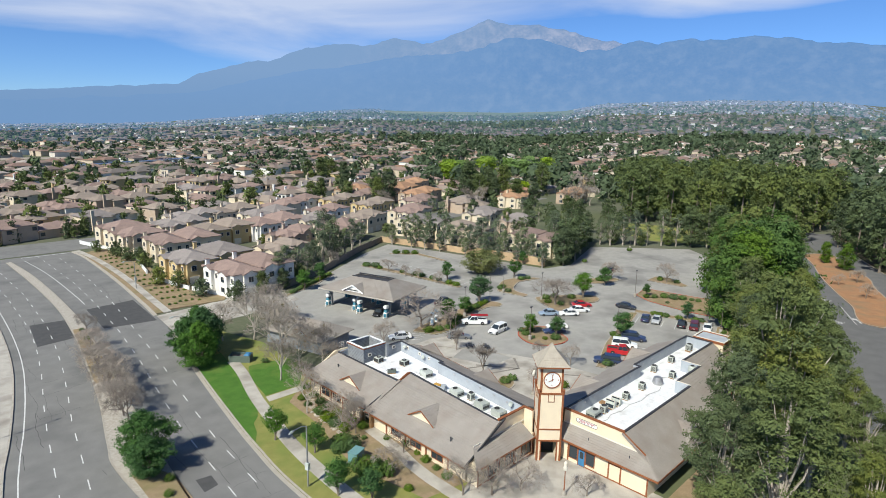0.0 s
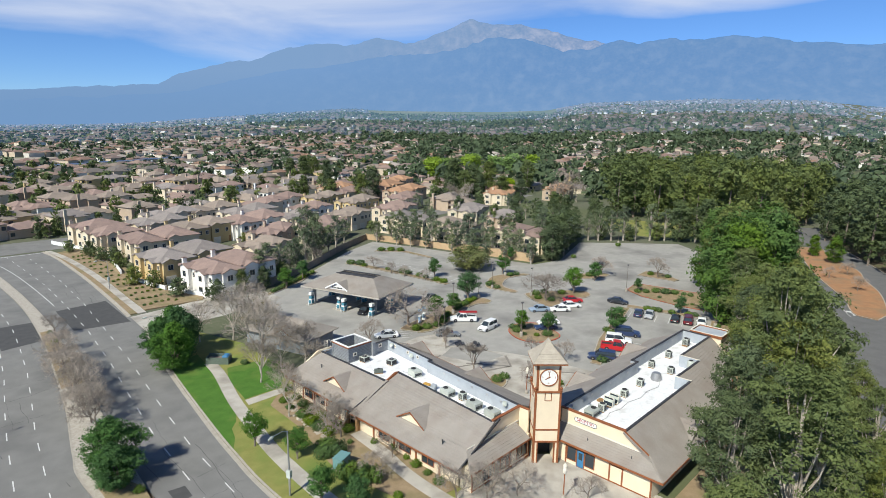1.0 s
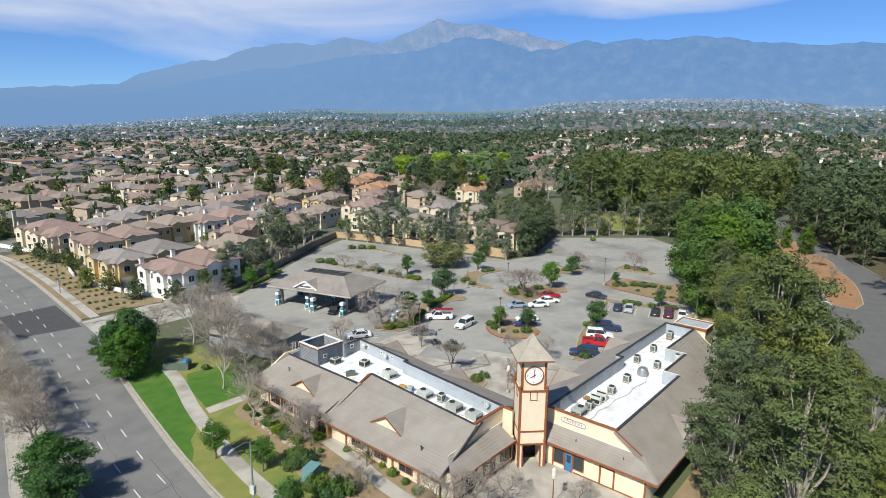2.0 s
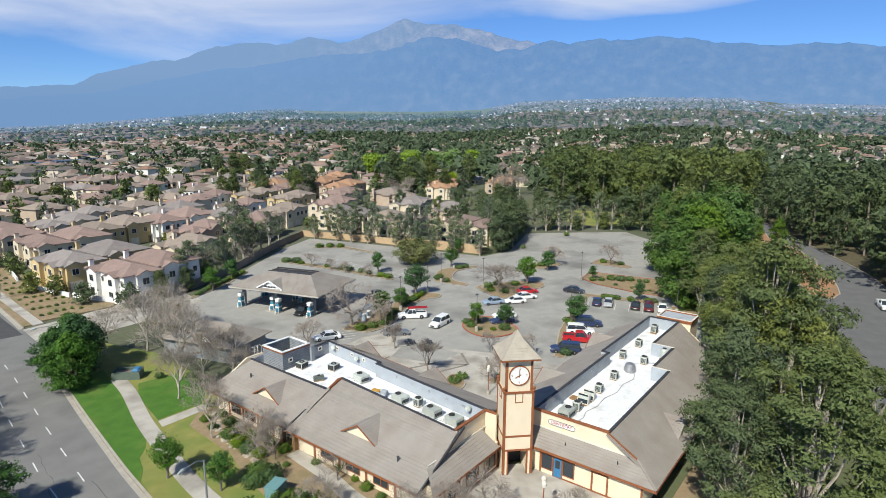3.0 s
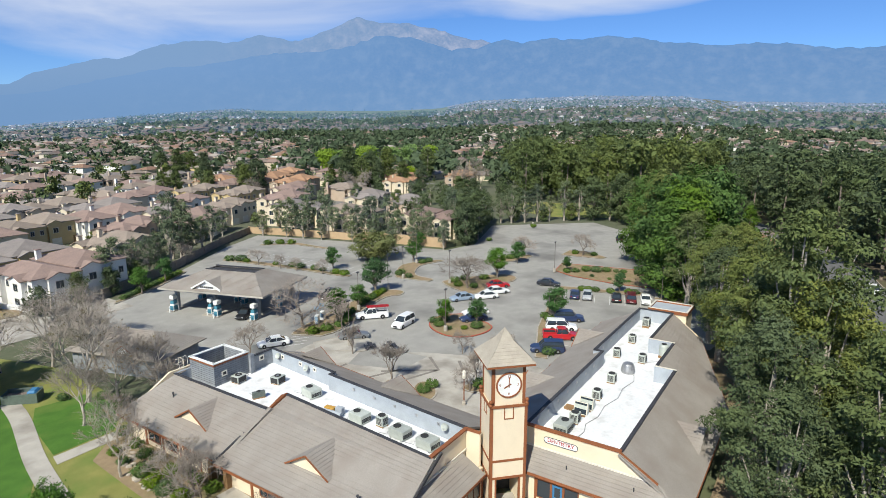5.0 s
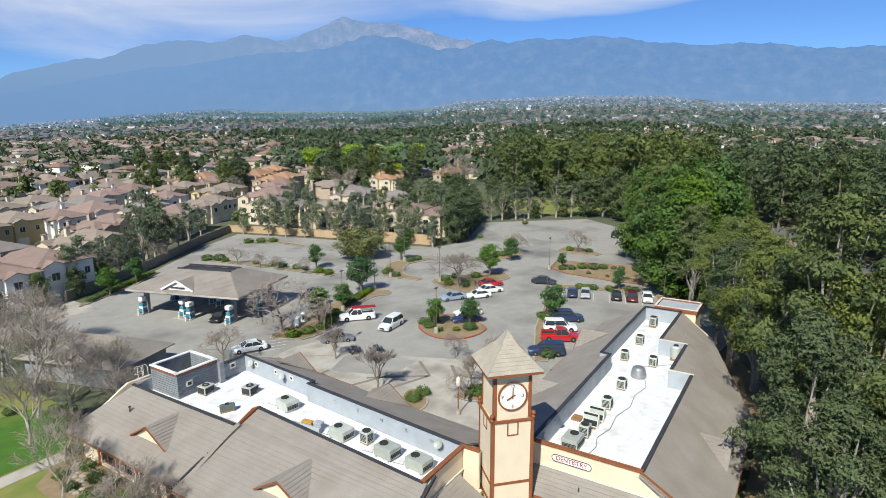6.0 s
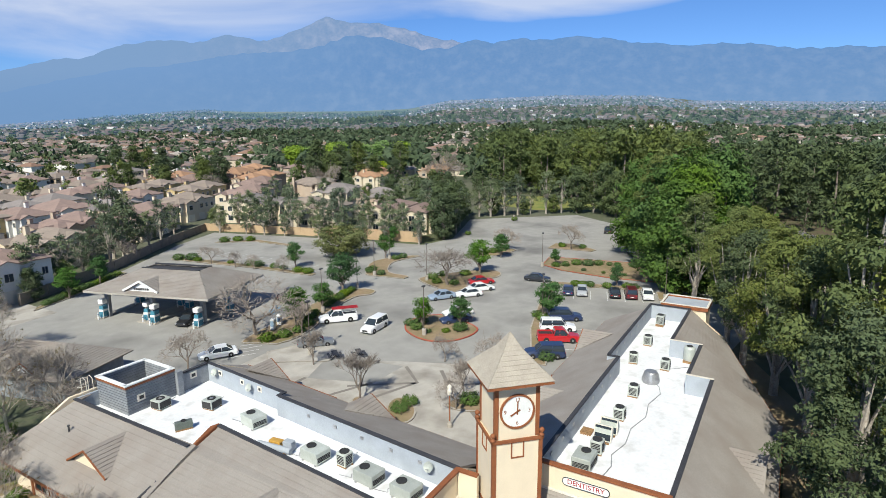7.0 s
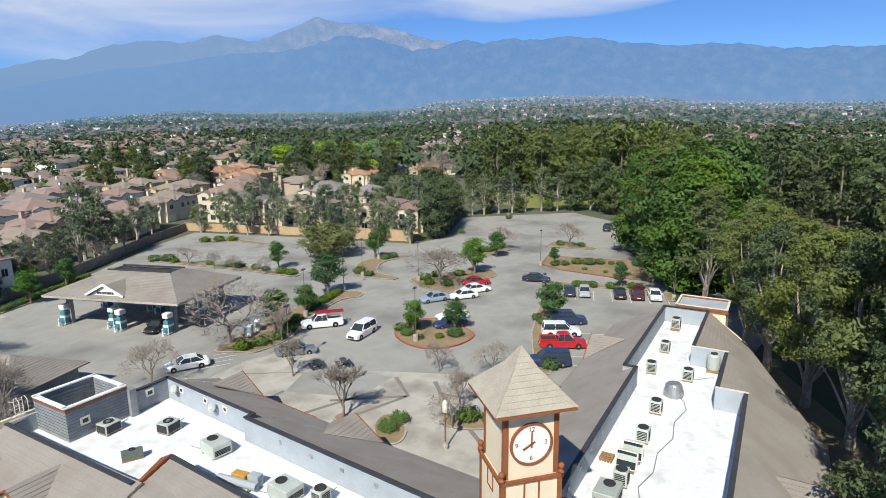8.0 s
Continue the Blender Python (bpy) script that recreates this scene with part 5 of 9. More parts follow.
def duct():
    t = holder("roof_duct", -2.9, 17.3, DECK, 97, "blue-grey exhaust duct with a yellow motor on the roof", "duct")
    bm = bmesh.new()
    tube(bm, [(-1.5, 0, 0.32), (1.5, 0, 0.32)], [0.24, 0.24], 12)
    part("pipe", bm, M["parapet"], t)
    block("motor", -0.2, -0.95, 0, 0.9, -0.4, 0.5, material("yellow_paint", (0.55, 0.32, 0.06), (0.4, 0.22, 0.05), 0.6), t, "faded yellow motor housing", 0.04)
    block("fan_box", -1.3, -0.85, 0, -0.5, -0.3, 0.75, M["parapet"], t, "", 0.03)
    for k in (-1.0, 0.9):
        block("saddle", k - 0.06, -0.25, 0, k + 0.06, 0.25, 0.2, M["wood"], t)


duct()


def roof_ladder():
    t = holder("roof_ladder", -6.0, 36.5, 3.0, 0, "pale caged metal ladder at the roof edge", "ladder")
    for s in (-0.28, 0.28):
        bm = bmesh.new()
        tube(bm, [(s, 0, 0), (s, 0, 4.2), (s, -0.4, 4.4), (s, -0.8, 4.2), (s, -0.8, 3.2)], [0.03] * 5, 6)
        part("rail", bm, M["flash"], t)
    for k in range(13):
        bm = bmesh.new()
        tube(bm, [(-0.28, 0, 0.3 + k * 0.31), (0.28, 0, 0.3 + k * 0.31)], [0.018] * 2, 5)
        part("rung", bm, M["flash"], t)
    for k in range(3):
        bm = bmesh.new()
        z = 2.8 + k * 0.6
        tube(bm, [(-0.28, 0, z), (-0.45, 0.35, z), (0, 0.6, z), (0.45, 0.35, z), (0.28, 0, z)], [0.02] * 5, 5)
        part("hoop", bm, M["flash"], t)


roof_ladder()


def conduit():
    bm = bmesh.new()
    pts = [(x, y, DECK + 0.03) for x, y in ((4.6, -4.3), (7.5, -4.7), (9.0, -4.3), (11, -4.8), (13.5, -4.6), (16, -5.2), (18.5, -4.9), (21, -5.4), (22.5, -5.0), (24.5, -3.4), (26, -3.6), (27.6, -5.6), (28.6, -6.6))]
    tube(bm, pts, [0.035] * len(pts), 6)
    tagged(part("roof_conduit", bm, M["steel"]), "thin cable conduit laid across the white roof", "conduit")


conduit()


def roof_tank():
    t = holder("roof_tank", 30.0, -6.4, DECK, 0, "pale round tank unit beside the roof edge", "tank")
    bm = bmesh.new()
    lathe(bm, [(0.5, 0.25), (0.55, 0.4), (0.55, 1.5), (0.45, 1.65), (0.1, 1.72)], 14)
    part("drum", bm, M["ac"], t)
    bm = bmesh.new()
    lathe(bm, [(0.3, 1.66), (0.3, 1.74)], 12)
    part("fan_ring", bm, M["grille"], t)
    block("stand", -0.5, -0.5, 0, 0.5, 0.5, 0.25, M["wood"], t)


roof_tank()

# ---- petrol station ----
def canopy():
    c = holder("fuel_canopy", 20.4, 55.0, 0, 17, "low hipped fuel canopy with a tiled roof and white gable", "fuel canopy")
    W, D, e, r = 21.0, 14.6, 4.55, 6.9
    A, B, C_, D_ = (0, 0, e), (D, 0, e), (D, W, e), (0, W, e)
    R0, R1 = (D * 0.42, 5.5, r), (D * 0.42, W - 5.5, r)
    R2, R3 = (D * 0.62, 5.5, r), (D * 0.62, W - 5.5, r)
    roof_slope("roof", R1, R0, A, D_, TILE, c)
    roof_slope("roof", R2, R3, C_, B, TILE, c)
    roof_slope("roof", R0, R2, B, A, TILE, c)
    roof_slope("roof", R3, R1, D_, C_, TILE, c)
    block("roof_well", D * 0.42, 5.5, r - 0.5, D * 0.62, W - 5.5, r - 0.25, M["fascia"], c, "dark recessed flat top")
    bar("well_edge", (D * 0.42, 5.4, r + 0.05), (D * 0.42, W - 5.4, r + 0.05), 0.25, 0.2, M["fascia"], c)
    bar("well_edge", (D * 0.62, 5.4, r + 0.05), (D * 0.62, W - 5.4, r + 0.05), 0.25, 0.2, M["fascia"], c)
    for p, q in ((A, B), (B, C_), (C_, D_), (D_, A)):
        bar("fascia", (p[0], p[1], e - 0.14), (q[0], q[1], e - 0.14), 0.1, 0.28, M["concrete"], c)
    block("soffit", 0.1, 0.1, e - 0.4, D - 0.1, W - 0.1, e - 0.3, M["block_wall"], c)
    gablet(c, "x", 11.4, 0.7, 5.0, 4.85, 6.3, 2.9, M["white"])
    for s in (-1, 1):
        bar("gable_trim", (0.4, 11.4, 6.38), (0.4, 11.4 + s * 2.95, 4.85), 0.14, 0.3, M["white"], c)
    for k in range(7):
        block("sign_mark", 0.62, 10.1 + k * 0.38, 5.05, 0.68, 10.1 + k * 0.38 + 0.26, 5.35, M["fascia"], c)
    for x in (1.6, D - 2.2):
        for y in (2.6, 11.2, W - 1.9):
            block("column", x + 0.5, y - 0.3, 0, x + 1.1, y + 0.3, e - 0.3, M["block_wall"], c)
    return c


canopy()


def pump():
    p = holder("fuel_pump", 0, 0, 0, 17, "blue and white fuel pump with a raised head", "fuel pump", "fuel pumps")
    blue = material("pump_blue", (0.07, 0.24, 0.32), (0.05, 0.18, 0.25), 0.45, scale=2, fine=15)
    block("plinth", -0.7, -0.45, 0, 0.7, 0.45, 0.15, M["kerb"], p)
    block("cabinet", -0.6, -0.4, 0.15, 0.6, 0.4, 1.35, M["white"], p, "", 0.04)
    block("front_panel", -0.62, -0.34, 0.25, -0.6, 0.34, 1.05, blue, p)
    block("side_panel", -0.5, -0.415, 0.25, 0.5, -0.4, 1.05, blue, p)
    for s in (-0.36, 0.36):
        block("post", s - 0.06, -0.08, 1.15, s + 0.06, 0.08, 2.3, M["steel"], p)
    block("head", -0.6, -0.42, 2.2, 0.6, 0.42, 2.9, M["white"], p, "", 0.08)
    block("display", -0.5, -0.36, 1.35, 0.5, 0.36, 1.9, blue, p, "", 0.03)
    bm = bmesh.new()
    tube(bm, [(0.3, -0.33, 0.9), (0.35, -0.55, 0.5), (0.2, -0.5, 0.2), (0.1, -0.35, 0.8), (0.1, -0.34, 1.3)], [0.03] * 5, 6)
    part("hose", bm, M["black"], p)
    return p


def bollard():
    b = holder("bollard", 0, 0, 0, 0, "white steel bollard before a fuel pump", "bollard", "bollards")
    bm = bmesh.new()
    lathe(bm, [(0.11, 0), (0.11, 1.0), (0.08, 1.08), (0.02, 1.1)], 10)
    part("post", bm, M["white"], b)
    bm = bmesh.new()
    lathe(bm, [(0.114, 0.75), (0.114, 0.9)], 10)
    part("stripe", bm, M["blue_paint"], b)
    return b


first_pump, first_bollard = pump(), bollard()
spots = [(16.4, 74.1), (18.9, 66.9), (18.6, 64.8), (20.7, 57.8), (23.6, 76.3), (26.0, 68.9), (25.8, 66.8), (28.0, 60.0)]
for i, (x, y) in enumerate(spots):
    if i == 0:
        first_pump.matrix_basis = pose(x, y, 0, 0, 0, 17)
        first_bollard.matrix_basis = pose(x - 1.1, y - 0.3, 0)
    else:
        copy_thing(first_pump, pose(x, y, 0, 0, 0, 17))
        copy_thing(first_bollard, pose(x - 1.1, y - 0.3, 0))
slab("pump_island", [(15.2, 74.6), (15.5, 73.5), (25.2, 76.4), (24.9, 77.6)], 0, 0.12, M["kerb"], "raised concrete strip under the fuel pumps", "pump island")
slab("pump_island", [(17.4, 67.6), (18.0, 64.0), (27.6, 67.0), (26.6, 70.2)], 0, 0.12, M["kerb"], "raised concrete strip under the fuel pumps", "pump island")
slab("pump_island", [(19.5, 58.3), (19.8, 57.2), (29.5, 60.2), (29.2, 61.2)], 0, 0.12, M["kerb"], "raised concrete strip under the fuel pumps", "pump island")


def car_wash():
    """The low service building beside the station, mostly hidden by bare trees."""
    h = holder("service_building", 0, 56.5, 0, 17, "low grey service building with a tiled hip roof", "building")
    block("wall", -4.2, -7, 0, 3.6, 7, 2.8, M["block_wall"], h)
    roof_slope("roof", (-0.3, 3.4, 5.0), (-0.3, -3.4, 5.0), (-5.0, -7.8, 2.75), (-5.0, 7.8, 2.75), TILE, h)
    roof_slope("roof", (-0.3, -3.4, 5.0), (-0.3, 3.4, 5.0), (4.4, 7.8, 2.75), (4.4, -7.8, 2.75), TILE, h)
    roof_slope("roof", (-0.3, -3.4, 5.0), (-0.3, -3.4, 5.0), (4.4, -7.8, 2.75), (-5.0, -7.8, 2.75), TILE, h)
    roof_slope("roof", (-0.3, 3.4, 5.0), (-0.3, 3.4, 5.0), (-5.0, 7.8, 2.75), (4.4, 7.8, 2.75), TILE, h)
    block("door", 3.6, -2, 0, 3.65, 1.2, 2.4, M["grille"], h)
    gablet(h, "x", -2.0, -4.4, -1.0, 3.2, 4.3, 1.6, M["white"])


car_wash()


def trash_bin_shed():
    s = holder("bin_store", -14.4, 56.2, 0.1, -45, "dark green open-topped bin store with rubbish inside", "bin store")
    g = material("faded_green_paint", (0.12, 0.16, 0.13), (0.09, 0.11, 0.09), 0.7)
    block("side", -1.9, -0.9, 0, 1.9, -0.8, 1.2, g, s)
    block("side", -1.9, 0.8, 0, 1.9, 0.9, 1.35, g, s)
    block("side", -1.9, -0.8, 0, -1.8, 0.8, 1.2, g, s)
    block("side", 1.8, -0.8, 0, 1.9, 0.8, 1.2, g, s)
    block("load", -1.7, -0.7, 0, 1.0, 0.7, 0.9, M["bark"], s, "brown garden waste")
    block("tarpaulin", 0.7, -0.7, 0.5, 1.75, 0.75, 1.45, M["blue_door"], s, "crumpled blue tarpaulin", 0.2)


trash_bin_shed()

# ---- islands, kerbs and markings of the car park ----
def island(line, mat="kerb", soil="mulch", label="planted car park island with a kerb", h=0.15):
    area = sum(a[0] * b[1] - b[0] * a[1] for a, b in zip(line, line[1:] + line[:1]))
    line = line if area > 0 else line[::-1]
    slab("island_soil", line, 0.0, h - 0.03, M[soil], "sandy soil of a planted car park island", "planting bed")
    band("island_kerb", line, 0.2, 0.0, h, M[mat], label, "kerb", closed=True)


def ring(cx, cy, rx, ry, a0=0, a1=360, n=20, turn=0):
    out = []
    for k in range(n):
        a = radians(a0 + (a1 - a0) * k / (n - 1 if a1 - a0 < 360 else n))
        x, y = rx * math.cos(a), ry * math.sin(a)
        c, s = math.cos(radians(turn)), math.sin(radians(turn))
        out.append((cx + x * c - y * s, cy + x * s + y * c))
    return out


mid = smooth_line([(43.0, 29.5), (40.5, 32.2), (37.0, 32.6), (34.2, 31.2), (32.3, 28.2), (32.0, 25.4), (33.6, 23.0), (36.6, 21.9), (39.2, 22.2), (40.5, 23.6)], 4)
island(mid, "red_kerb", "mulch", "red-painted kerb round the planted island")
island(smooth_line([(20.0, 45.0), (19.2, 47.2), (23.0, 48.6), (34.0, 50.6), (44.0, 52.0), (48.0, 50.2), (48.4, 47.2), (46.0, 46.2), (43.4, 47.6), (34.5, 45.8), (29.0, 43.0), (24.0, 42.0), (21.0, 42.6)], 3), "kerb")
island(smooth_line([(18.4, 41.6), (21.5, 40.2), (24.6, 37.6), (23.6, 34.6), (20.4, 32.6), (18.6, 35.0), (16.0, 39.0)], 3), "kerb", "concrete")
island(smooth_line([(56.2, 54.8), (58.0, 57.0), (66.5, 61.5), (74.0, 58.6), (75.5, 55.5), (68.0, 57.2), (60.5, 53.0), (59.6, 47.8), (57.4, 47.4)], 3), "kerb")
island(smooth_line([(53.2, 34.8), (57.4, 43.6), (61.0, 44.6), (70.6, 38.2), (71.0, 34.0), (67.0, 32.6), (62.4, 35.6), (57.0, 33.8)], 3), "kerb")
island(smooth_line([(80.6, 44.4), (85.0, 46.6), (91.6, 43.2), (91.8, 39.6), (85.0, 40.4)], 3), "kerb")
bed = [(80.8, 29.0), (78.0, 24.0), (76.6, 14.0), (77.4, 6.0), (80.6, -0.6), (88, 2.5), (92, 9), (90.6, 18), (88.6, 30.4)]
island(bed, "red_kerb", "mulch", "red-painted kerb along the planted bed")
island([(97.4, 34.2), (98.4, 24.0), (100.6, 23.6), (105.0, 30.6), (103.6, 34.6)], "kerb")
island([(66.8, 22.0), (71.0, 6.6), (73.0, 7.4), (69.0, 22.8)], "kerb")
island([(66.2, 3.2), (68.0, -3.6), (72.4, -3.0), (71.0, 4.6)], "kerb")
island([(66.0, 22.8), (50.4, 18.2), (43.4, 16.2), (31.5, 11.2), (32.0, 9.4), (36.0, 10.6), (46.6, 14.2), (49.6, 12.2), (52.0, 13.0), (51.0, 16.4), (66.6, 21.0)], "kerb", "mulch")
island([(46.2, 101.0), (47.0, 102.0), (49.6, 98.0), (51.6, 82.0), (52.4, 64.6), (50.8, 64.4), (49.6, 80.0), (47.4, 95.0)], "kerb")
island([(63.8, 109.0), (65.4, 109.4), (72.0, 103.0), (71.6, 89.6), (70.2, 89.6), (69.8, 101.6)], "kerb")
island([(12.6, 86.8), (13.4, 88.4), (24.0, 93.4), (34.0, 99.4), (34.6, 98.2), (24.0, 91.4)], "kerb")
island(ring(14.1, 17.9, 2.8, 1.5, turn=40), "kerb", "mulch", "pale kerb of a plaza planter")
island(ring(13.7, 22.9, 0.9, 0.9, n=12), "kerb", "mulch", "round kerb of a tree pit")
island(ring(18.9, 12.0, 3.0, 1.6, turn=-60), "kerb", "mulch", "pale kerb of a plaza planter")

slab("paving_panel", [(15.2, 31.6), (21.4, 33.9), (23.4, 24.0), (17.8, 24.2)], 0.05, 0.056, M["lot"], "square of grey asphalt set into the plaza", "paving")
for line in ([(23.3, 23.8), (20.4, 20.3), (11.0, 23.8)], [(20.4, 20.3), (16.0, 26.4)], [(24.4, 19.6), (22.2, 17.6), (22.3, 15.2), (26.6, 9.2)], [(9, 32), (15.2, 31.6)], [(9, 28), (17.8, 24.2)], [(22.2, 17.6), (14, 8)]):
    band("paving_band", line, 0.45, 0.05, 0.058, M["dark_concrete"], "darker paving band across the plaza", "paving")
for k in range(8):
    y = 18.2 - k * 2.62
    x = 60.9 + k * 0.82
    band("stall_line", [(x - 1.2, y), (x + 4.0, y + 1.6)], 0.1, 0.0, 0.006, M["line"], "faded white parking line", "road marking")
for k in range(12):
    band("stall_line", [(53.5, 66 + k * 2.7), (58.5, 66.8 + k * 2.7)], 0.1, 0.0, 0.006, M["line"], "faded white parking line", "road marking")
for k in range(5):
    band("stall_line", [(45.5 - k * 2.5, 12.6 - k * 1.0), (47.2 - k * 2.5, 7.6 - k * 1.0)], 0.1, 0.0, 0.006, M["line"], "faded white parking line", "road marking")
for k in range(4):
    band("stall_line", [(15.0 + k * 1.1, 44.2 + k * 0.7), (17.6 + k * 1.1, 42.6 + k * 0.7)], 0.1, 0.0, 0.006, M["line"], "white hatched parking line", "road marking")
slab("blue_bay", [(52.0, 3.0), (56.0, 4.0), (57.4, -0.6), (53.2, -1.4)], 0.0, 0.007, M["blue_paint"], "faded blue painted parking bay", "road marking")

# ---- walls round the car park ----
block_wall = material("tan_block_wall", (0.50, 0.36, 0.22), (0.40, 0.28, 0.17), 0.9, scale=0.8, fine=12, coords="World")
grey_wall = material("grey_brown_block_wall", (0.26, 0.22, 0.18), (0.18, 0.155, 0.125), 0.9, scale=0.8, fine=12, coords="World")
def garden_wall(a, b, h, mat, label):
    d = Vector((b[0] - a[0], b[1] - a[1]))
    t = holder("boundary_wall", a[0], a[1], 0, math.degrees(math.atan2(d.y, d.x)), label, "wall", "boundary walls")
    L = d.length
    block("wall", 0, -0.1, 0, L, 0.1, h, mat, t)
    block("coping", -0.03, -0.15, h, L + 0.03, 0.15, h + 0.08, mat, t)
    n = max(1, round(L / 6))
    for k in range(n + 1):
        block("pier", L * k / n - 0.2, -0.2, 0, L * k / n + 0.2, 0.2, h + 0.15, mat, t)


garden_wall((13, 92), (35, 103), 1.9, grey_wall, "grey-brown block wall along the car park")
garden_wall((35, 103), (58, 118), 1.9, grey_wall, "grey-brown block wall along the car park")
garden_wall((58, 118), (75, 127), 1.9, grey_wall, "grey-brown block wall along the car park")
garden_wall((75, 127), (81.5, 103), 2.0, block_wall, "tan block wall at the back of the car park")
garden_wall((81.5, 103), (84.5, 88), 2.0, block_wall, "tan block wall at the back of the car park")
garden_wall((84.5, 88), (89, 64), 2.6, block_wall, "tall tan block wall at the back of the car park")
garden_wall((-2.4, 107), (1.6, 95), 1.1, M["white"], "low white garden wall before the houses")
garden_wall((-5.6, 123), (-3.0, 108), 1.1, M["white"], "low white garden wall before the houses")
garden_wall((-1.0, 156), (-5.2, 132), 1.1, M["white"], "low white garden wall before the houses")
garden_wall((-7.6, 190), (-1.4, 165), 1.1, M["white"], "low white garden wall before the houses")


# ---- lamps and street furniture ----
def street_lamp(x, y, turn, h=8.0):
    t = holder("street_lamp", x, y, 0.1, turn, "grey curved-arm street lamp on the verge", "street lamp", "street lamps")
    bm = bmesh.new()
    tube(bm, [(0, 0, 0), (0, 0, h * 0.5), (0, 0, h)], [0.12, 0.1, 0.07], 8)
    part("pole", bm, M["steel"], t)
    bm = bmesh.new()
    tube(bm, [(0, 0, h - 0.1), (-0.8, 0, h + 0.35), (-2.3, 0, h + 0.5)], [0.05, 0.045, 0.04], 6)
    part("arm", bm, M["steel"], t)
    bm = bmesh.new()
    tube(bm, [(-2.2, 0, h + 0.5), (-2.5, 0, h + 0.5), (-3.0, 0, h + 0.46)], [0.08, 0.17, 0.1], 8)
    part("head", bm, M["ac"], t)
    block("box", -0.2, -0.25, 2.2, 0.2, 0.25, 3.1, M["ac"], t)


street_lamp(-26.0, 15.3, 20, 7.8)
street_lamp(-19.8, 66.5, 10, 7.0)
street_lamp(-12.4, 118, 10, 7.0)
street_lamp(-53.6, 52, 190, 7.0)


def lot_lamp(x, y, h=6.8, z=0.1):
    t = holder("car_park_lamp", x, y, z, 17, "slim car park lamp on a pale concrete base", "lamp post", "car park lamps")
    bm = bmesh.new()
    lathe(bm, [(0.32, 0), (0.32, 0.85), (0.28, 0.9)], 12)
    part("base", bm, M["kerb"], t)
    bm = bmesh.new()
    tube(bm, [(0, 0, 0.85), (0, 0, h)], [0.06, 0.045], 8)
    part("pole", bm, M["lamp_post"], t)
    block("head", -0.35, -0.2, h, 0.35, 0.2, h + 0.16, M["fascia"], t, "", 0.03)


for x, y in ((33.6, 27.6), (20.6, 36.2), (48.2, 51.0), (66.9, 2.4), (56.6, 53.6), (58.6, 43.0), (79.2, 28.4), (47.6, 16.0), (34.4, 46.6), (69.8, 59.6), (136, 60)):
    lot_lamp(x, y)


def plaza_lamp(x, y, z=0.05):
    t = holder("plaza_lamp", x, y, z, 30, "ornamental twin lamp post on the paving", "lamp post", "plaza lamps")
    bm = bmesh.new()
    lathe(bm, [(0.26, 0), (0.26, 0.3), (0.16, 0.4), (0.09, 0.6)], 10)
    part("base", bm, M["kerb"], t)
    bm = bmesh.new()
    tube(bm, [(0, 0, 0.5), (0, 0, 3.4)], [0.07, 0.05], 8)
    part("pole", bm, M["trim"], t)
    for s in (-1, 1):
        bm = bmesh.new()
        tube(bm, [(0, 0, 3.1), (s * 0.35, 0, 3.2), (s * 0.42, 0, 3.4)], [0.03] * 3, 6)
        part("arm", bm, M["trim"], t)
        bm = bmesh.new()
        lathe(bm, [(0.08, 3.4), (0.2, 3.5), (0.24, 3.85), (0.16, 4.0), (0.04, 4.1)], 8, Matrix.Translation((s * 0.42, 0, 0)))
        part("lantern", bm, M["flash"], t)


plaza_lamp(13.7, 12.0)
plaza_lamp(-5.2, -6.6, 0.16)


def utility_box():
    t = holder("utility_cabinet", -18.6, 15.8, 0.1, 20, "teal-grey steel utility cabinet in the garden", "utility cabinet")
    g = material("cabinet_green", (0.16, 0.30, 0.30), (0.12, 0.24, 0.24), 0.6)
    block("pad", -1.1, -0.8, 0, 1.1, 0.8, 0.12, M["kerb"], t)
    block("cabinet", -0.95, -0.65, 0.12, 0.95, 0.65, 1.45, g, t, "", 0.03)
    block("lid", -1.0, -0.7, 1.45, 1.0, 0.7, 1.52, g, t)
    for s in (-0.48, 0.48):
        block("door", -1.0 + 0.04, s - 0.3, 0.2, -0.95, s + 0.14, 1.35, g, t)


utility_box()


def bench(x, y, turn):
    t = holder("picnic_bench", x, y, 0.056, turn, "small dark grey picnic table with benches", "bench", "plaza benches")
    block("tabletop", -0.8, -0.35, 0.7, 0.8, 0.35, 0.76, M["fascia"], t)
    for s in (-1, 1):
        block("seat", -0.8, s * 0.75 - 0.13, 0.42, 0.8, s * 0.75 + 0.13, 0.47, M["fascia"], t)
        bm = bmesh.new()
        beam(bm, (s * 0.55, -0.75, 0.42), (s * 0.55, 0.75, 0.42), 0.06, 0.08)
        part("brace", bm, M["fascia"], t)
        bm = bmesh.new()
        beam(bm, (s * 0.55, -0.6, 0), (s * 0.55, 0.1, 0.7), 0.06, 0.08)
        part("leg", bm, M["fascia"], t)
        bm = bmesh.new()
        beam(bm, (s * 0.55, 0.6, 0), (s * 0.55, -0.1, 0.7), 0.06, 0.08)
        part("leg", bm, M["fascia"], t)


bench(21.2, 32.7, 50)
bench(23.1, 30.5, 50)


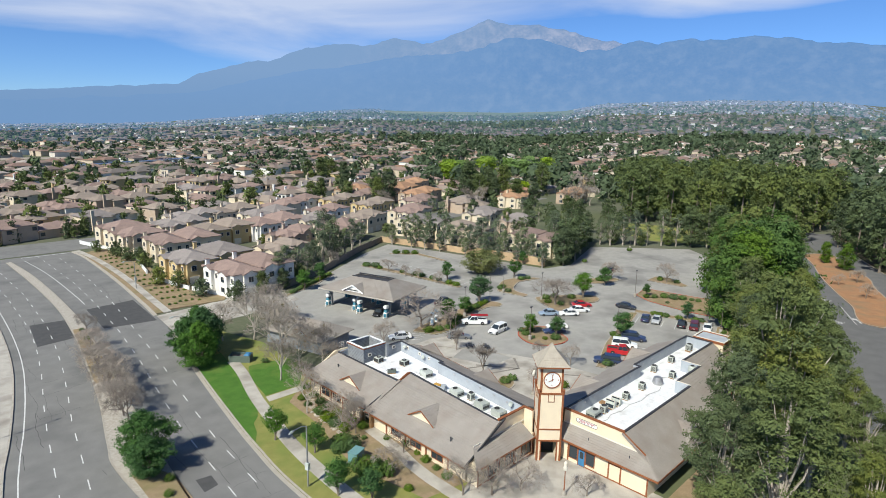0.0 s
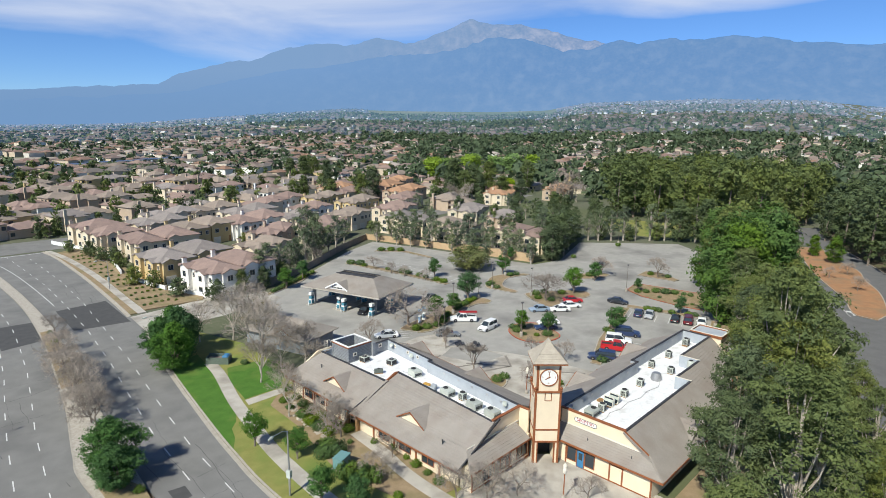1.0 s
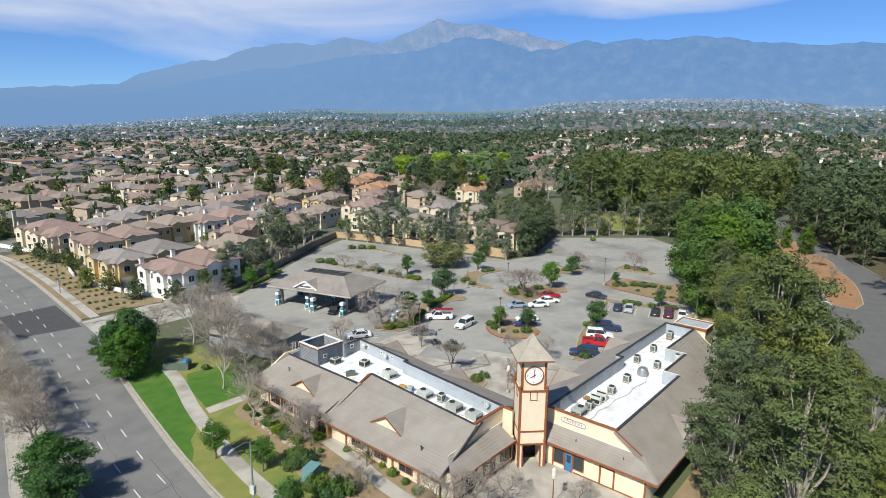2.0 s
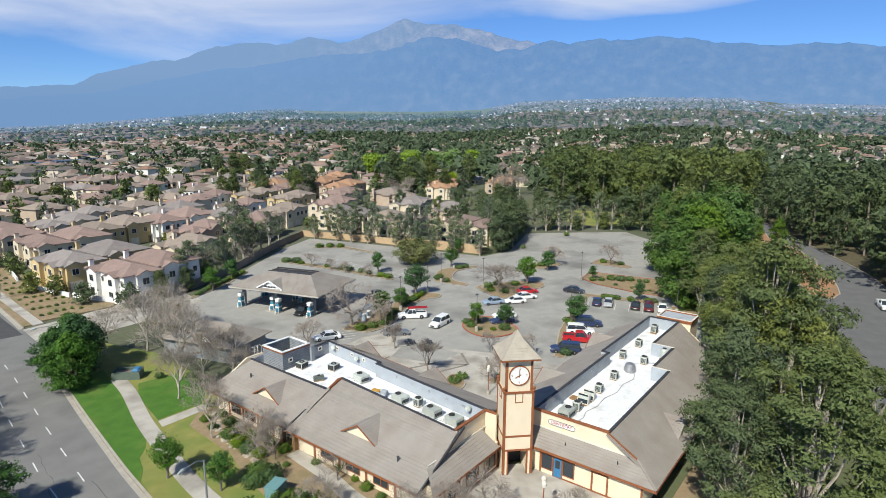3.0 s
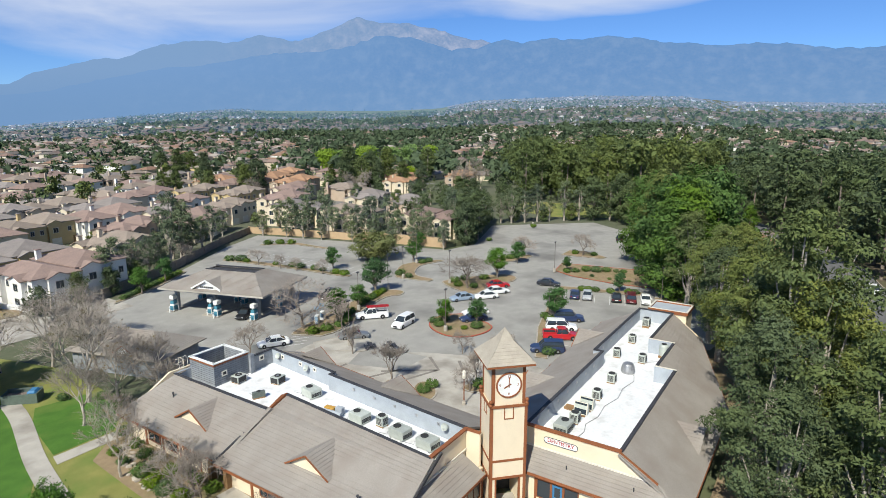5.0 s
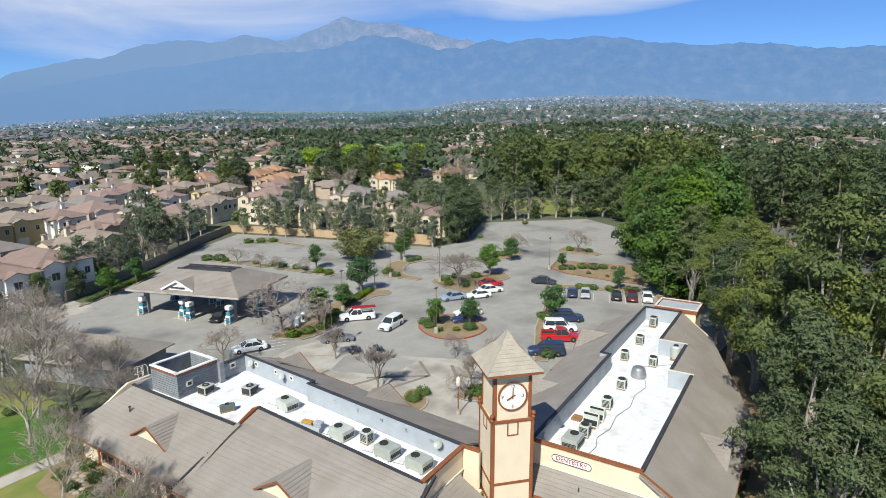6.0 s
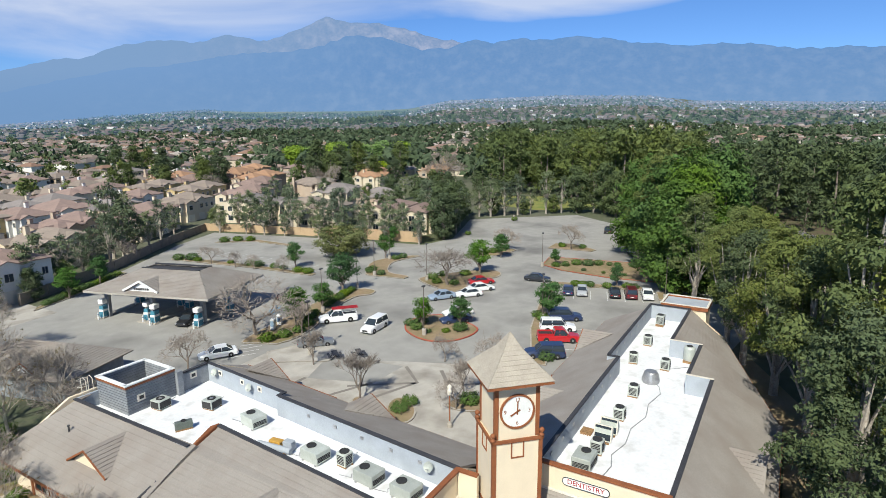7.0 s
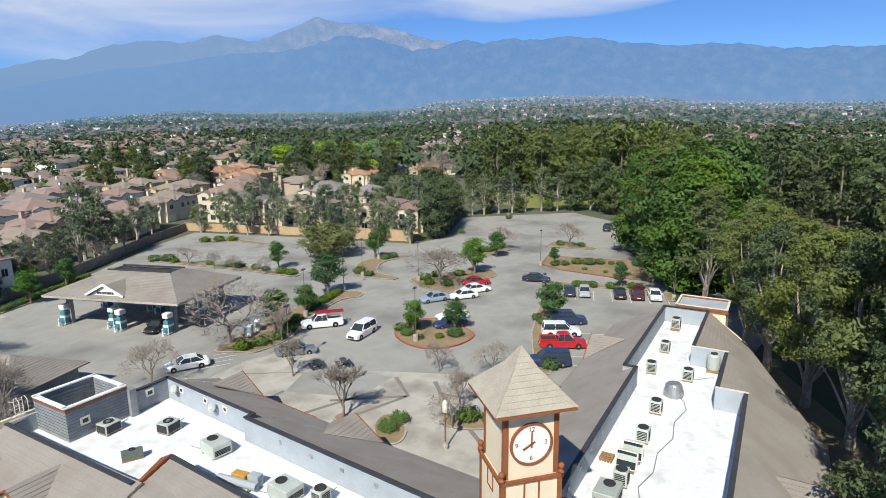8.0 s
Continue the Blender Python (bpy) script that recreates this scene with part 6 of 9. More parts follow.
def service_machine(x, y):
    t = holder("air_and_water_unit", x, y, 0.1, 30, "blue and white forecourt air machine", "air machine")
    block("cabinet", -0.4, -0.3, 0, 0.4, 0.3, 1.5, M["white"], t, "", 0.05)
    block("panel", -0.42, -0.24, 0.5, -0.4, 0.24, 1.3, M["blue_paint"], t)
    bm = bmesh.new()
    tube(bm, [(0, 0, 1.5), (0, 0, 2.6)], [0.04, 0.04], 6)
    part("post", bm, M["steel"], t)
    block("sign", -0.05, -0.4, 2.3, 0.05, 0.4, 2.9, M["blue_paint"], t)


service_machine(27.0, 48.2)
service_machine(25.0, 47.4)


# ---- cars ----
def loft(bm, rows):
    """A body from cross-sections (x, half width low, half width high, z low, z high) with softened upper edges."""
    secs = []
    for x, wl, wh, z0, z1 in rows:
        s = min(0.1, (z1 - z0) * 0.3)
        pts = [(-wl, z0), (-wl, z0 + (z1 - z0) * 0.5), (-wh, z1 - s), (-wh + s * 1.2, z1), (wh - s * 1.2, z1), (wh, z1 - s), (wl, z0 + (z1 - z0) * 0.5), (wl, z0)]
        secs.append([bm.verts.new((x, y, z)) for y, z in pts])
    for a, b in zip(secs, secs[1:]):
        for k in range(8):
            bm.faces.new((a[k], a[(k + 1) % 8], b[(k + 1) % 8], b[k]))
    bm.faces.new(secs[0][::-1])
    bm.faces.new(secs[-1])
    bmesh.ops.recalc_face_normals(bm, faces=bm.faces)


def car_paint(name, c):
    m = bpy.data.materials.new(name)
    m.use_nodes = True
    p = m.node_tree.nodes["Principled BSDF"]
    p.inputs["Base Color"].default_value = (*c, 1)
    p.inputs["Roughness"].default_value = 0.32
    p.inputs["Coat Weight"].default_value = 0.6
    p.inputs["Coat Roughness"].default_value = 0.08
    nz = m.node_tree.nodes.new("ShaderNodeTexNoise")
    nz.inputs["Scale"].default_value = 6
    mr = m.node_tree.nodes.new("ShaderNodeMapRange")
    mr.inputs["To Min"].default_value, mr.inputs["To Max"].default_value = 0.25, 0.5
    m.node_tree.links.new(nz.outputs["Fac"], mr.inputs["Value"])
    m.node_tree.links.new(mr.outputs["Result"], p.inputs["Roughness"])
    return m


PAINT = {"white": car_paint("car_white", (0.78, 0.78, 0.77)), "silver": car_paint("car_silver", (0.42, 0.43, 0.44)), "grey": car_paint("car_grey", (0.16, 0.17, 0.18)), "black": car_paint("car_black", (0.018, 0.019, 0.022)),
         "navy": car_paint("car_navy", (0.02, 0.035, 0.09)), "red": car_paint("car_red", (0.42, 0.015, 0.02)), "maroon": car_paint("car_maroon", (0.10, 0.012, 0.018)), "blue": car_paint("car_pale_blue", (0.26, 0.33, 0.42))}


def vehicle(kind, colour, x, y, turn, z=0.0, ladder=False):
    words = {"sedan": "sedan", "suv": "estate off-roader", "pickup": "pickup truck"}
    t = holder({"sedan": "car", "suv": "suv", "pickup": "pickup_truck"}[kind], x, y, z, turn, f"parked {colour} {words[kind]} on the car park asphalt", "car", "parked cars")
    paint = PAINT[colour]
    L, W, wr, belt, top = {"sedan": (2.35, 0.9, 0.32, 0.92, 1.43), "suv": (2.45, 0.96, 0.37, 1.08, 1.82), "pickup": (2.8, 0.97, 0.39, 1.08, 1.85)}[kind]
    bm = bmesh.new()
    hood = belt - 0.06
    loft(bm, [(-L, W * 0.82, W * 0.76, 0.38, belt - 0.14), (-L + 0.18, W * 0.95, W * 0.88, 0.27, belt), (-L * 0.4, W, W * 0.95, 0.24, belt), (L * 0.3, W, W * 0.95, 0.24, belt), (L * 0.72, W * 0.98, W * 0.9, 0.24, hood - 0.04), (L - 0.15, W * 0.93, W * 0.82, 0.27, hood - 0.16), (L, W * 0.8, W * 0.7, 0.36, hood - 0.28)])
    body = part("body", bm, paint, t)
    b0, b1, r0, r1 = {"sedan": (-1.75, 1.05, -1.05, 0.3), "suv": (-2.38, 1.15, -2.2, 0.45), "pickup": (-0.75, 1.35, -0.55, 0.65)}[kind]
    bm = bmesh.new()
    loft(bm, [(b0, W * 0.88, W * 0.86, belt - 0.05, belt + 0.03), (r0, W * 0.88, W * 0.74, belt - 0.05, top - 0.06), (r1, W * 0.88, W * 0.74, belt - 0.05, top - 0.06), (b1, W * 0.88, W * 0.84, belt - 0.05, belt + 0.02)])
    part("cabin_glass", bm, M["glass"], t, "dark glass of the cabin")
    bm = bmesh.new()
    loft(bm, [(r0 - 0.04, W * 0.75, W * 0.68, top - 0.08, top - 0.02), (r0 + 0.2, W * 0.77, W * 0.7, top - 0.08, top + 0.02), (r1 - 0.2, W * 0.77, W * 0.7, top - 0.08, top + 0.02), (r1 + 0.05, W * 0.75, W * 0.68, top - 0.08, top - 0.03)])
    part("roof", bm, paint, t)
    mid_x = (r0 + r1) / 2
    for s in (-1, 1):
        pillars = [(b0 + 0.03, r0 + 0.02), (mid_x, mid_x), (b1 - 0.03, r1 - 0.02)]
        for a, c in pillars:
            bm = bmesh.new()
            beam(bm, (a, s * W * 0.885, belt), (c, s * W * 0.75, top - 0.04), 0.07, 0.06)
            part("pillar", bm, paint, t)
        block("headlight", L - 0.2, s * W * 0.62 - 0.16, hood - 0.36, L - 0.03, s * W * 0.62 + 0.16, hood - 0.22, M["lamp_glass"], t)
        block("tail_light", -L - 0.005, s * W * 0.66 - 0.13, belt - 0.34, -L + 0.1, s * W * 0.66 + 0.13, belt - 0.17, M["tail"], t)
        block("mirror", b1 - 0.35, s * W * 0.98 - 0.02, belt + 0.02, b1 - 0.2, s * (W + 0.14), belt + 0.16, paint, t)
        for wx in (-L * 0.6, L * 0.62):
            bm = bmesh.new()
            lathe(bm, [(wr * 0.6, -0.1), (wr * 0.95, -0.1), (wr, -0.06), (wr, 0.06), (wr * 0.95, 0.1), (wr * 0.6, 0.1)], 16, pose(wx, s * (W - 0.08), wr, 90, 0, 0))
            wheel = part("wheel", bm, M["rubber"], t)
            bm = bmesh.new()
            lathe(bm, [(wr * 0.62, -0.07), (wr * 0.62, 0.07), (wr * 0.2, 0.11)] if s < 0 else [(wr * 0.2, -0.11), (wr * 0.62, -0.07), (wr * 0.62, 0.07)], 12, pose(wx, s * (W - 0.075), wr, 90, 0, 0))
            part("rim", bm, M["chrome"], wheel)
    block("number_plate", -L - 0.012, -0.26, 0.5, -L - 0.002, 0.26, 0.63, M["white"], t)
    block("bumper", -L - 0.04, -W * 0.8, 0.36, -L + 0.1, W * 0.8, 0.52, M["rubber"] if kind == "pickup" else paint, t, "", 0.03)
    block("grille", L - 0.06, -W * 0.45, 0.42, L + 0.01, W * 0.45, hood - 0.34, M["grille"], t)
    if kind == "pickup":
        block("load_bed", -L + 0.2, -W * 0.76, belt - 0.02, b0 - 0.1, W * 0.76, belt + 0.01, M["grille"], t)
        for s in (-1, 1):
            block("bed_side", -L + 0.1, s * W * 0.84 - 0.07, belt - 0.05, b0, s * W * 0.84 + 0.07, belt + 0.2, paint, t)
        block("tailgate", -L + 0.06, -W * 0.8, belt - 0.05, -L + 0.14, W * 0.8, belt + 0.18, paint, t)
    if ladder:
        rack = holder("ladder", x, y, z + 1.95, turn, "red and orange ladder on a truck rack", "ladder")
        red = M["red_ink"]
        for s in (-0.45, -0.1, 0.25, 0.6):
            block("rail", -2.9, s - 0.04, 0.06, 0.9, s + 0.04, 0.16, red, rack)
        for k in range(10):
            block("rung", -2.8 + k * 0.4, -0.45, 0.08, -2.75 + k * 0.4, 0.6, 0.13, red, rack)
        for px in (-2.4, -0.5):
            for s in (-0.75, 0.75):
                block("rack_post", px - 0.03, s - 0.03, -0.75, px + 0.03, s + 0.03, 0.05, M["steel"], rack)
            block("rack_bar", px - 0.03, -0.78, 0.0, px + 0.03, 0.78, 0.06, M["steel"], rack)


for row in (("sedan", "navy", 63.4, 17.5, 18), ("sedan", "silver", 64.0, 15.3, 198), ("sedan", "black", 65.6, 10.2, 18), ("suv", "maroon", 66.3, 7.7, 18), ("sedan", "white", 67.0, 5.2, 198),
            ("sedan", "black", 68.4, 25.1, -80), ("suv", "navy", 49.4, 13.2, -62), ("suv", "white", 44.4, 12.5, -62), ("pickup", "red", 40.6, 11.0, -62), ("suv", "navy", 34.5, 10.6, 118),
            ("sedan", "white", 43.6, 28.0, 144), ("sedan", "navy", 40.6, 26.6, 140), ("sedan", "blue", 49.9, 34.6, 146), ("sedan", "white", 53.3, 31.4, 142), ("sedan", "white", 57.6, 31.2, -38), ("sedan", "red", 61.6, 33.2, -42),
            ("suv", "white", 32.2, 35.0, -175), ("sedan", "grey", 23.4, 37.9, -43), ("pickup", "black", 37.6, 56.6, 10),
            ("sedan", "black", 21.0, 60.6, 205), ("sedan", "white", 14.4, 45.8, 150), ("suv", "black", 100.5, 47.2, 20), ("suv", "black", 124.5, 27.4, 8), ("sedan", "silver", 102.5, 15.0, -25), ("pickup", "navy", 75.4, 0.8, -75), ("pickup", "white", 97.2, -30.1, 195)):
    vehicle(*row)
vehicle("pickup", "white", 32.5, 41.9, 137, ladder=True)

# ---- houses ----
WALLS = {"white": material("white_stucco", (0.76, 0.74, 0.70), (0.66, 0.64, 0.60), 0.92, scale=0.5, fine=8, bump=0.1), "cream": material("pale_cream_stucco", (0.66, 0.57, 0.43), (0.57, 0.49, 0.37), 0.92, scale=0.5, fine=8, bump=0.1),
         "yellow": material("ochre_stucco", (0.58, 0.44, 0.23), (0.5, 0.38, 0.2), 0.92, scale=0.5, fine=8, bump=0.1), "tan": material("tan_stucco", (0.47, 0.37, 0.28), (0.4, 0.31, 0.235), 0.92, scale=0.5, fine=8, bump=0.1)}
ROOFS = {"pink": material("rose_brown_tile", (0.30, 0.212, 0.178), (0.215, 0.155, 0.133), 0.85, scale=0.6, fine=5, spread=0.12), "grey": material("grey_brown_tile", (0.275, 0.24, 0.22), (0.205, 0.18, 0.167), 0.85, scale=0.6, fine=5, spread=0.12),
         "tan": material("tan_tile", (0.295, 0.24, 0.195), (0.225, 0.182, 0.15), 0.85, scale=0.6, fine=5, spread=0.12), "orange": material("orange_brown_tile", (0.40, 0.235, 0.135), (0.31, 0.18, 0.11), 0.85, scale=0.6, fine=5, spread=0.12)}


def hip_roof(bm, x0, y0, x1, y1, z, up, over=0.5, thick=0.18):
    """A hipped roof over a rectangle, with a closed underside."""
    x0, y0, x1, y1 = x0 - over, y0 - over, x1 + over, y1 + over
    w, d = x1 - x0, y1 - y0
    h = min(w, d) / 2
    if w > d:
        r = [(x0 + h, (y0 + y1) / 2), (x1 - h, (y0 + y1) / 2)]
    else:
        r = [((x0 + x1) / 2, y0 + h), ((x0 + x1) / 2, y1 - h)]
    low = [bm.verts.new((x, y, z - thick)) for x, y in ((x0, y0), (x1, y0), (x1, y1), (x0, y1))]
    e = [bm.verts.new((x, y, z)) for x, y in ((x0, y0), (x1, y0), (x1, y1), (x0, y1))]
    t = [bm.verts.new((*p, z + up)) for p in r]
    if w > d:
        fs = [(e[0], e[1], t[1], t[0]), (e[1], e[2], t[1]), (e[2], e[3], t[0], t[1]), (e[3], e[0], t[0])]
    else:
        fs = [(e[0], e[1], t[0]), (e[1], e[2], t[1], t[0]), (e[2], e[3], t[1]), (e[3], e[0], t[0], t[1])]
    for f in fs:
        bm.faces.new(f)
    for i in range(4):
        bm.faces.new((low[i], low[(i + 1) % 4], e[(i + 1) % 4], e[i]))
    bm.faces.new(low[::-1])


def pane(parent, face, at, s, z, w, h, out=0.06):
    """A window on a wall: a frame with a glass pane inside it. face: '-x', '-y', '+x' or '+y'."""
    ax, sg = face[1], -1 if face[0] == "-" else 1
    def B(name, s0, s1, z0, z1, d, mat, par):
        a, b = sorted((at, at + sg * d))
        if ax == "x":
            return block(name, a, s0, z0, b, s1, z1, mat, par)
        return block(name, s0, a, z0, s1, b, z1, mat, par)
    fr = B("window", s - w / 2 - 0.1, s + w / 2 + 0.1, z - 0.1, z + h + 0.1, out, M["flash"], parent)
    B("pane", s - w / 2, s - 0.03, z, z + h, out + 0.015, M["glass"], fr)
    B("pane", s + 0.03, s + w / 2, z, z + h, out + 0.015, M["glass"], fr)


def gable_bay(parent, face, at, s, half, out, high, W, R):
    """A bay that steps out of the wall under its own small gable. face: '-x' or '-y'."""
    turn = Matrix.Identity(4) if face == "-x" else Matrix.Rotation(radians(90), 4, "Z")
    flip = 1 if face == "-x" else -1
    k = half * 0.42
    bm = bmesh.new()
    ring = [(-half, 0), (half, 0), (half, high), (0, high + k), (-half, high)]
    a = [bm.verts.new(turn @ Vector((at - out, flip * (s + p) if face == "-x" else -(s + p), z))) for p, z in ring]
    c = [bm.verts.new(turn @ Vector((at + 0.3, flip * (s + p) if face == "-x" else -(s + p), z))) for p, z in ring]
    for i in range(5):
        j = (i + 1) % 5
        bm.faces.new((a[i], a[j], c[j], c[i]))
    bm.faces.new(a[::-1])
    bmesh.ops.recalc_face_normals(bm, faces=bm.faces)
    part("wall", bm, W, parent)
    bm = bmesh.new()
    e = half + 0.35
    lo = high - 0.35 * 0.42
    run = 2.6
    for side in (-1, 1):
        P = [(at - out - 0.35, 0, high + k), (at - out - 0.35, side * e, lo), (at + 0.2, side * e, lo), (at + run, 0, high + k)]
        top = [bm.verts.new(turn @ Vector((px, (s + py) if face == "-x" else -(s + py), pz + 0.16))) for px, py, pz in P]
        low = [bm.verts.new(turn @ Vector((px, (s + py) if face == "-x" else -(s + py), pz))) for px, py, pz in P]
        bm.faces.new(top)
        bm.faces.new(low[::-1])
        for i in range(4):
            bm.faces.new((top[i], low[i], low[(i + 1) % 4], top[(i + 1) % 4]))
    bmesh.ops.recalc_face_normals(bm, faces=bm.faces)
    part("roof", bm, R, parent)


def townhouse(w, d, wall, roof, x, y, turn, tall=6.0, near=True):
    """Two storeys of stucco in two blocks of unequal height, with gabled bays, slim chimneys and white-framed windows."""
    colour = {"white": "white", "cream": "cream", "yellow": "ochre", "tan": "tan"}[wall]
    rc = {"pink": "rose-brown", "grey": "grey-brown", "tan": "tan", "orange": "orange-brown"}[roof]
    h = holder("townhouse", x, y, 0, turn, f"two-storey {colour} stucco townhouse with {rc} tiled hip roof", "house", "townhouses")
    W, R = WALLS[wall], ROOFS[roof]
    a, b = w / 2, d / 2
    # two blocks side by side along the longer side
    if w >= d:
        cut = -a + w * 0.46
        blocks = ((-a, -b, cut, b - 1.3, tall), (cut, -b + 1.1, a, b, tall + 0.5))
    else:
        cut = -b + d * 0.46
        blocks = ((-a, -b, a - 1.3, cut, tall), (-a + 1.1, cut, a, b, tall + 0.5))
    for x0, y0, x1, y1, t in blocks:
        block("wall", x0, y0, 0, x1, y1, t, W, h)
        bm = bmesh.new()
        hip_roof(bm, x0, y0, x1, y1, t, min(x1 - x0, y1 - y0) * 0.19, 0.4)
        part("roof", bm, R, h)
    for x0, y0, x1, y1, t in blocks:
        L = y1 - y0
        n = 2 if L > 9 else 1
        for k in range(n):
            s = y0 + L * (k + 0.5) / n
            if x0 > -a + 2:
                continue
            gable_bay(h, "-x", x0, s, 1.9, 0.9, t - 0.35 + 0.3 * k, W, R)
            pane(h, "-x", x0 - 0.9, s, 3.7, 1.4, 1.3)
            pane(h, "-x", x0 - 0.9, s, 0.8, 1.6, 1.5)
            if near and L / n > 5.2:
                pane(h, "-x", x0, s - 2.9, 3.8, 0.8, 1.1)
        L = x1 - x0
        n = 2 if L > 8.5 else 1
        for k in range(n):
            s = x0 + L * (k + 0.5) / n
            if y0 > -b + 2:
                continue
            if k == 0:
                gable_bay(h, "-y", y0, s, 1.8, 0.8, t - 0.2, W, R)
                pane(h, "-y", y0 - 0.8, s, 3.7, 1.3, 1.3)
                block("garage_door", s - 1.3, y0 - 0.85, 0, s + 1.3, y0 - 0.8, 2.2, M["flash"], h)
            else:
                pane(h, "-y", y0, s - 1.2, 3.7, 0.9, 1.2)
                if near:
                    pane(h, "-y", y0, s + 1.2, 3.7, 0.9, 1.2)
                    block("door", s - 0.5, y0 - 0.06, 0, s + 0.5, y0, 2.1, M["wood"], h)
        cx, cy = x0 + 0.2, y1 - 2.2
        chim = block("chimney", cx - 0.55, cy - 0.4, 0, cx + 0.35, cy + 0.4, t + 1.9, W, h)
        block("cap", cx - 0.65, cy - 0.5, t + 1.9, cx + 0.45, cy + 0.5, t + 2.05, R, chim)
    return h


ROW = [(10.6, 102.2, 18, 16.5, "white", "pink", 4), (8.0, 122.0, 21, 15.5, "yellow", "grey", 4), (12.0, 150.5, 19, 17, "cream", "pink", 0), (4.5, 174.5, 15, 23, "cream", "pink", 10), (23.0, 180.5, 18, 14, "cream", "grey", 8),
       (30.5, 162.5, 20, 15, "yellow", "tan", 6), (51.0, 163.5, 24, 15, "white", "pink", 8), (29.5, 118.5, 13, 12, "cream", "tan", 10), (51.0, 199.5, 24, 13, "cream", "tan", 10), (60.0, 184.0, 22, 13, "cream", "grey", 10),
       (92.0, 212.0, 22, 13, "white", "pink", 12), (67.0, 160.0, 15, 12, "cream", "grey", 8), (62.0, 136.5, 22, 12, "cream", "pink", 25), (111.0, 205.0, 20, 12, "yellow", "tan", 12), (114.0, 182.0, 20, 13, "yellow", "tan", 12),
       (112.0, 153.0, 18, 14, "cream", "pink", 14), (96.0, 127.0, 14, 18, "cream", "grey", 14), (98.5, 105.5, 13, 17, "cream", "tan", 14), (104.0, 78.5, 15, 17, "cream", "pink", 14), (86.0, 152.0, 16, 13, "cream", "tan", 12), (44.0, 137.0, 17, 11, "tan", "pink", 20)]
for x, y, w, d, wall, roof, turn in ROW:
    townhouse(w, d, wall, roof, x, y, turn)
for x, y, w, d, wall, roof, turn in ((166, 226, 34, 15, "tan", "orange", 20), (164, 203, 28, 14, "tan", "orange", 16), (196, 160, 24, 14, "cream", "orange", 14), (210, 172, 26, 13, "tan", "orange", 14), (142, 236, 22, 14, "tan", "orange", 20), (132, 128, 18, 13, "cream", "grey", 14), (140, 178, 20, 13, "cream", "pink", 14), (128, 106, 16, 12, "tan", "grey", 14), (84, 176, 18, 12, "white", "pink", 10), (34, 196, 20, 12, "cream", "grey", 8), (74, 200, 18, 12, "cream", "pink", 10), (134, 216, 20, 12, "cream", "pink", 14), (200, 250, 24, 14, "tan", "orange", 18), (236, 150, 24, 14, "tan", "orange", 16)):
    townhouse(w, d, wall, roof, x, y, turn, near=False)


def cottage(i, wall, roof):
    """A suburban house: main block, a side wing with a garage, hip roofs, a few windows."""
    h = holder("house", 0, 0, 0, 0, f"suburban {wall} stucco house under a {'rose-brown' if roof == 'pink' else roof} tiled roof", "house", "suburban houses")
    w, d, t = ((14, 11, 5.6), (15, 10, 3.2), (12, 11, 5.6), (15, 12, 3.4))[i % 4]
    W, R = WALLS[wall], ROOFS[roof]
    block("wall", -w / 2, -d / 2, 0, w / 2, d / 2 - 1.5, t, W, h)
    block("wall", -w / 2 - 1.5, d / 2 - 6, 0, -w / 2, d / 2 - 0.5, 3.0, W, h)
    bm = bmesh.new()
    hip_roof(bm, -w / 2, -d / 2, w / 2, d / 2 - 1.5, t, d * 0.19, 0.55)
    part("roof", bm, R, h)
    bm = bmesh.new()
    hip_roof(bm, -w / 2 - 1.5, d / 2 - 6, -w / 2 + 2.5, d / 2 - 0.5, 3.0, 1.2, 0.45)
    part("roof", bm, R, h)
    # a wing across the main block, one half-storey off it
    a, b = (0.02, 0.34) if i % 2 else (-0.34, -0.02)
    u = t + (0.45 if i % 2 else -0.5)
    block("wall", w * a, -d / 2 - 1.4, 0, w * b, d / 2, u, W, h)
    bm = bmesh.new()
    hip_roof(bm, w * a, -d / 2 - 1.4, w * b, d / 2, u, w * 0.32 * 0.26, 0.5)
    part("roof", bm, R, h)
    block("window", w * (a + b) / 2 - 0.8, -d / 2 - 1.46, t - 2.3, w * (a + b) / 2 + 0.8, -d / 2 - 1.4, t - 1.0, M["glass"], h)
    block("garage_door", -w / 2 - 1.56, d / 2 - 5.2, 0, -w / 2 - 1.5, d / 2 - 1.3, 2.2, M["flash"], h)
    for s in (-0.6, -0.1):
        block("window", -w / 2 - 0.06, d * s * 0.5 - 0.8, t - 2.2, -w / 2, d * s * 0.5 + 0.8, t - 0.9, M["glass"], h)
    for s in (-0.85, 0.85):
        block("window", w * s * 0.5 - 0.7, -d / 2 - 0.06, t - 2.2, w * s * 0.5 + 0.7, -d / 2, t - 0.9, M["glass"], h)
    if i % 2 == 0:
        block("chimney", w * 0.25, d / 2 - 0.2, 0, w * 0.25 + 1.1, d / 2 + 0.5, t + 2.6, W, h)
    return h


KINDS = [("cream", "pink"), ("tan", "tan"), ("cream", "tan"), ("white", "pink"), ("cream", "grey"), ("yellow", "tan"), ("tan", "pink"), ("white", "tan")]
cottages = {}
taken = [(x, y, max(w, d) * 0.75 + 8) for x, y, w, d, *_ in ROW] + [(84, 176, 18), (34, 196, 18), (74, 200, 18), (134, 216, 20), (200, 250, 24), (236, 150, 24), (140, 178, 18), (166, 226, 28), (164, 203, 26), (196, 160, 24), (210, 172, 24), (142, 236, 22)]


def free(x, y, r):
    return all((x - a) ** 2 + (y - b) ** 2 > (r + c) ** 2 * 0.7 for a, b, c in taken) and not (50 < x < 218 and -46 < y - 532 - (x - 61.5) * 0.42 < 14)


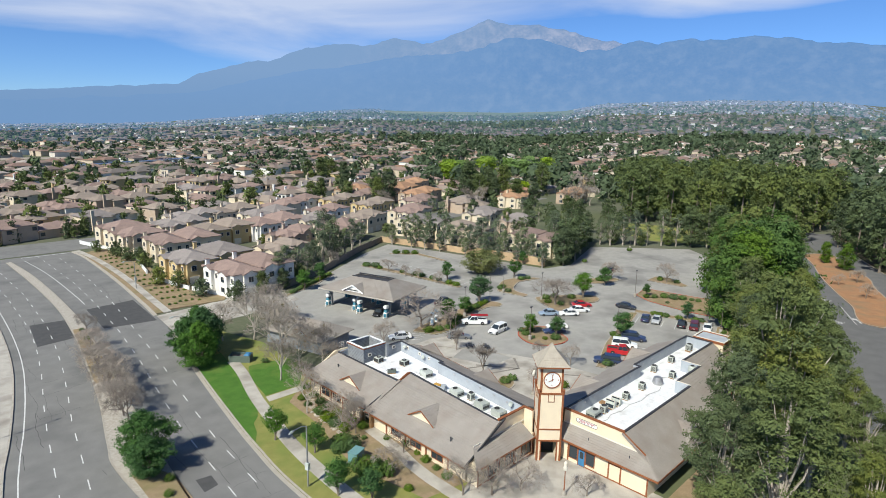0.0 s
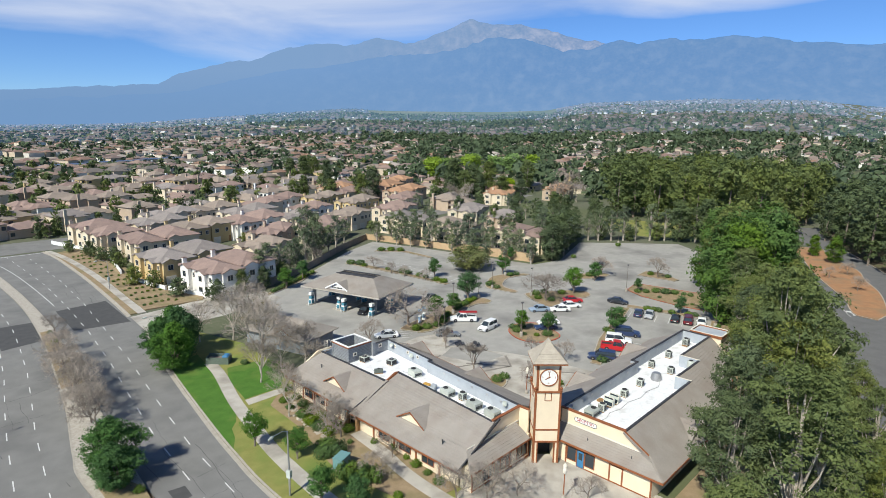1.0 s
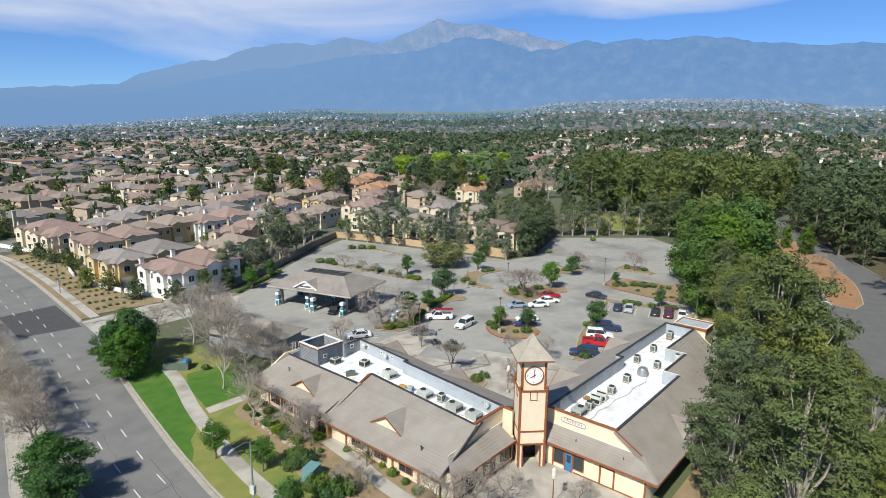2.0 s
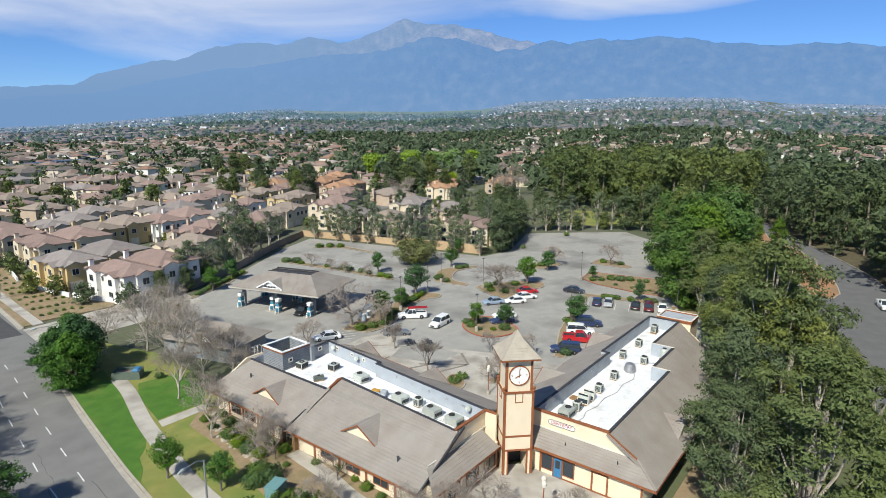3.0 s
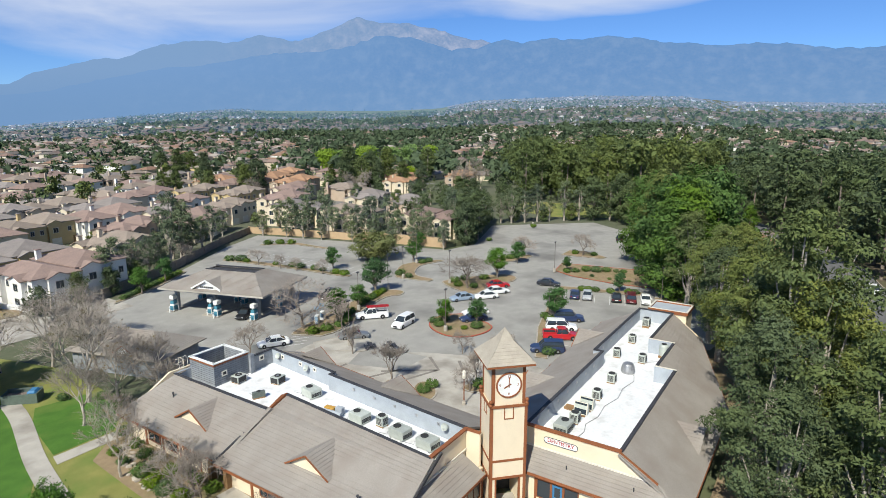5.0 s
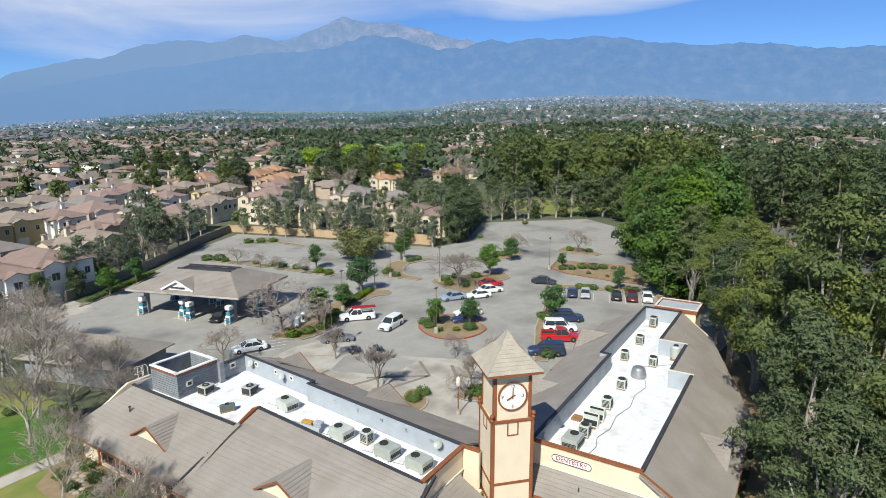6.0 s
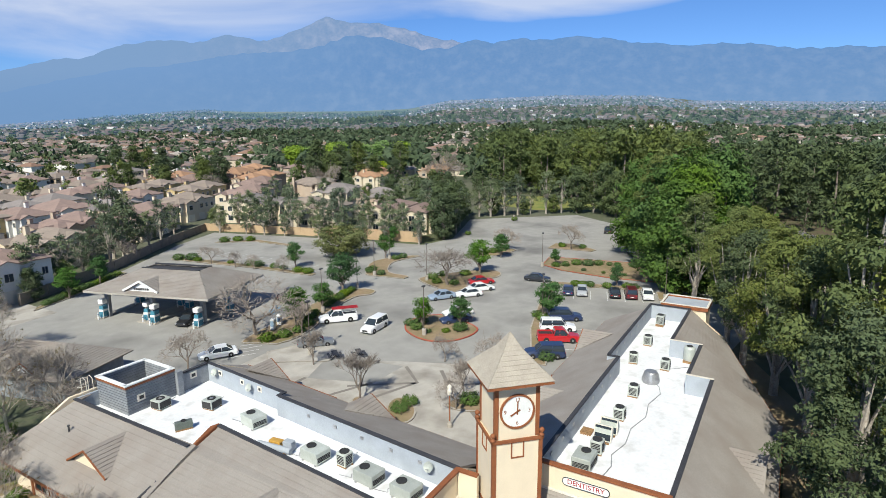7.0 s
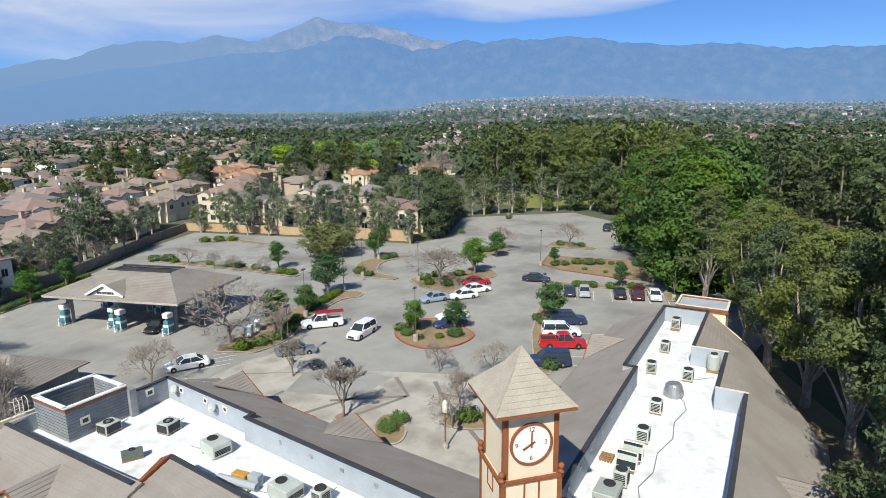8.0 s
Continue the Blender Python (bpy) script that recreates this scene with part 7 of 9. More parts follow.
def polar(x, y):
    return math.degrees(math.atan2(y - HUB[1], x - HUB[0])), math.hypot(x - HUB[0], y - HUB[1])


def wooded(way, r, x=0.0, y=0.0):
    """Share of trees over houses, by bearing and distance, with ragged edges."""
    n = noise.noise(Vector((x / 160, y / 160, 2.5)))
    way = way + 5 * noise.noise(Vector((x / 220, y / 220, 7.5)))
    if 19 < way < 30 and r < 640:
        return 0.95
    if way <= 19 and 430 < r < 1000:
        return 0.25 + 0.5 * n
    if way <= 13 and r < 400:
        return 0.9
    if 10 < way < 48 and 640 < r < 1250:
        return 0.36 + 0.8 * n
    if way <= 48 and r < 1700:
        return 0.3 + 0.7 * n
    if 30 <= way < 48 and r < 640:
        return 0.3 + 0.5 * n
    if r > 1700 and way > 34:
        return 0.5 + 0.6 * n
    return 0.06 + 0.35 * n


# open fields, bare lots and wide roads: bearings, distances, ground cover
OPEN = [(76.5, 92, 640, 720, "field"), (77.5, 92, 720, 760, "pale"), (74, 92, 960, 1060, "field"), (75, 92, 1060, 1090, "pale"), (56, 80, 1500, 1640, "field"), (50, 70, 1640, 1690, "pale"), (40, 66, 2000, 2200, "green"), (58, 86, 2500, 2750, "green"), (33, 51, 2950, 3880, "green")]


def in_open(way, r):
    return any(a <= way <= b and c <= r <= d for a, b, c, d, _ in OPEN)


def haze_glow(m, c):
    """Far backdrop: haze put in as a little blue emission from the surface itself."""
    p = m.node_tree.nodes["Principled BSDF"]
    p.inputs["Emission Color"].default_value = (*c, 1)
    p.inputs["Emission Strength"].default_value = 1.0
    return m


# emission colours standing in for haze, stronger from ring to ring
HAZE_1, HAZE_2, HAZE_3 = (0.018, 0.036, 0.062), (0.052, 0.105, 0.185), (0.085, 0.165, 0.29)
rng = random.Random(5)
HOUSES_NEAR = []
HOUSES_FAR = []
ANGLE = radians(14)
for i in range(-60, 280):
    for j in range(-60, 180):
        u = i * 14.5
        v = j * 23.0 + (4.5 if j % 2 else -4.5)
        x = u * math.cos(ANGLE) - v * math.sin(ANGLE) + rng.uniform(-1.5, 1.5)
        y = u * math.sin(ANGLE) + v * math.cos(ANGLE) + rng.uniform(-1.5, 1.5)
        if math.hypot(x, y) > 1100:
            x, y = x + rng.uniform(-8, 8), y + rng.uniform(-8, 8)
        way, r = polar(x, y)
        if not -14 < way < 94 or r < 235 or r > 3850:
            continue
        if in_open(way, r) or i % 9 == 0 or rng.random() < wooded(way, r, x, y):
            continue
        if r > 900 and rng.random() < (0.2 if r < 1300 else 0.42) + 0.45 * (noise.noise(Vector((x / 420, y / 420, 0))) > 0.22):
            continue
        if y < 204 and x < 120 or (60 < x < 260 and y < 150):
            continue
        if not free(x, y, 5):
            continue
        (HOUSES_NEAR if r < 560 else HOUSES_FAR).append((x, y, r, rng.random()))
HOUSES_NEAR.sort(key=lambda a: a[2])
HOUSES_FAR = HOUSES_NEAR[165:] + HOUSES_FAR
for n, (x, y, r, q) in enumerate(HOUSES_NEAR[:165]):
    kind = KINDS[int(q * 8)] if way < 200 else KINDS[0]
    key = (n % 4, kind)
    m = pose(x, y, rise(x, y), 0, 0, 14 + rng.choice((0, 0, 90, 180)) + rng.uniform(-4, 4))
    if key not in cottages:
        cottages[key] = cottage(n % 4, *kind)
        cottages[key].matrix_basis = m
    else:
        copy_thing(cottages[key], m)


COVER = {"field": material("rough_green_field", (0.13, 0.16, 0.065), (0.085, 0.12, 0.045), 0.95, scale=0.03, fine=0.4, bump=0.2, coords="World", third=(0.2, 0.17, 0.1), third_scale=0.01),
         "pale": material("bare_pale_lot", (0.36, 0.31, 0.25), (0.26, 0.22, 0.18), 0.95, scale=0.05, fine=0.6, bump=0.2, coords="World"),
         # the distant field emits some haze blue
         "green": haze_glow(material("distant_field", (0.10, 0.12, 0.055), (0.07, 0.09, 0.045), 0.95, scale=0.004, fine=0.05, bump=0.0, coords="World", third=(0.17, 0.15, 0.09), third_scale=0.003), (0.05, 0.10, 0.17))}


def open_land(a, b, c, d, cover):
    """A stretch of open ground that follows the plain."""
    bm = bmesh.new()
    rows = []
    for i in range(13):
        r = c + (d - c) * i / 12
        row = []
        for k in range(25):
            way = radians(a + (b - a) * k / 24)
            x, y = HUB[0] + r * math.cos(way), HUB[1] + r * math.sin(way)
            row.append(bm.verts.new((x, y, rise(x, y) + 0.4 + r * 0.0008)))
        rows.append(row)
    for p, q in zip(rows, rows[1:]):
        for k in range(24):
            bm.faces.new((p[k], q[k], q[k + 1], p[k + 1]))
    bmesh.ops.recalc_face_normals(bm, faces=bm.faces)
    name = {"field": "field", "pale": "bare_lot", "green": "far_field"}[cover]
    tagged(part(name, bm, COVER[cover]), "open ground between the housing estates", "field", "", "structure")


for row in OPEN:
    open_land(*row)


def carport(x, y, turn, length):
    """A long roof of dark blue panels on two rows of posts, over parked caravans."""
    t = holder("carport", x, y, rise(x, y), turn, "long carport roofed with dark blue panels", "carport", "carports")
    block("roof", -length / 2, -5, 4.0, length / 2, 5, 4.25, M["panel_blue"], t)
    block("fascia", -length / 2, -5.1, 3.7, length / 2, -5.0, 4.3, M["white"], t)
    for k in range(int(length / 8) + 1):
        for v in (-4.2, 4.2):
            block("post", -length / 2 + 0.3 + k * 8, v - 0.1, 0, -length / 2 + 0.5 + k * 8, v + 0.1, 4.0, M["steel"], t)


def caravan(x, y, turn):
    t = holder("caravan", x, y, rise(x, y), turn, "white caravan parked under a long carport", "caravan", "caravans")
    block("body", -3.4, -1.2, 0.5, 3.4, 1.2, 3.1, M["white"], t, "", 0.2)
    block("window", -2.2, -1.24, 1.7, 1.6, -1.2, 2.4, M["glass"], t)
    for u in (-1.8, 1.8):
        block("wheel", u - 0.35, -1.15, 0, u + 0.35, 1.15, 0.7, M["rubber"], t, "", 0.1)


for k in range(3):
    f = (k + 0.5) / 3
    carport(61.5 + 144 * f, 532 + 60.5 * f, 22.8, 50)
    for q in range(6):
        g = f + (q - 2.5) * 0.05
        caravan(61.5 + 144 * g + 1, 532 + 60.5 * g - 2.5, 112)


def far_houses(name, near, far, walls, roofs):
    """The suburb beyond: small blocks with hipped roofs, too many and too far to count."""
    V, F, mats = [], [], []
    r2 = random.Random(8)
    for x, y, r, q in HOUSES_FAR:
        if not near <= r < far:
            continue
        z = rise(x, y) - 0.5
        w, d = r2.uniform(11, 17) / 2, r2.uniform(9, 12) / 2
        h = r2.choice((3.4, 5.8, 5.8)) + 0.5
        c, s = math.cos(ANGLE + r2.choice((0, 1.57)) + r2.uniform(-0.1, 0.1)), 0
        s = math.sqrt(max(0, 1 - c * c))
        P = lambda a, b, k: (x + a * c - b * s, y + a * s + b * c, z + k)
        n = len(V)
        V += [P(-w, -d, 0), P(w, -d, 0), P(w, d, 0), P(-w, d, 0), P(-w, -d, h), P(w, -d, h), P(w, d, h), P(-w, d, h)]
        F += [(n, n + 1, n + 5, n + 4), (n + 1, n + 2, n + 6, n + 5), (n + 2, n + 3, n + 7, n + 6), (n + 3, n, n + 4, n + 7)]
        mats += [0] * 4
        n = len(V)
        o, k = 0.6, r2.uniform(1.8, 2.6)
        V += [P(-w - o, -d - o, h), P(w + o, -d - o, h), P(w + o, d + o, h), P(-w - o, d + o, h), P(-w + d, 0, h + k), P(w - d, 0, h + k)]
        F += [(n, n + 1, n + 5, n + 4), (n + 1, n + 2, n + 5), (n + 2, n + 3, n + 4, n + 5), (n + 3, n, n + 4)]
        mats += [1] * 4
    ob = pymesh(name, V, F, [walls, roofs])
    ob.data.polygons.foreach_set("material_index", mats)
    tagged(ob, "wide far suburb of stucco houses with tiled roofs", "houses", "", "stuff")


WALL_TONES = [(0.58, 0.51, 0.42), (0.74, 0.72, 0.67), (0.44, 0.36, 0.29), (0.52, 0.43, 0.33), (0.56, 0.52, 0.46)]
# PALE and DULL: tones of the hazed rings, dimmed along with the glow
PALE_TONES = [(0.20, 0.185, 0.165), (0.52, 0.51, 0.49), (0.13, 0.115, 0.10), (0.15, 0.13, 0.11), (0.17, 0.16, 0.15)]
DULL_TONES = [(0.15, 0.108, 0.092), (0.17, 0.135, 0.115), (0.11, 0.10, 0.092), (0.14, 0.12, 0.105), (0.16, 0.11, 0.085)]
ROOF_TONES = [(0.22, 0.145, 0.118), (0.25, 0.178, 0.146), (0.155, 0.135, 0.122), (0.21, 0.168, 0.138), (0.24, 0.15, 0.105), (0.175, 0.132, 0.118), (0.33, 0.285, 0.25), (0.21, 0.158, 0.132)]
far_houses("far_suburb", 0, 1150, island_material("far_walls", WALL_TONES), island_material("far_roofs", ROOF_TONES))
# beyond 1150 m walls and roofs emit the haze colours
far_houses("distant_suburb", 1150, 2150, haze_glow(island_material("distant_walls", PALE_TONES), HAZE_1), haze_glow(island_material("distant_roofs", DULL_TONES), HAZE_1))
far_houses("horizon_suburb", 2150, 3050, haze_glow(island_material("horizon_walls", PALE_TONES), HAZE_2), haze_glow(island_material("horizon_roofs", DULL_TONES), HAZE_2))
# the farthest tones are dimmed again, as haze would
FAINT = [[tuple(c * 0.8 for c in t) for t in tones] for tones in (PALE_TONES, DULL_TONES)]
far_houses("last_suburb", 3050, 3900, haze_glow(island_material("last_walls", FAINT[0]), HAZE_3), haze_glow(island_material("last_roofs", FAINT[1]), HAZE_3))

# ---- trees and shrubs ----
LEAF = {
    "broad": leaf_material("broad_leaves", (0.035, 0.09, 0.018), (0.065, 0.155, 0.03), (0.13, 0.25, 0.055)),
    "wood": leaf_material("wood_leaves", (0.066, 0.096, 0.033), (0.131, 0.168, 0.055), (0.248, 0.27, 0.096)),
    "bright": leaf_material("bright_leaves", (0.045, 0.092, 0.018), (0.085, 0.16, 0.03), (0.155, 0.25, 0.05)),
    "euc": leaf_material("gum_leaves", (0.09, 0.12, 0.065), (0.155, 0.195, 0.105), (0.26, 0.29, 0.165)),
    "dark": leaf_material("dark_leaves", (0.058, 0.084, 0.034), (0.106, 0.144, 0.053), (0.18, 0.208, 0.085)),
    "shade": leaf_material("shade_leaves", (0.059, 0.088, 0.030), (0.112, 0.148, 0.05), (0.2, 0.23, 0.086)),
    "olive": leaf_material("olive_leaves", (0.13, 0.145, 0.03), (0.22, 0.23, 0.055), (0.31, 0.32, 0.085)),
    "lime": leaf_material("spring_leaves", (0.13, 0.22, 0.03), (0.21, 0.33, 0.048), (0.29, 0.41, 0.075)),
    "shrub": leaf_material("shrub_leaves", (0.055, 0.105, 0.018), (0.105, 0.18, 0.032), (0.18, 0.25, 0.055)),
    "bud": leaf_material("budding_twigs", (0.14, 0.115, 0.06), (0.22, 0.18, 0.09), (0.30, 0.24, 0.12)),
}


def leaf_cloud(blobs, count, size, seed, shell=0.55, droop=0.0, tuft=7, loose=1.0, face=0.7):
    """Small leaf sprays in tufts: pointed, each turned its own way, thrown over the blobs (x, y, z, rx, ry, rz)."""
    g = np.random.default_rng(seed)
    B = np.array(blobs, float)
    w = (B[:, 3] * B[:, 4] + B[:, 4] * B[:, 5] + B[:, 3] * B[:, 5])
    tufts = max(1, count // tuft)
    pick = g.choice(len(B), tufts, p=w / w.sum())
    d = g.normal(size=(tufts, 3))
    d /= np.linalg.norm(d, axis=1)[:, None]
    r = shell + (1 - shell) * g.random(tufts) ** 0.7
    r *= g.uniform(0.8, 1.2, tufts)
    c = B[pick, :3] + d * B[pick, 3:6] * r[:, None]
    of = g.integers(0, tufts, count)
    d = d[of]
    c = c[of] + g.normal(size=(count, 3)) * np.array([0.75, 0.75, 0.45]) * size * loose
    nrm = d * face + g.normal(size=(count, 3)) * (1.15 - face * 0.65) + np.array([0, 0, 0.35])
    nrm /= np.linalg.norm(nrm, axis=1)[:, None]
    t = np.cross(nrm, g.normal(size=(count, 3)))
    if droop:
        t = t * (1 - droop) + np.array([0, 0, -droop])
        t -= nrm * (t * nrm).sum(1)[:, None]
    t /= np.linalg.norm(t, axis=1)[:, None] + 1e-9
    b = np.cross(nrm, t)
    s = size * g.uniform(0.6, 1.3, count)
    L, Wd = (s * 0.85)[:, None], (s * 0.42)[:, None]
    V = np.stack([c - t * L * 0.7 - b * Wd, c - t * L * 0.5 + b * Wd, c + t * L], 1).reshape(-1, 3)
    F = np.arange(count * 3).reshape(-1, 3)
    return V, F


def crown_mesh(name, blobs, count, size, seed, mat, parent, shell=0.55, droop=0.0, tuft=12, loose=1.5, face=0.7):
    V, F = leaf_cloud(blobs, count, size, seed, shell, droop, tuft, loose, face)
    me = bpy.data.meshes.new(name)
    me.from_pydata(V.tolist(), [], F.tolist())
    me.materials.append(mat)
    ob = new(name, me)
    ob.parent = parent
    return ob


def limbs(bm, base, tips, r0, lean, g):
    """A tapered trunk that divides towards the given tips."""
    for tip in tips:
        tip = Vector(tip)
        f = g.uniform(0.35, 0.6)
        start = Vector((base[0] * f + lean[0] * f, lean[1] * f, tip.z * f * 0.6))
        m = start.lerp(tip, 0.5) + Vector((g.uniform(-0.4, 0.4), g.uniform(-0.4, 0.4), g.uniform(-0.1, 0.4)))
        tube(bm, [start, m, tip], [r0 * 0.45, r0 * 0.28, r0 * 0.08], 5, False)


LOOKS = {
    # height, spread, first leaf height, blobs, blob size, leaves, leaf size, leaf tone, bark, droop
    "broad": (6.0, 2.3, 2.7, 14, 0.85, 3400, 0.22, "broad", "bark", 0.0),
    "street": (8.5, 4.6, 1.4, 34, 1.15, 13000, 0.24, "broad", "bark", 0.0),
    "wood": (15.0, 5.2, 5.2, 34, 1.0, 15000, 0.19, "wood", "pale_bark", 0.35),
    "bright": (18.0, 6.4, 2.0, 44, 1.75, 11000, 0.40, "bright", "bark", 0.2),
    "euc": (12.0, 3.6, 3.4, 26, 0.62, 1900, 0.32, "euc", "pale_bark", 0.5),
    "tall": (20.0, 5.0, 4.0, 30, 1.8, 4600, 0.62, "dark", "pale_bark", 0.3),
    "dense": (11.0, 3.6, 1.5, 26, 1.2, 4000, 0.40, "dark", "bark", 0.2),
    "olive": (6.5, 4.4, 1.8, 26, 1.5, 7500, 0.27, "olive", "bark", 0.1),
    "lime": (11.0, 6.0, 2.0, 22, 1.9, 2400, 0.75, "lime", "bark", 0.0),
    "roundish": (6.0, 2.6, 1.2, 12, 1.15, 900, 0.5, "wood", "bark", 0.0),
}
WORDS = {"broad": "small round leafy green tree with a slim trunk", "street": "large dense dark green street tree", "wood": "tall drooping olive-green woodland tree", "bright": "tall full bright green tree", "euc": "thin-crowned gum tree with pale trunk",
         "tall": "tall dark green gum tree in the wood", "dense": "dense dark green tree behind the wall", "olive": "wide olive-green tree on a car park island", "lime": "fresh spring-green tree behind the houses",
         "roundish": "mid-green garden tree between houses", "bare": "bare leafless tree with fine grey twigs", "budding": "tall bare tree with budding yellow-brown twigs", "slim": "slim bare sapling with fine twigs", "cypress": "narrow dark conifer by the houses"}
MADE = {}


def build_leafy(kind, seed):
    H, S, low, nb, bs, count, size, tone, bark, droop = LOOKS[kind]
    g = random.Random(seed * 7 + 3)
    t = holder("tree", 0, 0, 0, 0, WORDS[kind], "tree", "trees")
    blobs = []
    for k in range(nb):
        z = low + (H - low) * ((k + 0.6) / nb) + g.uniform(-0.4, 0.4)
        f = (z - low) / (H - low)
        reach = S * (0.5 + 0.8 * math.sin(math.pi * min(1, max(0.08, f * 0.9 + 0.08)))) * 0.62
        a = k * 2.4 + g.uniform(-0.5, 0.5)
        q = bs * g.uniform(0.7, 1.25)
        rr = reach * g.uniform(0.35, 1.0) * (1 - 0.5 * max(0, f - 0.75) / 0.25)
        blobs.append((rr * math.cos(a), rr * math.sin(a), z - q * 0.3, q * g.uniform(0.9, 1.3), q * g.uniform(0.9, 1.3), q * g.uniform(0.65, 0.95)))
    bm = bmesh.new()
    r0 = H * 0.018 + 0.04
    lean = (g.uniform(-0.4, 0.4), g.uniform(-0.4, 0.4))
    tube(bm, [(0, 0, -0.1), (lean[0] * 0.3, lean[1] * 0.3, H * 0.25), (lean[0], lean[1], H * 0.55), (lean[0], lean[1] * 0.8, H * 0.85)], [r0 * 1.3, r0, r0 * 0.65, r0 * 0.2], 7)
    limbs(bm, (0, 0, 0), [b[:3] for b in blobs[:: 1 if nb < 16 else 2]], r0, lean, g)
    part("trunk", bm, M[bark], t)
    crown_mesh("crown", blobs, count, size, seed, LEAF[tone], t, 0.58, droop, face=1.05)
    return t


def build_bare(kind, seed):
    """A leafless tree: limbs that fork five times into fine twigs."""
    g = random.Random(seed * 13 + 1)
    H = {"bare": 7.0, "budding": 10.0, "slim": 5.2}[kind]
    t = holder("tree", 0, 0, 0, 0, WORDS[kind], "tree", "trees")
    bm, tw, fine = bmesh.new(), [], []
    sprays = {"bare": 3, "budding": 3, "slim": 2}[kind]
    spread = {"bare": 0.85, "budding": 0.62, "slim": 0.42}[kind]

    def grow(p, d, length, r, depth):
        q = p + d * length
        midp = p.lerp(q, 0.5) + Vector((g.uniform(-1, 1), g.uniform(-1, 1), g.uniform(-1, 1))) * length * 0.06
        if depth <= 2:
            tube(bm, [p, midp, q], [r, r * 0.85, r * 0.65], 5, False)
        else:
            tw.append((p, midp, q, r))
        if depth == 5:
            # the finest sprays, one sliver each
            for _ in range(sprays):
                a = p.lerp(q, g.uniform(0.2, 1.0))
                b = a + (d + Vector((g.uniform(-1, 1), g.uniform(-1, 1), g.uniform(-0.6, 1))) * 0.75).normalized() * length * g.uniform(0.5, 0.9)
                fine.append((a, b))
            return
        n = 3 if depth < 3 else 5
        for k in range(n):
            axis = d.orthogonal().normalized()
            axis.rotate(Matrix.Rotation(k * math.tau / n + g.uniform(-0.5, 0.5), 3, d))
            nd = (d + axis * g.uniform(0.5, 1.0) * spread * (1.3 if depth < 2 else 1.55) + Vector((0, 0, {"bare": 0.1, "budding": 0.2, "slim": 0.22}[kind]))).normalized()
            start = p.lerp(q, g.uniform(0.45 if depth else 0.6, 1.0)) if k else q
            grow(start, nd, length * g.uniform(0.62, 0.9), r * 0.6, depth + 1)

    grow(Vector((0, 0, -0.1)), Vector((g.uniform(-0.08, 0.08), g.uniform(-0.08, 0.08), 1)).normalized(), H * 0.27, H * 0.016 + 0.03, 0)
    part("trunk", bm, M["pale_bark"] if kind == "budding" else M["bark"], t)
    V, F = [], []
    for p, m, q, r in tw:
        side = (q - p).cross(Vector((g.uniform(-1, 1), g.uniform(-1, 1), g.uniform(-1, 1))))
        side = side.normalized() * max(r, 0.018)
        n = len(V)
        V += [tuple(p - side), tuple(p + side), tuple(m + side), tuple(m - side), tuple(q)]
        F += [(n, n + 1, n + 2, n + 3), (n + 3, n + 2, n + 4)]
    for a, b in fine:
        side = (b - a).cross(Vector((g.uniform(-1, 1), g.uniform(-1, 1), g.uniform(-1, 1)))).normalized() * 0.014
        n = len(V)
        V += [tuple(a - side), tuple(a + side), tuple(b)]
        F.append((n, n + 1, n + 2))
    pymesh("twig_crown", V, F, M["twig"], t)
    if kind == "budding":
        g2 = np.random.default_rng(seed)
        tips = [(q.x, q.y, q.z, 0.35, 0.35, 0.3) for p, m, q, r in tw if g.random() < 0.5]
        crown_mesh("bud_crown", tips, 800, 0.09, seed, LEAF["bud"], t, 0.2, 0)
    return t


def build_cypress(kind, seed):
    g = random.Random(seed)
    t = holder("tree", 0, 0, 0, 0, WORDS[kind], "tree", "trees")
    H = 9.0
    blobs = [(g.uniform(-0.15, 0.15), g.uniform(-0.15, 0.15), 0.8 + (H - 1.2) * k / 11, 1.5 * (1 - k / 12.5) + 0.2, 1.5 * (1 - k / 12.5) + 0.2, 0.8) for k in range(12)]
    bm = bmesh.new()
    tube(bm, [(0, 0, -0.1), (0, 0, H * 0.9)], [0.2, 0.04], 6)
    part("trunk", bm, M["bark"], t)
    crown_mesh("crown", blobs, 700, 0.6, seed, LEAF["dark"], t, 0.6, 0.4)
    return t


VARIANTS = {"wood": 5, "bright": 3, "tall": 2, "euc": 4, "bare": 3, "broad": 2}


def plant(kind, x, y, height=None, turn=None, z=None, wide=1.0):
    """A tree of that kind, scaled to a height; the first of each form is built, the others are copies."""
    full = {"bare": 7.0, "budding": 10.0, "slim": 5.2, "cypress": 9.0}.get(kind) or LOOKS[kind][0]
    s = (height or full) / full
    n = MADE.setdefault(kind, [[], 0])
    m = pose(x, y, (rise(x, y) - 0.02) if z is None else z, 0, 0, turn if turn is not None else tree_rng.uniform(0, 360)) @ Matrix.Diagonal((s * wide * tree_rng.uniform(0.92, 1.1), s * wide * tree_rng.uniform(0.92, 1.1), s, 1))
    n[1] += 1
    if len(n[0]) < VARIANTS.get(kind, 1):
        make = build_bare if kind in ("bare", "budding", "slim") else build_cypress if kind == "cypress" else build_leafy
        ob = make(kind, n[1])
        ob.matrix_basis = m
        n[0].append(ob)
        return ob
    src = n[0][n[1] % len(n[0])]
    ob = copy_thing(src, Matrix.Identity(4))
    ob.matrix_basis = m
    return ob


tree_rng = random.Random(11)
K = 0.1
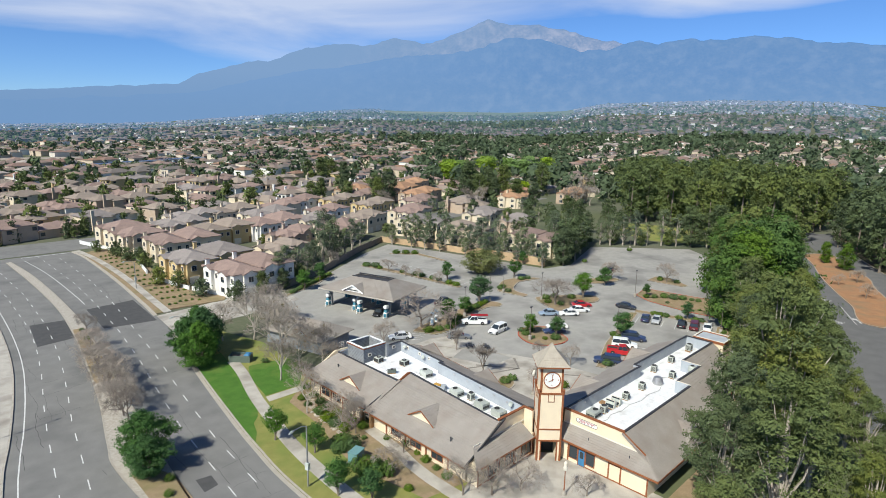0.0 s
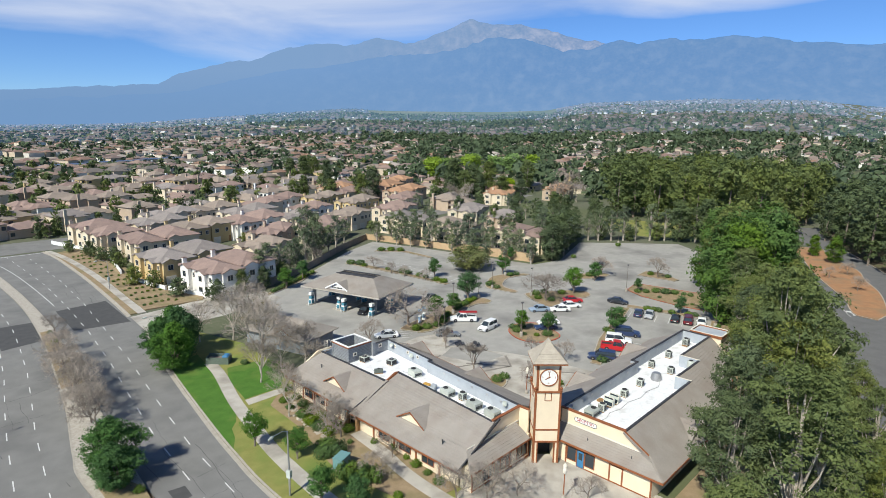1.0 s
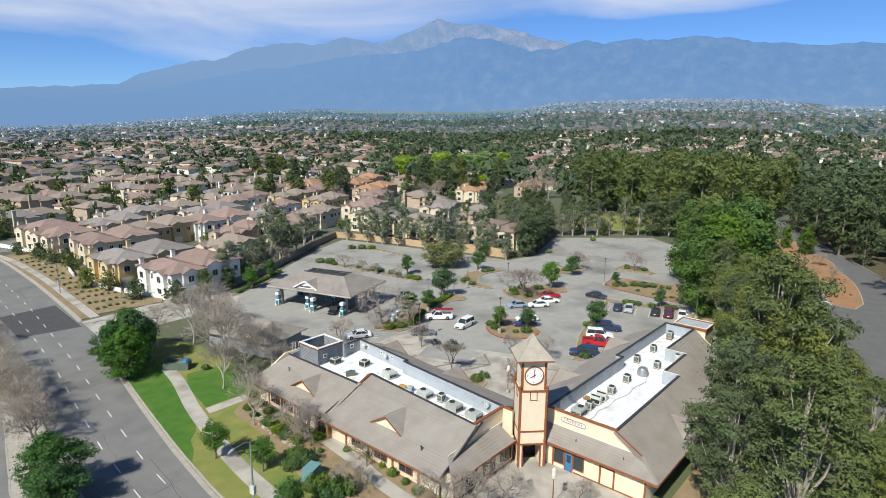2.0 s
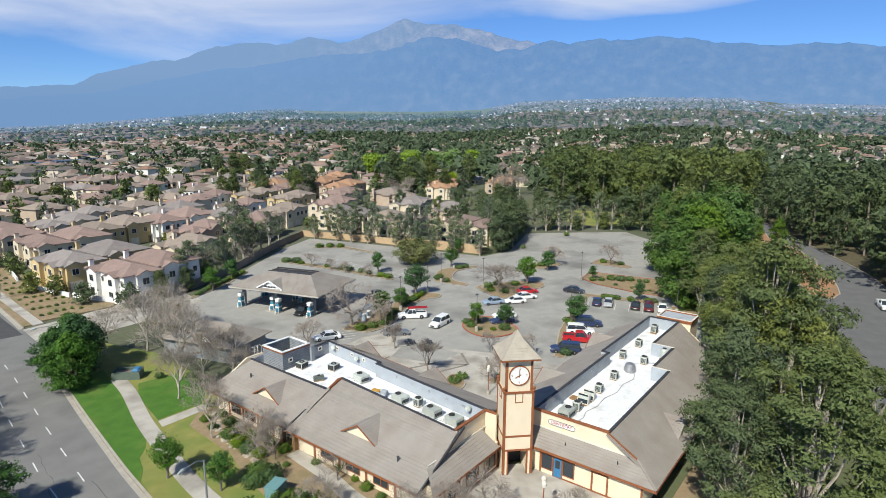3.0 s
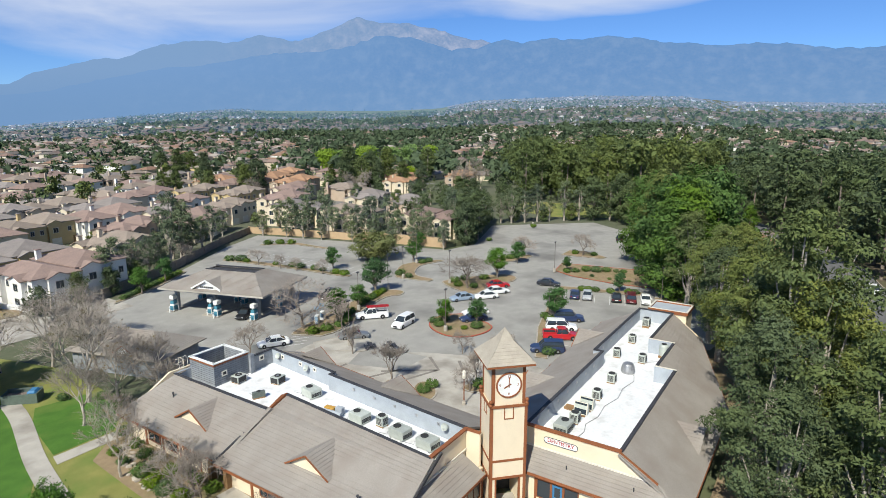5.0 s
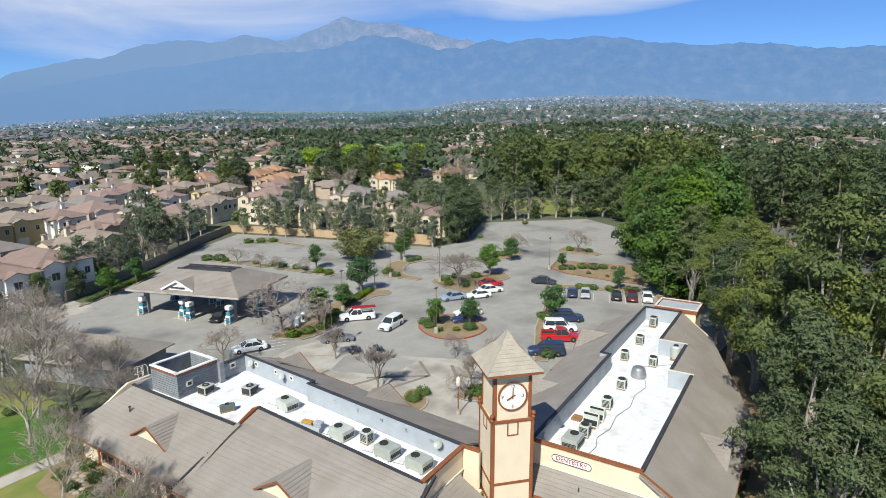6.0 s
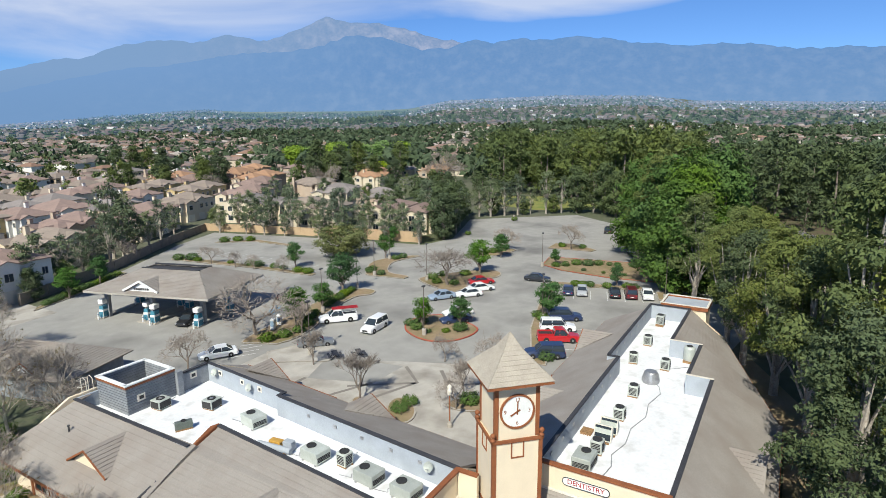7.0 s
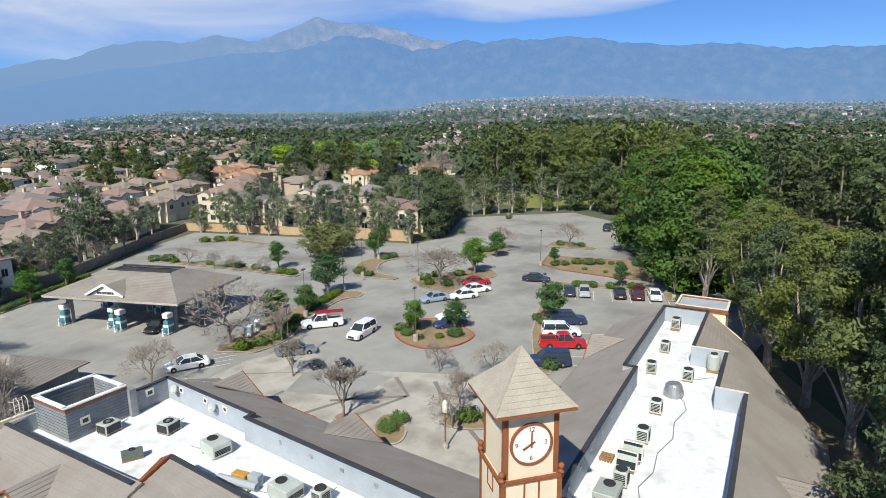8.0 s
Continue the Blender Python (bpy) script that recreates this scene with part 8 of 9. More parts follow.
# along the road
for x, y, h in ((-20.8, 58.6, 7.5), (-18.4, 62.6, 8.6), (-17.2, 67.6, 7.6), (-20.6, 64.0, 7.0), (-38.3, 33.0, 6.8), (-39.0, 30.0, 5.2)):
    plant("street", x, y, h, z=K)
for x, y, h in ((-23.6, 27.4, 4.6), (-21.4, 21.0, 4.0), (-24.4, 11.4, 4.4), (-22.2, 8.0, 4.0)):
    plant("broad", x, y, h, z=K)
for x, y, h in ((-30.6, 90.5, 5.5), (-32.2, 81, 6), (-33.3, 73.4, 7.6), (-34.0, 69.4, 7.0), (-34.4, 66, 7.4), (-35.2, 61.6, 8.0), (-35.0, 58.8, 7.2), (-35.4, 56.4, 7.8), (-35.7, 53.6, 7.4), (-35.8, 51, 7.4), (-36.2, 48.4, 6.6), (-36.4, 46, 7.0), (-13.9, 1.5, 6.0), (-11.4, -0.8, 6.4), (-8.2, -2.6, 5.6), (-3.4, -8.6, 4.2), (-17.2, 10.8, 5.0), (-14.6, 21.4, 5.6), (-13.0, 13.0, 4.6),
                (9.6, 45.0, 6.4), (-3.0, 52.6, 6.6), (-4.0, 40.6, 6.2), (99.2, 29.2, 7.6), (88.0, 9.8, 5.6), (48.2, 82.8, 4.4), (48.8, 78.0, 4.0), (50.0, 71.0, 4.2), (48.0, 90.0, 5.4), (90.0, 41.4, 7.2), (28.4, 14.6, 5.2), (27.0, 20.4, 4.4), (17.0, 13.2, 4.8)):
    plant("bare", x, y, h, z=K)
for x, y, h in ((-7.6, 64.6, 12.0), (-10.2, 49.4, 14.0), (-1.0, 70.0, 11.0), (-16.3, 31.0, 8.0), (-12.4, 68.0, 9.0), (-5.0, 58.0, 10.0), (-13.4, 44.0, 9.0), (-15.0, 24.0, 6.5), (-4.2, 63.0, 9.5), (-8.4, 46.0, 9.0), (-3.6, 46.4, 8.5), (-5.4, 40.8, 7.0), (-13.2, 37.4, 6.5)):
    plant("budding", x, y, h, z=K)
for x, y, h in ((13.7, 22.9, 6.2), (20.0, 14.0, 4.8), (18.4, 33.6, 5.0), (25.6, 42.4, 5.2), (-14.4, 22.6, 5.4)):
    plant("slim", x, y, h, z=K)
plant("bare", 22.2, 47.6, 9.6, 40, K, 1.5)
plant("bare", 57.6, 38.0, 9.6, 120, K, 1.45)
# car park
for x, y, h in ((44.6, 51.2, 6.6), (35.0, 47.2, 4.4), (27.4, 45.4, 5.6), (36.2, 29.6, 4.3), (39.4, 25.2, 4.0), (68.0, 36.8, 6.4), (82.9, 39.4, 5.0), (48.2, 15.0, 5.6), (71.0, 11.2, 3.9), (70.8, 61.4, 5.0), (54.4, 72.0, 5.0), (19.2, 89.4, 5.2), (27.0, 94.2, 5.0), (82.0, 26.6, 3.2)):
    plant("broad", x, y, h, z=K)
plant("olive", 67.0, 70.8, 6.8, z=0, wide=1.3)
# bare and leafy trees between the houses and the grey wall
for x, y, h in ((17.0, 100.4, 7.0), (25.0, 104.4, 8.0), (33.0, 108.6, 8.5), (48.0, 117.8, 8.0), (40.0, 108.0, 7.0)):
    plant("bare", x, y, h, z=0)
for x, y, h in ((15.5, 93.6, 5.5), (22.5, 97.0, 5.0), (9.0, 92.4, 6.0), (11.0, 96.5, 5.0), (5.0, 95.2, 4.5)):
    plant("dense", x, y, h, z=0)
# gum trees along the walls
g5 = random.Random(77)
for k in range(16):
    f = k / 15
    plant("euc", 79.5 + 11.0 * f + g5.uniform(-0.6, 2.5), 121 - 52 * f + g5.uniform(-1.5, 1.5), g5.uniform(9, 13), z=0)
for k in range(9):
    f = k / 8
    plant("euc", 74.6 + 13.0 * f + g5.uniform(-0.8, 0.6), 119 - 54 * f + g5.uniform(-2, 2), g5.uniform(5, 8.5), z=0, wide=1.15)
for x, y, h, kind in ((16, 96.5, 9.5, "euc"), (19, 98.4, 10.5, "euc"), (24, 100.6, 9, "euc"), (29, 103.4, 8.5, "euc"), (32, 105, 9, "euc"), (37, 108, 11, "euc"), (42, 111.5, 12.5, "euc"), (46, 113.6, 10.5, "euc"), (52, 117.6, 9, "euc"), (58, 122, 11, "euc"), (65, 126.6, 8.5, "euc"), (41, 113.5, 16.5, "euc"), (43.5, 112.5, 14.5, "euc"),
                      (86.6, 70.4, 4.0, "broad"), (92.2, 66.6, 5, "broad"),
                      (95, 61, 11.5, "dense"), (100, 64.5, 13, "dense"), (104, 62.5, 10, "euc"), (108, 66, 12.5, "dense"), (114, 67, 11, "euc"), (119, 71, 12, "dense"), (125, 74, 11, "euc"), (112, 76, 13, "euc"), (120, 82, 13, "euc"), (128, 78, 11, "euc"), (134, 71, 10, "euc"), (140, 65, 11, "euc"), (147, 59, 9, "euc"), (154, 51, 12, "euc"), (131, 75, 9, "dense"), (136, 68, 12, "euc"), (138.5, 68, 6, "dense"), (143.5, 62, 13, "euc"), (144, 60, 5, "dense"), (150.5, 55, 14, "euc"), (152, 53, 6, "dense"), (157, 47, 15, "dense"), (160, 42, 13, "euc"), (158, 38, 16, "dense"), (153, 33, 14, "dense")):
    plant(kind, x, y, h, z=0)


def by_x(line, x):
    for (x0, y0), (x1, y1) in zip(line, line[1:]):
        if x0 <= x <= x1:
            return y0 + (y1 - y0) * (x - x0) / (x1 - x0)
    return line[-1][1]


def inside(x, y, poly):
    hit = False
    for (x0, y0), (x1, y1) in zip(poly, poly[1:] + poly[:1]):
        if (y0 > y) != (y1 > y) and x < x0 + (y - y0) * (x1 - x0) / (y1 - y0):
            hit = not hit
    return hit


def scatter(poly, gap, seed, tries=4000):
    g = random.Random(seed)
    xs, ys = [p[0] for p in poly], [p[1] for p in poly]
    out = []
    for _ in range(tries):
        x, y = g.uniform(min(xs), max(xs)), g.uniform(min(ys), max(ys))
        if inside(x, y, poly) and all((x - a) ** 2 + (y - b) ** 2 > gap * gap for a, b in out):
            out.append((x, y))
    return out


# the belt of trees between the shops and the park drive
BELT = [(-8, -24), (9, -26), (20, -26), (30, -24), (38, -21), (46, -17), (54, -12), (60, -6.0), (72, 1), (84, 7), (105, 16), (128, 24), (138, 14), (105, 4), (78, -5.5), (62, -12.5), (54, -18), (45, -24), (40, -26), (27, -32), (8, -37.5), (-6, -36)]
BELT_EDGE = [(-20, -37), (8, -37), (27, -31), (45, -23.5), (54, -18), (62, -12.5), (78, -5.5), (105, 4), (138, 14), (200, 30)]
for x, y in scatter(BELT, 6.4, 3) + [(72 + 4.6 * k, 1.5 + 2.0 * k - (k % 3) * 3.5) for k in range(9)]:
    far = x > 70
    kind = "bright" if far and tree_rng.random() < 0.75 else "wood"
    # the tallest stand towards the shops, the edge by the drive is lower
    inner = y - by_x(BELT_EDGE, x)
    if far:
        plant(kind, x, y, tree_rng.uniform(18, 23.5) if x < 104 else tree_rng.uniform(14, 18), z=0)
    else:
        high = min(14.5 if x < 12 and y > -25 else 20, 9 + inner * 1.15) if x < 36 else min(19, 10.5 + inner * 0.95)
        plant(kind, x, y, high * tree_rng.uniform(0.8, 1.04), z=0, wide=1.0)
for x, y, h in ((3.5, -20.5, 14), (12.0, -18.6, 16.5), (22.5, -20.2, 24), (20.0, -22.0, 18.5), (28.5, -19.0, 19.5), (29.5, -17.0, 17), (36.5, -14.0, 17), (44, -10.6, 16), (51, -8.2, 16)):
    plant("wood", x, y, h, z=0)
for x, y, h in ((50, -19.4, 12.5), (57, -16.6, 13.5), (63.5, -13.4, 14), (69.5, -11.0, 14.5), (75.5, -8.8, 15), (81.5, -6.8, 15), (88, -4.6, 15), (95, -1.6, 14)):
    plant("wood", x, y, h, z=0)
# the wood beyond the drive and behind the car park
WOOD_A = [(20, -52), (60, -42), (92, -36), (110, -32), (126, -28.5), (147, -18.6), (160, -11.2), (171, -3), (205, 14), (250, 10), (265, -40), (180, -110), (60, -90)]
WOOD_B = [(172, 36), (184, 24), (205, 24), (260, 20), (310, 40), (335, 110), (322, 168), (260, 125), (205, 98), (188, 94), (196, 66), (180, 48)]


def woodland(name, places, tone, seed, leaves, size, label, low=0.24):
    """Many tall trees too close together to count: crowns of leaf clumps on bare pale trunks, in one mesh."""
    g = random.Random(seed)
    forms = []
    for k in range(4):
        nb = 17
        blobs = []
        for j in range(nb):
            f = (j + 0.5) / nb
            a = j * 2.4 + g.uniform(-0.6, 0.6)
            rr = 0.22 * math.sin(math.pi * min(1, f * 0.8 + 0.14)) * g.uniform(0.3, 1.15)
            q = 0.088 * g.uniform(0.6, 1.5)
            blobs.append((rr * math.cos(a), rr * math.sin(a), low + (0.93 - low) * f ** 0.85, q * 1.2, q * 1.2, q * 0.85))
        forms.append(np.array(leaf_cloud(blobs, leaves, size, seed + k, 0.62, 0.25, 6, 0.8, 1.0)[0]))
    VV, TV, TF = [], [], []
    for n, (x, y, h) in enumerate(places):
        a = g.uniform(0, 6.28)
        v = forms[n % 4] * np.array([h * g.uniform(0.85, 1.15)] * 2 + [h])
        c, s_ = math.cos(a), math.sin(a)
        z = rise(x, y)
        VV.append(np.stack([v[:, 0] * c - v[:, 1] * s_ + x, v[:, 0] * s_ + v[:, 1] * c + y, v[:, 2] + z], 1))
        r = h * 0.013
        lean = (g.uniform(-0.8, 0.8), g.uniform(-0.8, 0.8))
        b = len(TV)
        for px, py, pz, pr in ((x, y, z - 0.2, r * 1.4), (x + lean[0] * 0.4, y + lean[1] * 0.4, z + h * 0.4, r), (x + lean[0], y + lean[1], z + h * 0.85, r * 0.3)):
            TV += [(px + pr * math.cos(i * 1.2566), py + pr * math.sin(i * 1.2566), pz) for i in range(5)]
        TF += [(b + q * 5 + i, b + q * 5 + (i + 1) % 5, b + q * 5 + 5 + (i + 1) % 5, b + q * 5 + 5 + i) for q in range(2) for i in range(5)]
    V = np.concatenate(VV)
    nl = len(V) // 3
    F = np.arange(nl * 3).reshape(-1, 3).tolist() + [tuple(i + nl * 3 for i in f) for f in TF]
    me = bpy.data.meshes.new(name)
    me.from_pydata(V.tolist() + TV, [], F)
    me.materials.append(LEAF[tone])
    me.materials.append(M["bark"])
    me.polygons.foreach_set("material_index", [0] * nl + [1] * len(TF))
    tagged(new(name, me), label, "trees", "", "stuff")


def stand(poly, gap, seed, low, high):
    """Trees of a wood, taller and shorter in drifts."""
    out = []
    for x, y in scatter(poly, gap, seed, 6000):
        k = 0.5 + 0.55 * noise.noise(Vector((x / 26, y / 26, seed)))
        out.append((x, y, low + (high - low) * min(1, max(0, k + tree_rng.uniform(-0.3, 0.3)))))
    return out


wood_a = stand(WOOD_A, 8.2, 4, 14, 26)
wood_b = stand(WOOD_B, 8.4, 5, 17, 31)
woodland("gum_wood", wood_a[::2], "dark", 31, 1350, 0.036, "dark green wood of tall gum trees", 0.1)
woodland("mixed_wood", wood_a[1::2], "shade", 41, 1350, 0.036, "mid-green wood of tall gum trees", 0.16)
woodland("gum_wood", wood_b[::2], "dark", 33, 1350, 0.036, "dark green wood of full-crowned trees", 0.12)
woodland("mixed_wood", wood_b[1::2], "shade", 43, 1350, 0.036, "olive-green wood of full-crowned trees", 0.12)
STRIP = [(108, 84), (124, 80), (150, 66), (165, 80), (200, 104), (190, 122), (150, 106), (112, 98)]
woodland("wall_trees", stand(STRIP, 10.5, 9, 7, 13), "shade", 71, 900, 0.042, "mixed trees between the car park and the houses")
for x, y, h in ((270, 290, 14), (286, 300, 15), (322, 296, 15), (334, 300, 16), (340, 282, 15), (352, 276, 14), (366, 280, 16), (378, 270, 15), (300, 298, 14), (214, 190, 9), (228, 180, 10)):
    plant("lime", x, y, h)
for x, y, h in ((150, 214, 17), (144, 219, 16), (138, 208, 15), (128, 224, 15), (124, 216, 13), (186, 178, 17), (192, 172, 15), (182, 186, 16), (118, 232, 14), (108, 226, 13), (196, 160, 15), (202, 152, 13)):
    plant("tall", x, y, h)
for x, y, h in ((176, 168, 13), (172, 174, 12), (222, 142, 14), (226, 138, 13), (230, 134, 14), (132, 196, 11)):
    plant("budding", x, y, h)
for x, y, h in ((112, 130, 8), (118, 140, 7), (124, 128, 9), (130, 150, 8), (122, 106, 8), (128, 114, 7), (118, 96, 9), (136, 104, 9), (140, 120, 8), (146, 134, 9), (150, 150, 8), (136, 164, 9), (132, 90, 10), (142, 92, 9), (150, 104, 10), (160, 118, 9), (168, 130, 9), (176, 140, 8), (150, 178, 8), (186, 120, 10), (178, 108, 10)):
    plant("dense" if g5.random() < 0.25 else "euc", x, y, h)
for x, y, h in ((-8, 205, 8), (-2, 207, 9), (18, 206, 8), (26, 207, 9), (37, 208, 10), (44, 209, 10.5), (49, 211, 10), (-30, 203, 8), (-24, 206, 8), (-46, 206, 9), (70, 214, 8)):
    plant("cypress", x, y, h)
g7 = random.Random(21)
garden = []
for x, y, r, q in HOUSES_NEAR:
    for _ in range(2):
        a = g7.uniform(0, 6.28)
        garden.append((x + 10.5 * math.cos(a), y + 12 * math.sin(a), g7.uniform(2.5, 6.0) if g7.random() < 0.7 else g7.uniform(6, 11)))
woodland("garden_trees", garden[::2], "dark", 51, 150, 0.145, "dark green trees in the gardens of the suburb")
woodland("garden_trees", garden[1::2], "wood", 61, 150, 0.145, "mid-green trees in the gardens of the suburb")
for x, y in ((-3, 100), (-4, 112), (-6.5, 118), (-3.6, 128), (-3, 140), (-2, 147), (-4, 152), (-5, 160), (-3, 166), (-7, 172), (2, 91), (20, 109), (22, 134), (24, 146), (40, 150), (44, 176), (76, 170), (78, 146), (88, 140), (122, 168)):
    plant("roundish", x, y, g7.uniform(2.6, 5.0))


# groves and leafless poplars that stand above the roofs
for x, y, h in ((199.5, 198.9, 22), (196.6, 181.9, 20), (206.7, 178.2, 21), (169.7, 328.5, 17), (175.4, 320.5, 19), (196.4, 337.6, 17), (168.5, 283.2, 18), (253.1, 184.2, 20)):
    plant("tall", x, y, h, z=0)
for x, y, h in ((170.7, 250.3, 17), (173.4, 246.6, 16), (176.5, 249.0, 17), (276.5, 179.1, 18), (279.5, 175.0, 18), (282.5, 170.8, 17), (286.0, 168.0, 18)):
    plant("bare", x, y, h, z=0, wide=0.4)


def shrub_form(seed, tone="shrub"):
    t = holder("shrub", 0, 0, 0, 0, "low clipped rounded green shrub", "shrub", "shrubs")
    g = random.Random(seed)
    blobs = [(g.uniform(-0.14, 0.14), g.uniform(-0.14, 0.14), 0.42, 0.68, 0.68, 0.46) for _ in range(3)]
    crown_mesh("foliage", blobs, 1000, 0.12, seed, LEAF[tone], t, 0.94, 0, 2, 0.5, 1.2)
    bm = bmesh.new()
    for k in range(5):
        a = k * 1.26
        tube(bm, [(0, 0, -0.02), (0.25 * math.cos(a), 0.25 * math.sin(a), 0.4)], [0.03, 0.015], 4, False)
    part("stem", bm, M["bark"], t)
    return t


SHRUBS = []


def shrub(x, y, w=1.0, d=None, h=1.0, turn=0.0, z=0.1):
    d = d or w
    m = pose(x, y, z, 0, 0, turn) @ Matrix.Diagonal((w, d, h, 1))
    if len(SHRUBS) < 3:
        ob = shrub_form(len(SHRUBS) + 1)
        SHRUBS.append(ob)
    else:
        ob = copy_thing(SHRUBS[int(abs(x * 7 + y * 13)) % 3], Matrix.Identity(4))
    ob.matrix_basis = m
    return ob


def hedge(x0, y0, x1, y1, wide=1.0, h=1.0, z=0.1):
    """A row of clipped shrubs grown together."""
    L = math.dist((x0, y0), (x1, y1))
    n = max(1, round(L / 1.5))
    for k in range(n):
        s = (k + 0.5) / n
        shrub(x0 + (x1 - x0) * s, y0 + (y1 - y0) * s, 1.15, wide, h * g7.uniform(0.9, 1.1), math.degrees(math.atan2(y1 - y0, x1 - x0)), z)


for row in ((36.2, 31.6, 1.2), (35.0, 29.8, 1.2), (37.6, 30.6, 1.3), (34.6, 27.6, 0.7), (37.6, 24.2, 1.5), (36.0, 25.6, 0.8), (18.9, 12.6, 1.5), (19.6, 10.4, 1.4), (21.4, 44.6, 1.5), (23.6, 43.8, 1.4), (26.0, 43.4, 1.2), (28.6, 44.2, 1.3),
            (47.6, 15.9, 1.3), (48.6, 17.2, 1.2), (49.6, 13.6, 1.3), (51.0, 14.6, 1.2), (33.6, 10.0, 1.4), (35.4, 10.6, 1.0), (80.6, 26.0, 1.2), (82.0, 24.4, 1.2), (84.0, 22.8, 1.5), (84.6, 20.6, 1.7), (86.0, 18.8, 1.4), (86.6, 16.8, 0.9), (86.8, 15.2, 1.0), (87.6, 12.0, 1.6), (88.0, 9.6, 1.7), (87.0, 7.4, 1.4), (86.0, 5.0, 1.2), (83.0, 3.0, 1.0), (79.6, 12, 0.6), (79.4, 16, 0.6), (79.8, 20, 0.7),
            (58.4, 56.0, 1.4), (60.0, 56.6, 1.2), (57.8, 53.0, 1.2), (72.4, 57.8, 1.3), (70.4, 58.4, 1.3), (60.0, 42.6, 1.5), (57.6, 40.2, 1.3), (63.0, 42.0, 1.3), (65.4, 38.6, 1.4), (58.4, 37.0, 1.2), (86.4, 43.0, 1.5), (88.4, 42.4, 1.2), (101.0, 27.0, 1.2), (100.2, 31.6, 1.2), (102.4, 32.6, 0.9),
            (47.2, 99.6, 1.7), (48.6, 97.0, 1.9), (48.2, 94.6, 1.2), (50.2, 86.6, 1.0), (51.2, 81.6, 1.5), (51.4, 79.4, 1.5), (51.8, 75.4, 1.3), (52.0, 73.0, 1.1), (51.8, 68.6, 1.5), (51.8, 66.2, 1.5), (66.0, 107.8, 1.7), (68.2, 105.6, 1.7), (70.2, 103.2, 1.6), (104, 58.8, 1.2), (132, 58, 1.4), (67.2, 2.0, 1.0), (70.4, 1.2, 1.2), (70.2, -1.4, 1.2)):
    shrub(row[0], row[1], row[2], row[2] * 0.95, row[2] * 0.85)
hedge(12.9, 17.9, 16.5, 17.8, 1.2, 1.0)
for row in ((68.0, 18.4, 69.2, 14.8), (69.2, 13.6, 70.0, 11.6), (70.6, 10.0, 71.8, 7.8), (36.5, 48.0, 44.0, 50.2), (29.6, 45.4, 33.4, 47.0), (14.6, 88.2, 33.0, 98.0), (40.4, 48.8, 46.6, 50.6)):
    hedge(*row)
# garden along the west wing, shrubs on the slope and the median
for x, y, w in ((-12.6, 35.0, 1.4), (-13.2, 32.4, 1.5), (-13.0, 30.6, 1.4), (-13.4, 27.6, 1.5), (-12.6, 26.0, 1.1), (-13.0, 24.4, 1.3), (-15.0, 29.6, 1.9), (-15.3, 27.2, 1.9), (-15.4, 25.2, 1.9), (-15.2, 23.2, 1.7), (-12.9, 22.0, 1.5), (-14.6, 19.4, 0.8), (-12.4, 17.2, 1.0), (-11.2, 14.2, 1.6), (-11.9, 11.6, 0.9), (-12.2, 9.6, 1.3), (-12.4, 7.4, 1.0), (-12.8, 5.2, 1.4),
                (-15.0, 33.0, 1.2), (-14.6, 35.4, 1.3), (-12.0, 38.6, 1.4), (-9.0, 44.8, 1.4), (-8.2, 47.0, 1.6), (-8.8, 49.0, 1.4), (-6.6, 43.4, 1.3), (-11.6, 52.6, 1.3), (-17.8, 6.6, 1.1), (-36.8, 40.5, 1.0), (-37.2, 43.4, 1.2), (-38.8, 38.2, 1.1), (-37.4, 27.6, 1.2), (-38.6, 24.6, 1.1), (-31.6, 86.0, 1.2), (-31.0, 92.0, 1.0)):
    shrub(x, y, w * 0.68, w * 0.66, w * 0.72)
for a in ((-17.6, 20.6, -17.0, 17.6), (-19.4, 18.4, -17.4, 20.8), (-20.4, 14.4, -17.2, 12.4), (-20.6, 12.4, -17.0, 10.4)):
    hedge(*a, wide=1.6, h=1.8)
for k in range(6):
    for j in range(13):
        y = 98 + j * 5.4 + g7.uniform(-1, 1)
        x = by_y(pave, y) + 1.8 + k * 1.35
        if x < -5.5 + (3.0 if y < 125 else 0):
            shrub(x, y, g7.uniform(0.4, 0.6), None, g7.uniform(0.4, 0.6), z=0.18)


def boulder(seed):
    g = random.Random(seed)
    bm = bmesh.new()
    bmesh.ops.create_icosphere(bm, subdivisions=1, radius=0.5)
    for v in bm.verts:
        v.co *= g.uniform(0.78, 1.15)
        v.co.z = max(v.co.z * 0.62, -0.12)
    return tagged(part("boulder", bm, M["boulder"]), "pale rounded boulder edging the garden bed", "boulder", "garden boulders")


EDGE = smooth_line([(-13.0, 36.6), (-13.9, 34.4), (-15.2, 30.5), (-15.6, 27.4), (-16.2, 23.0), (-17.4, 20.6)], 8)
BOULDERS = [boulder(k) for k in range(3)]
for n, (x, y) in enumerate(EDGE):
    for q in range(2):
        k = g7.uniform(0.35, 0.85)
        m = pose(x + g7.uniform(-0.5, 0.6), y + g7.uniform(-0.4, 0.4), 0.12, 0, 0, g7.uniform(0, 360)) @ Matrix.Diagonal((k, k * g7.uniform(0.7, 1), k, 1))
        if n * 2 + q < 3:
            BOULDERS[n * 2 + q].matrix_basis = m
        else:
            copy_thing(BOULDERS[(n * 2 + q) % 3], Matrix.Identity(4)).matrix_basis = m


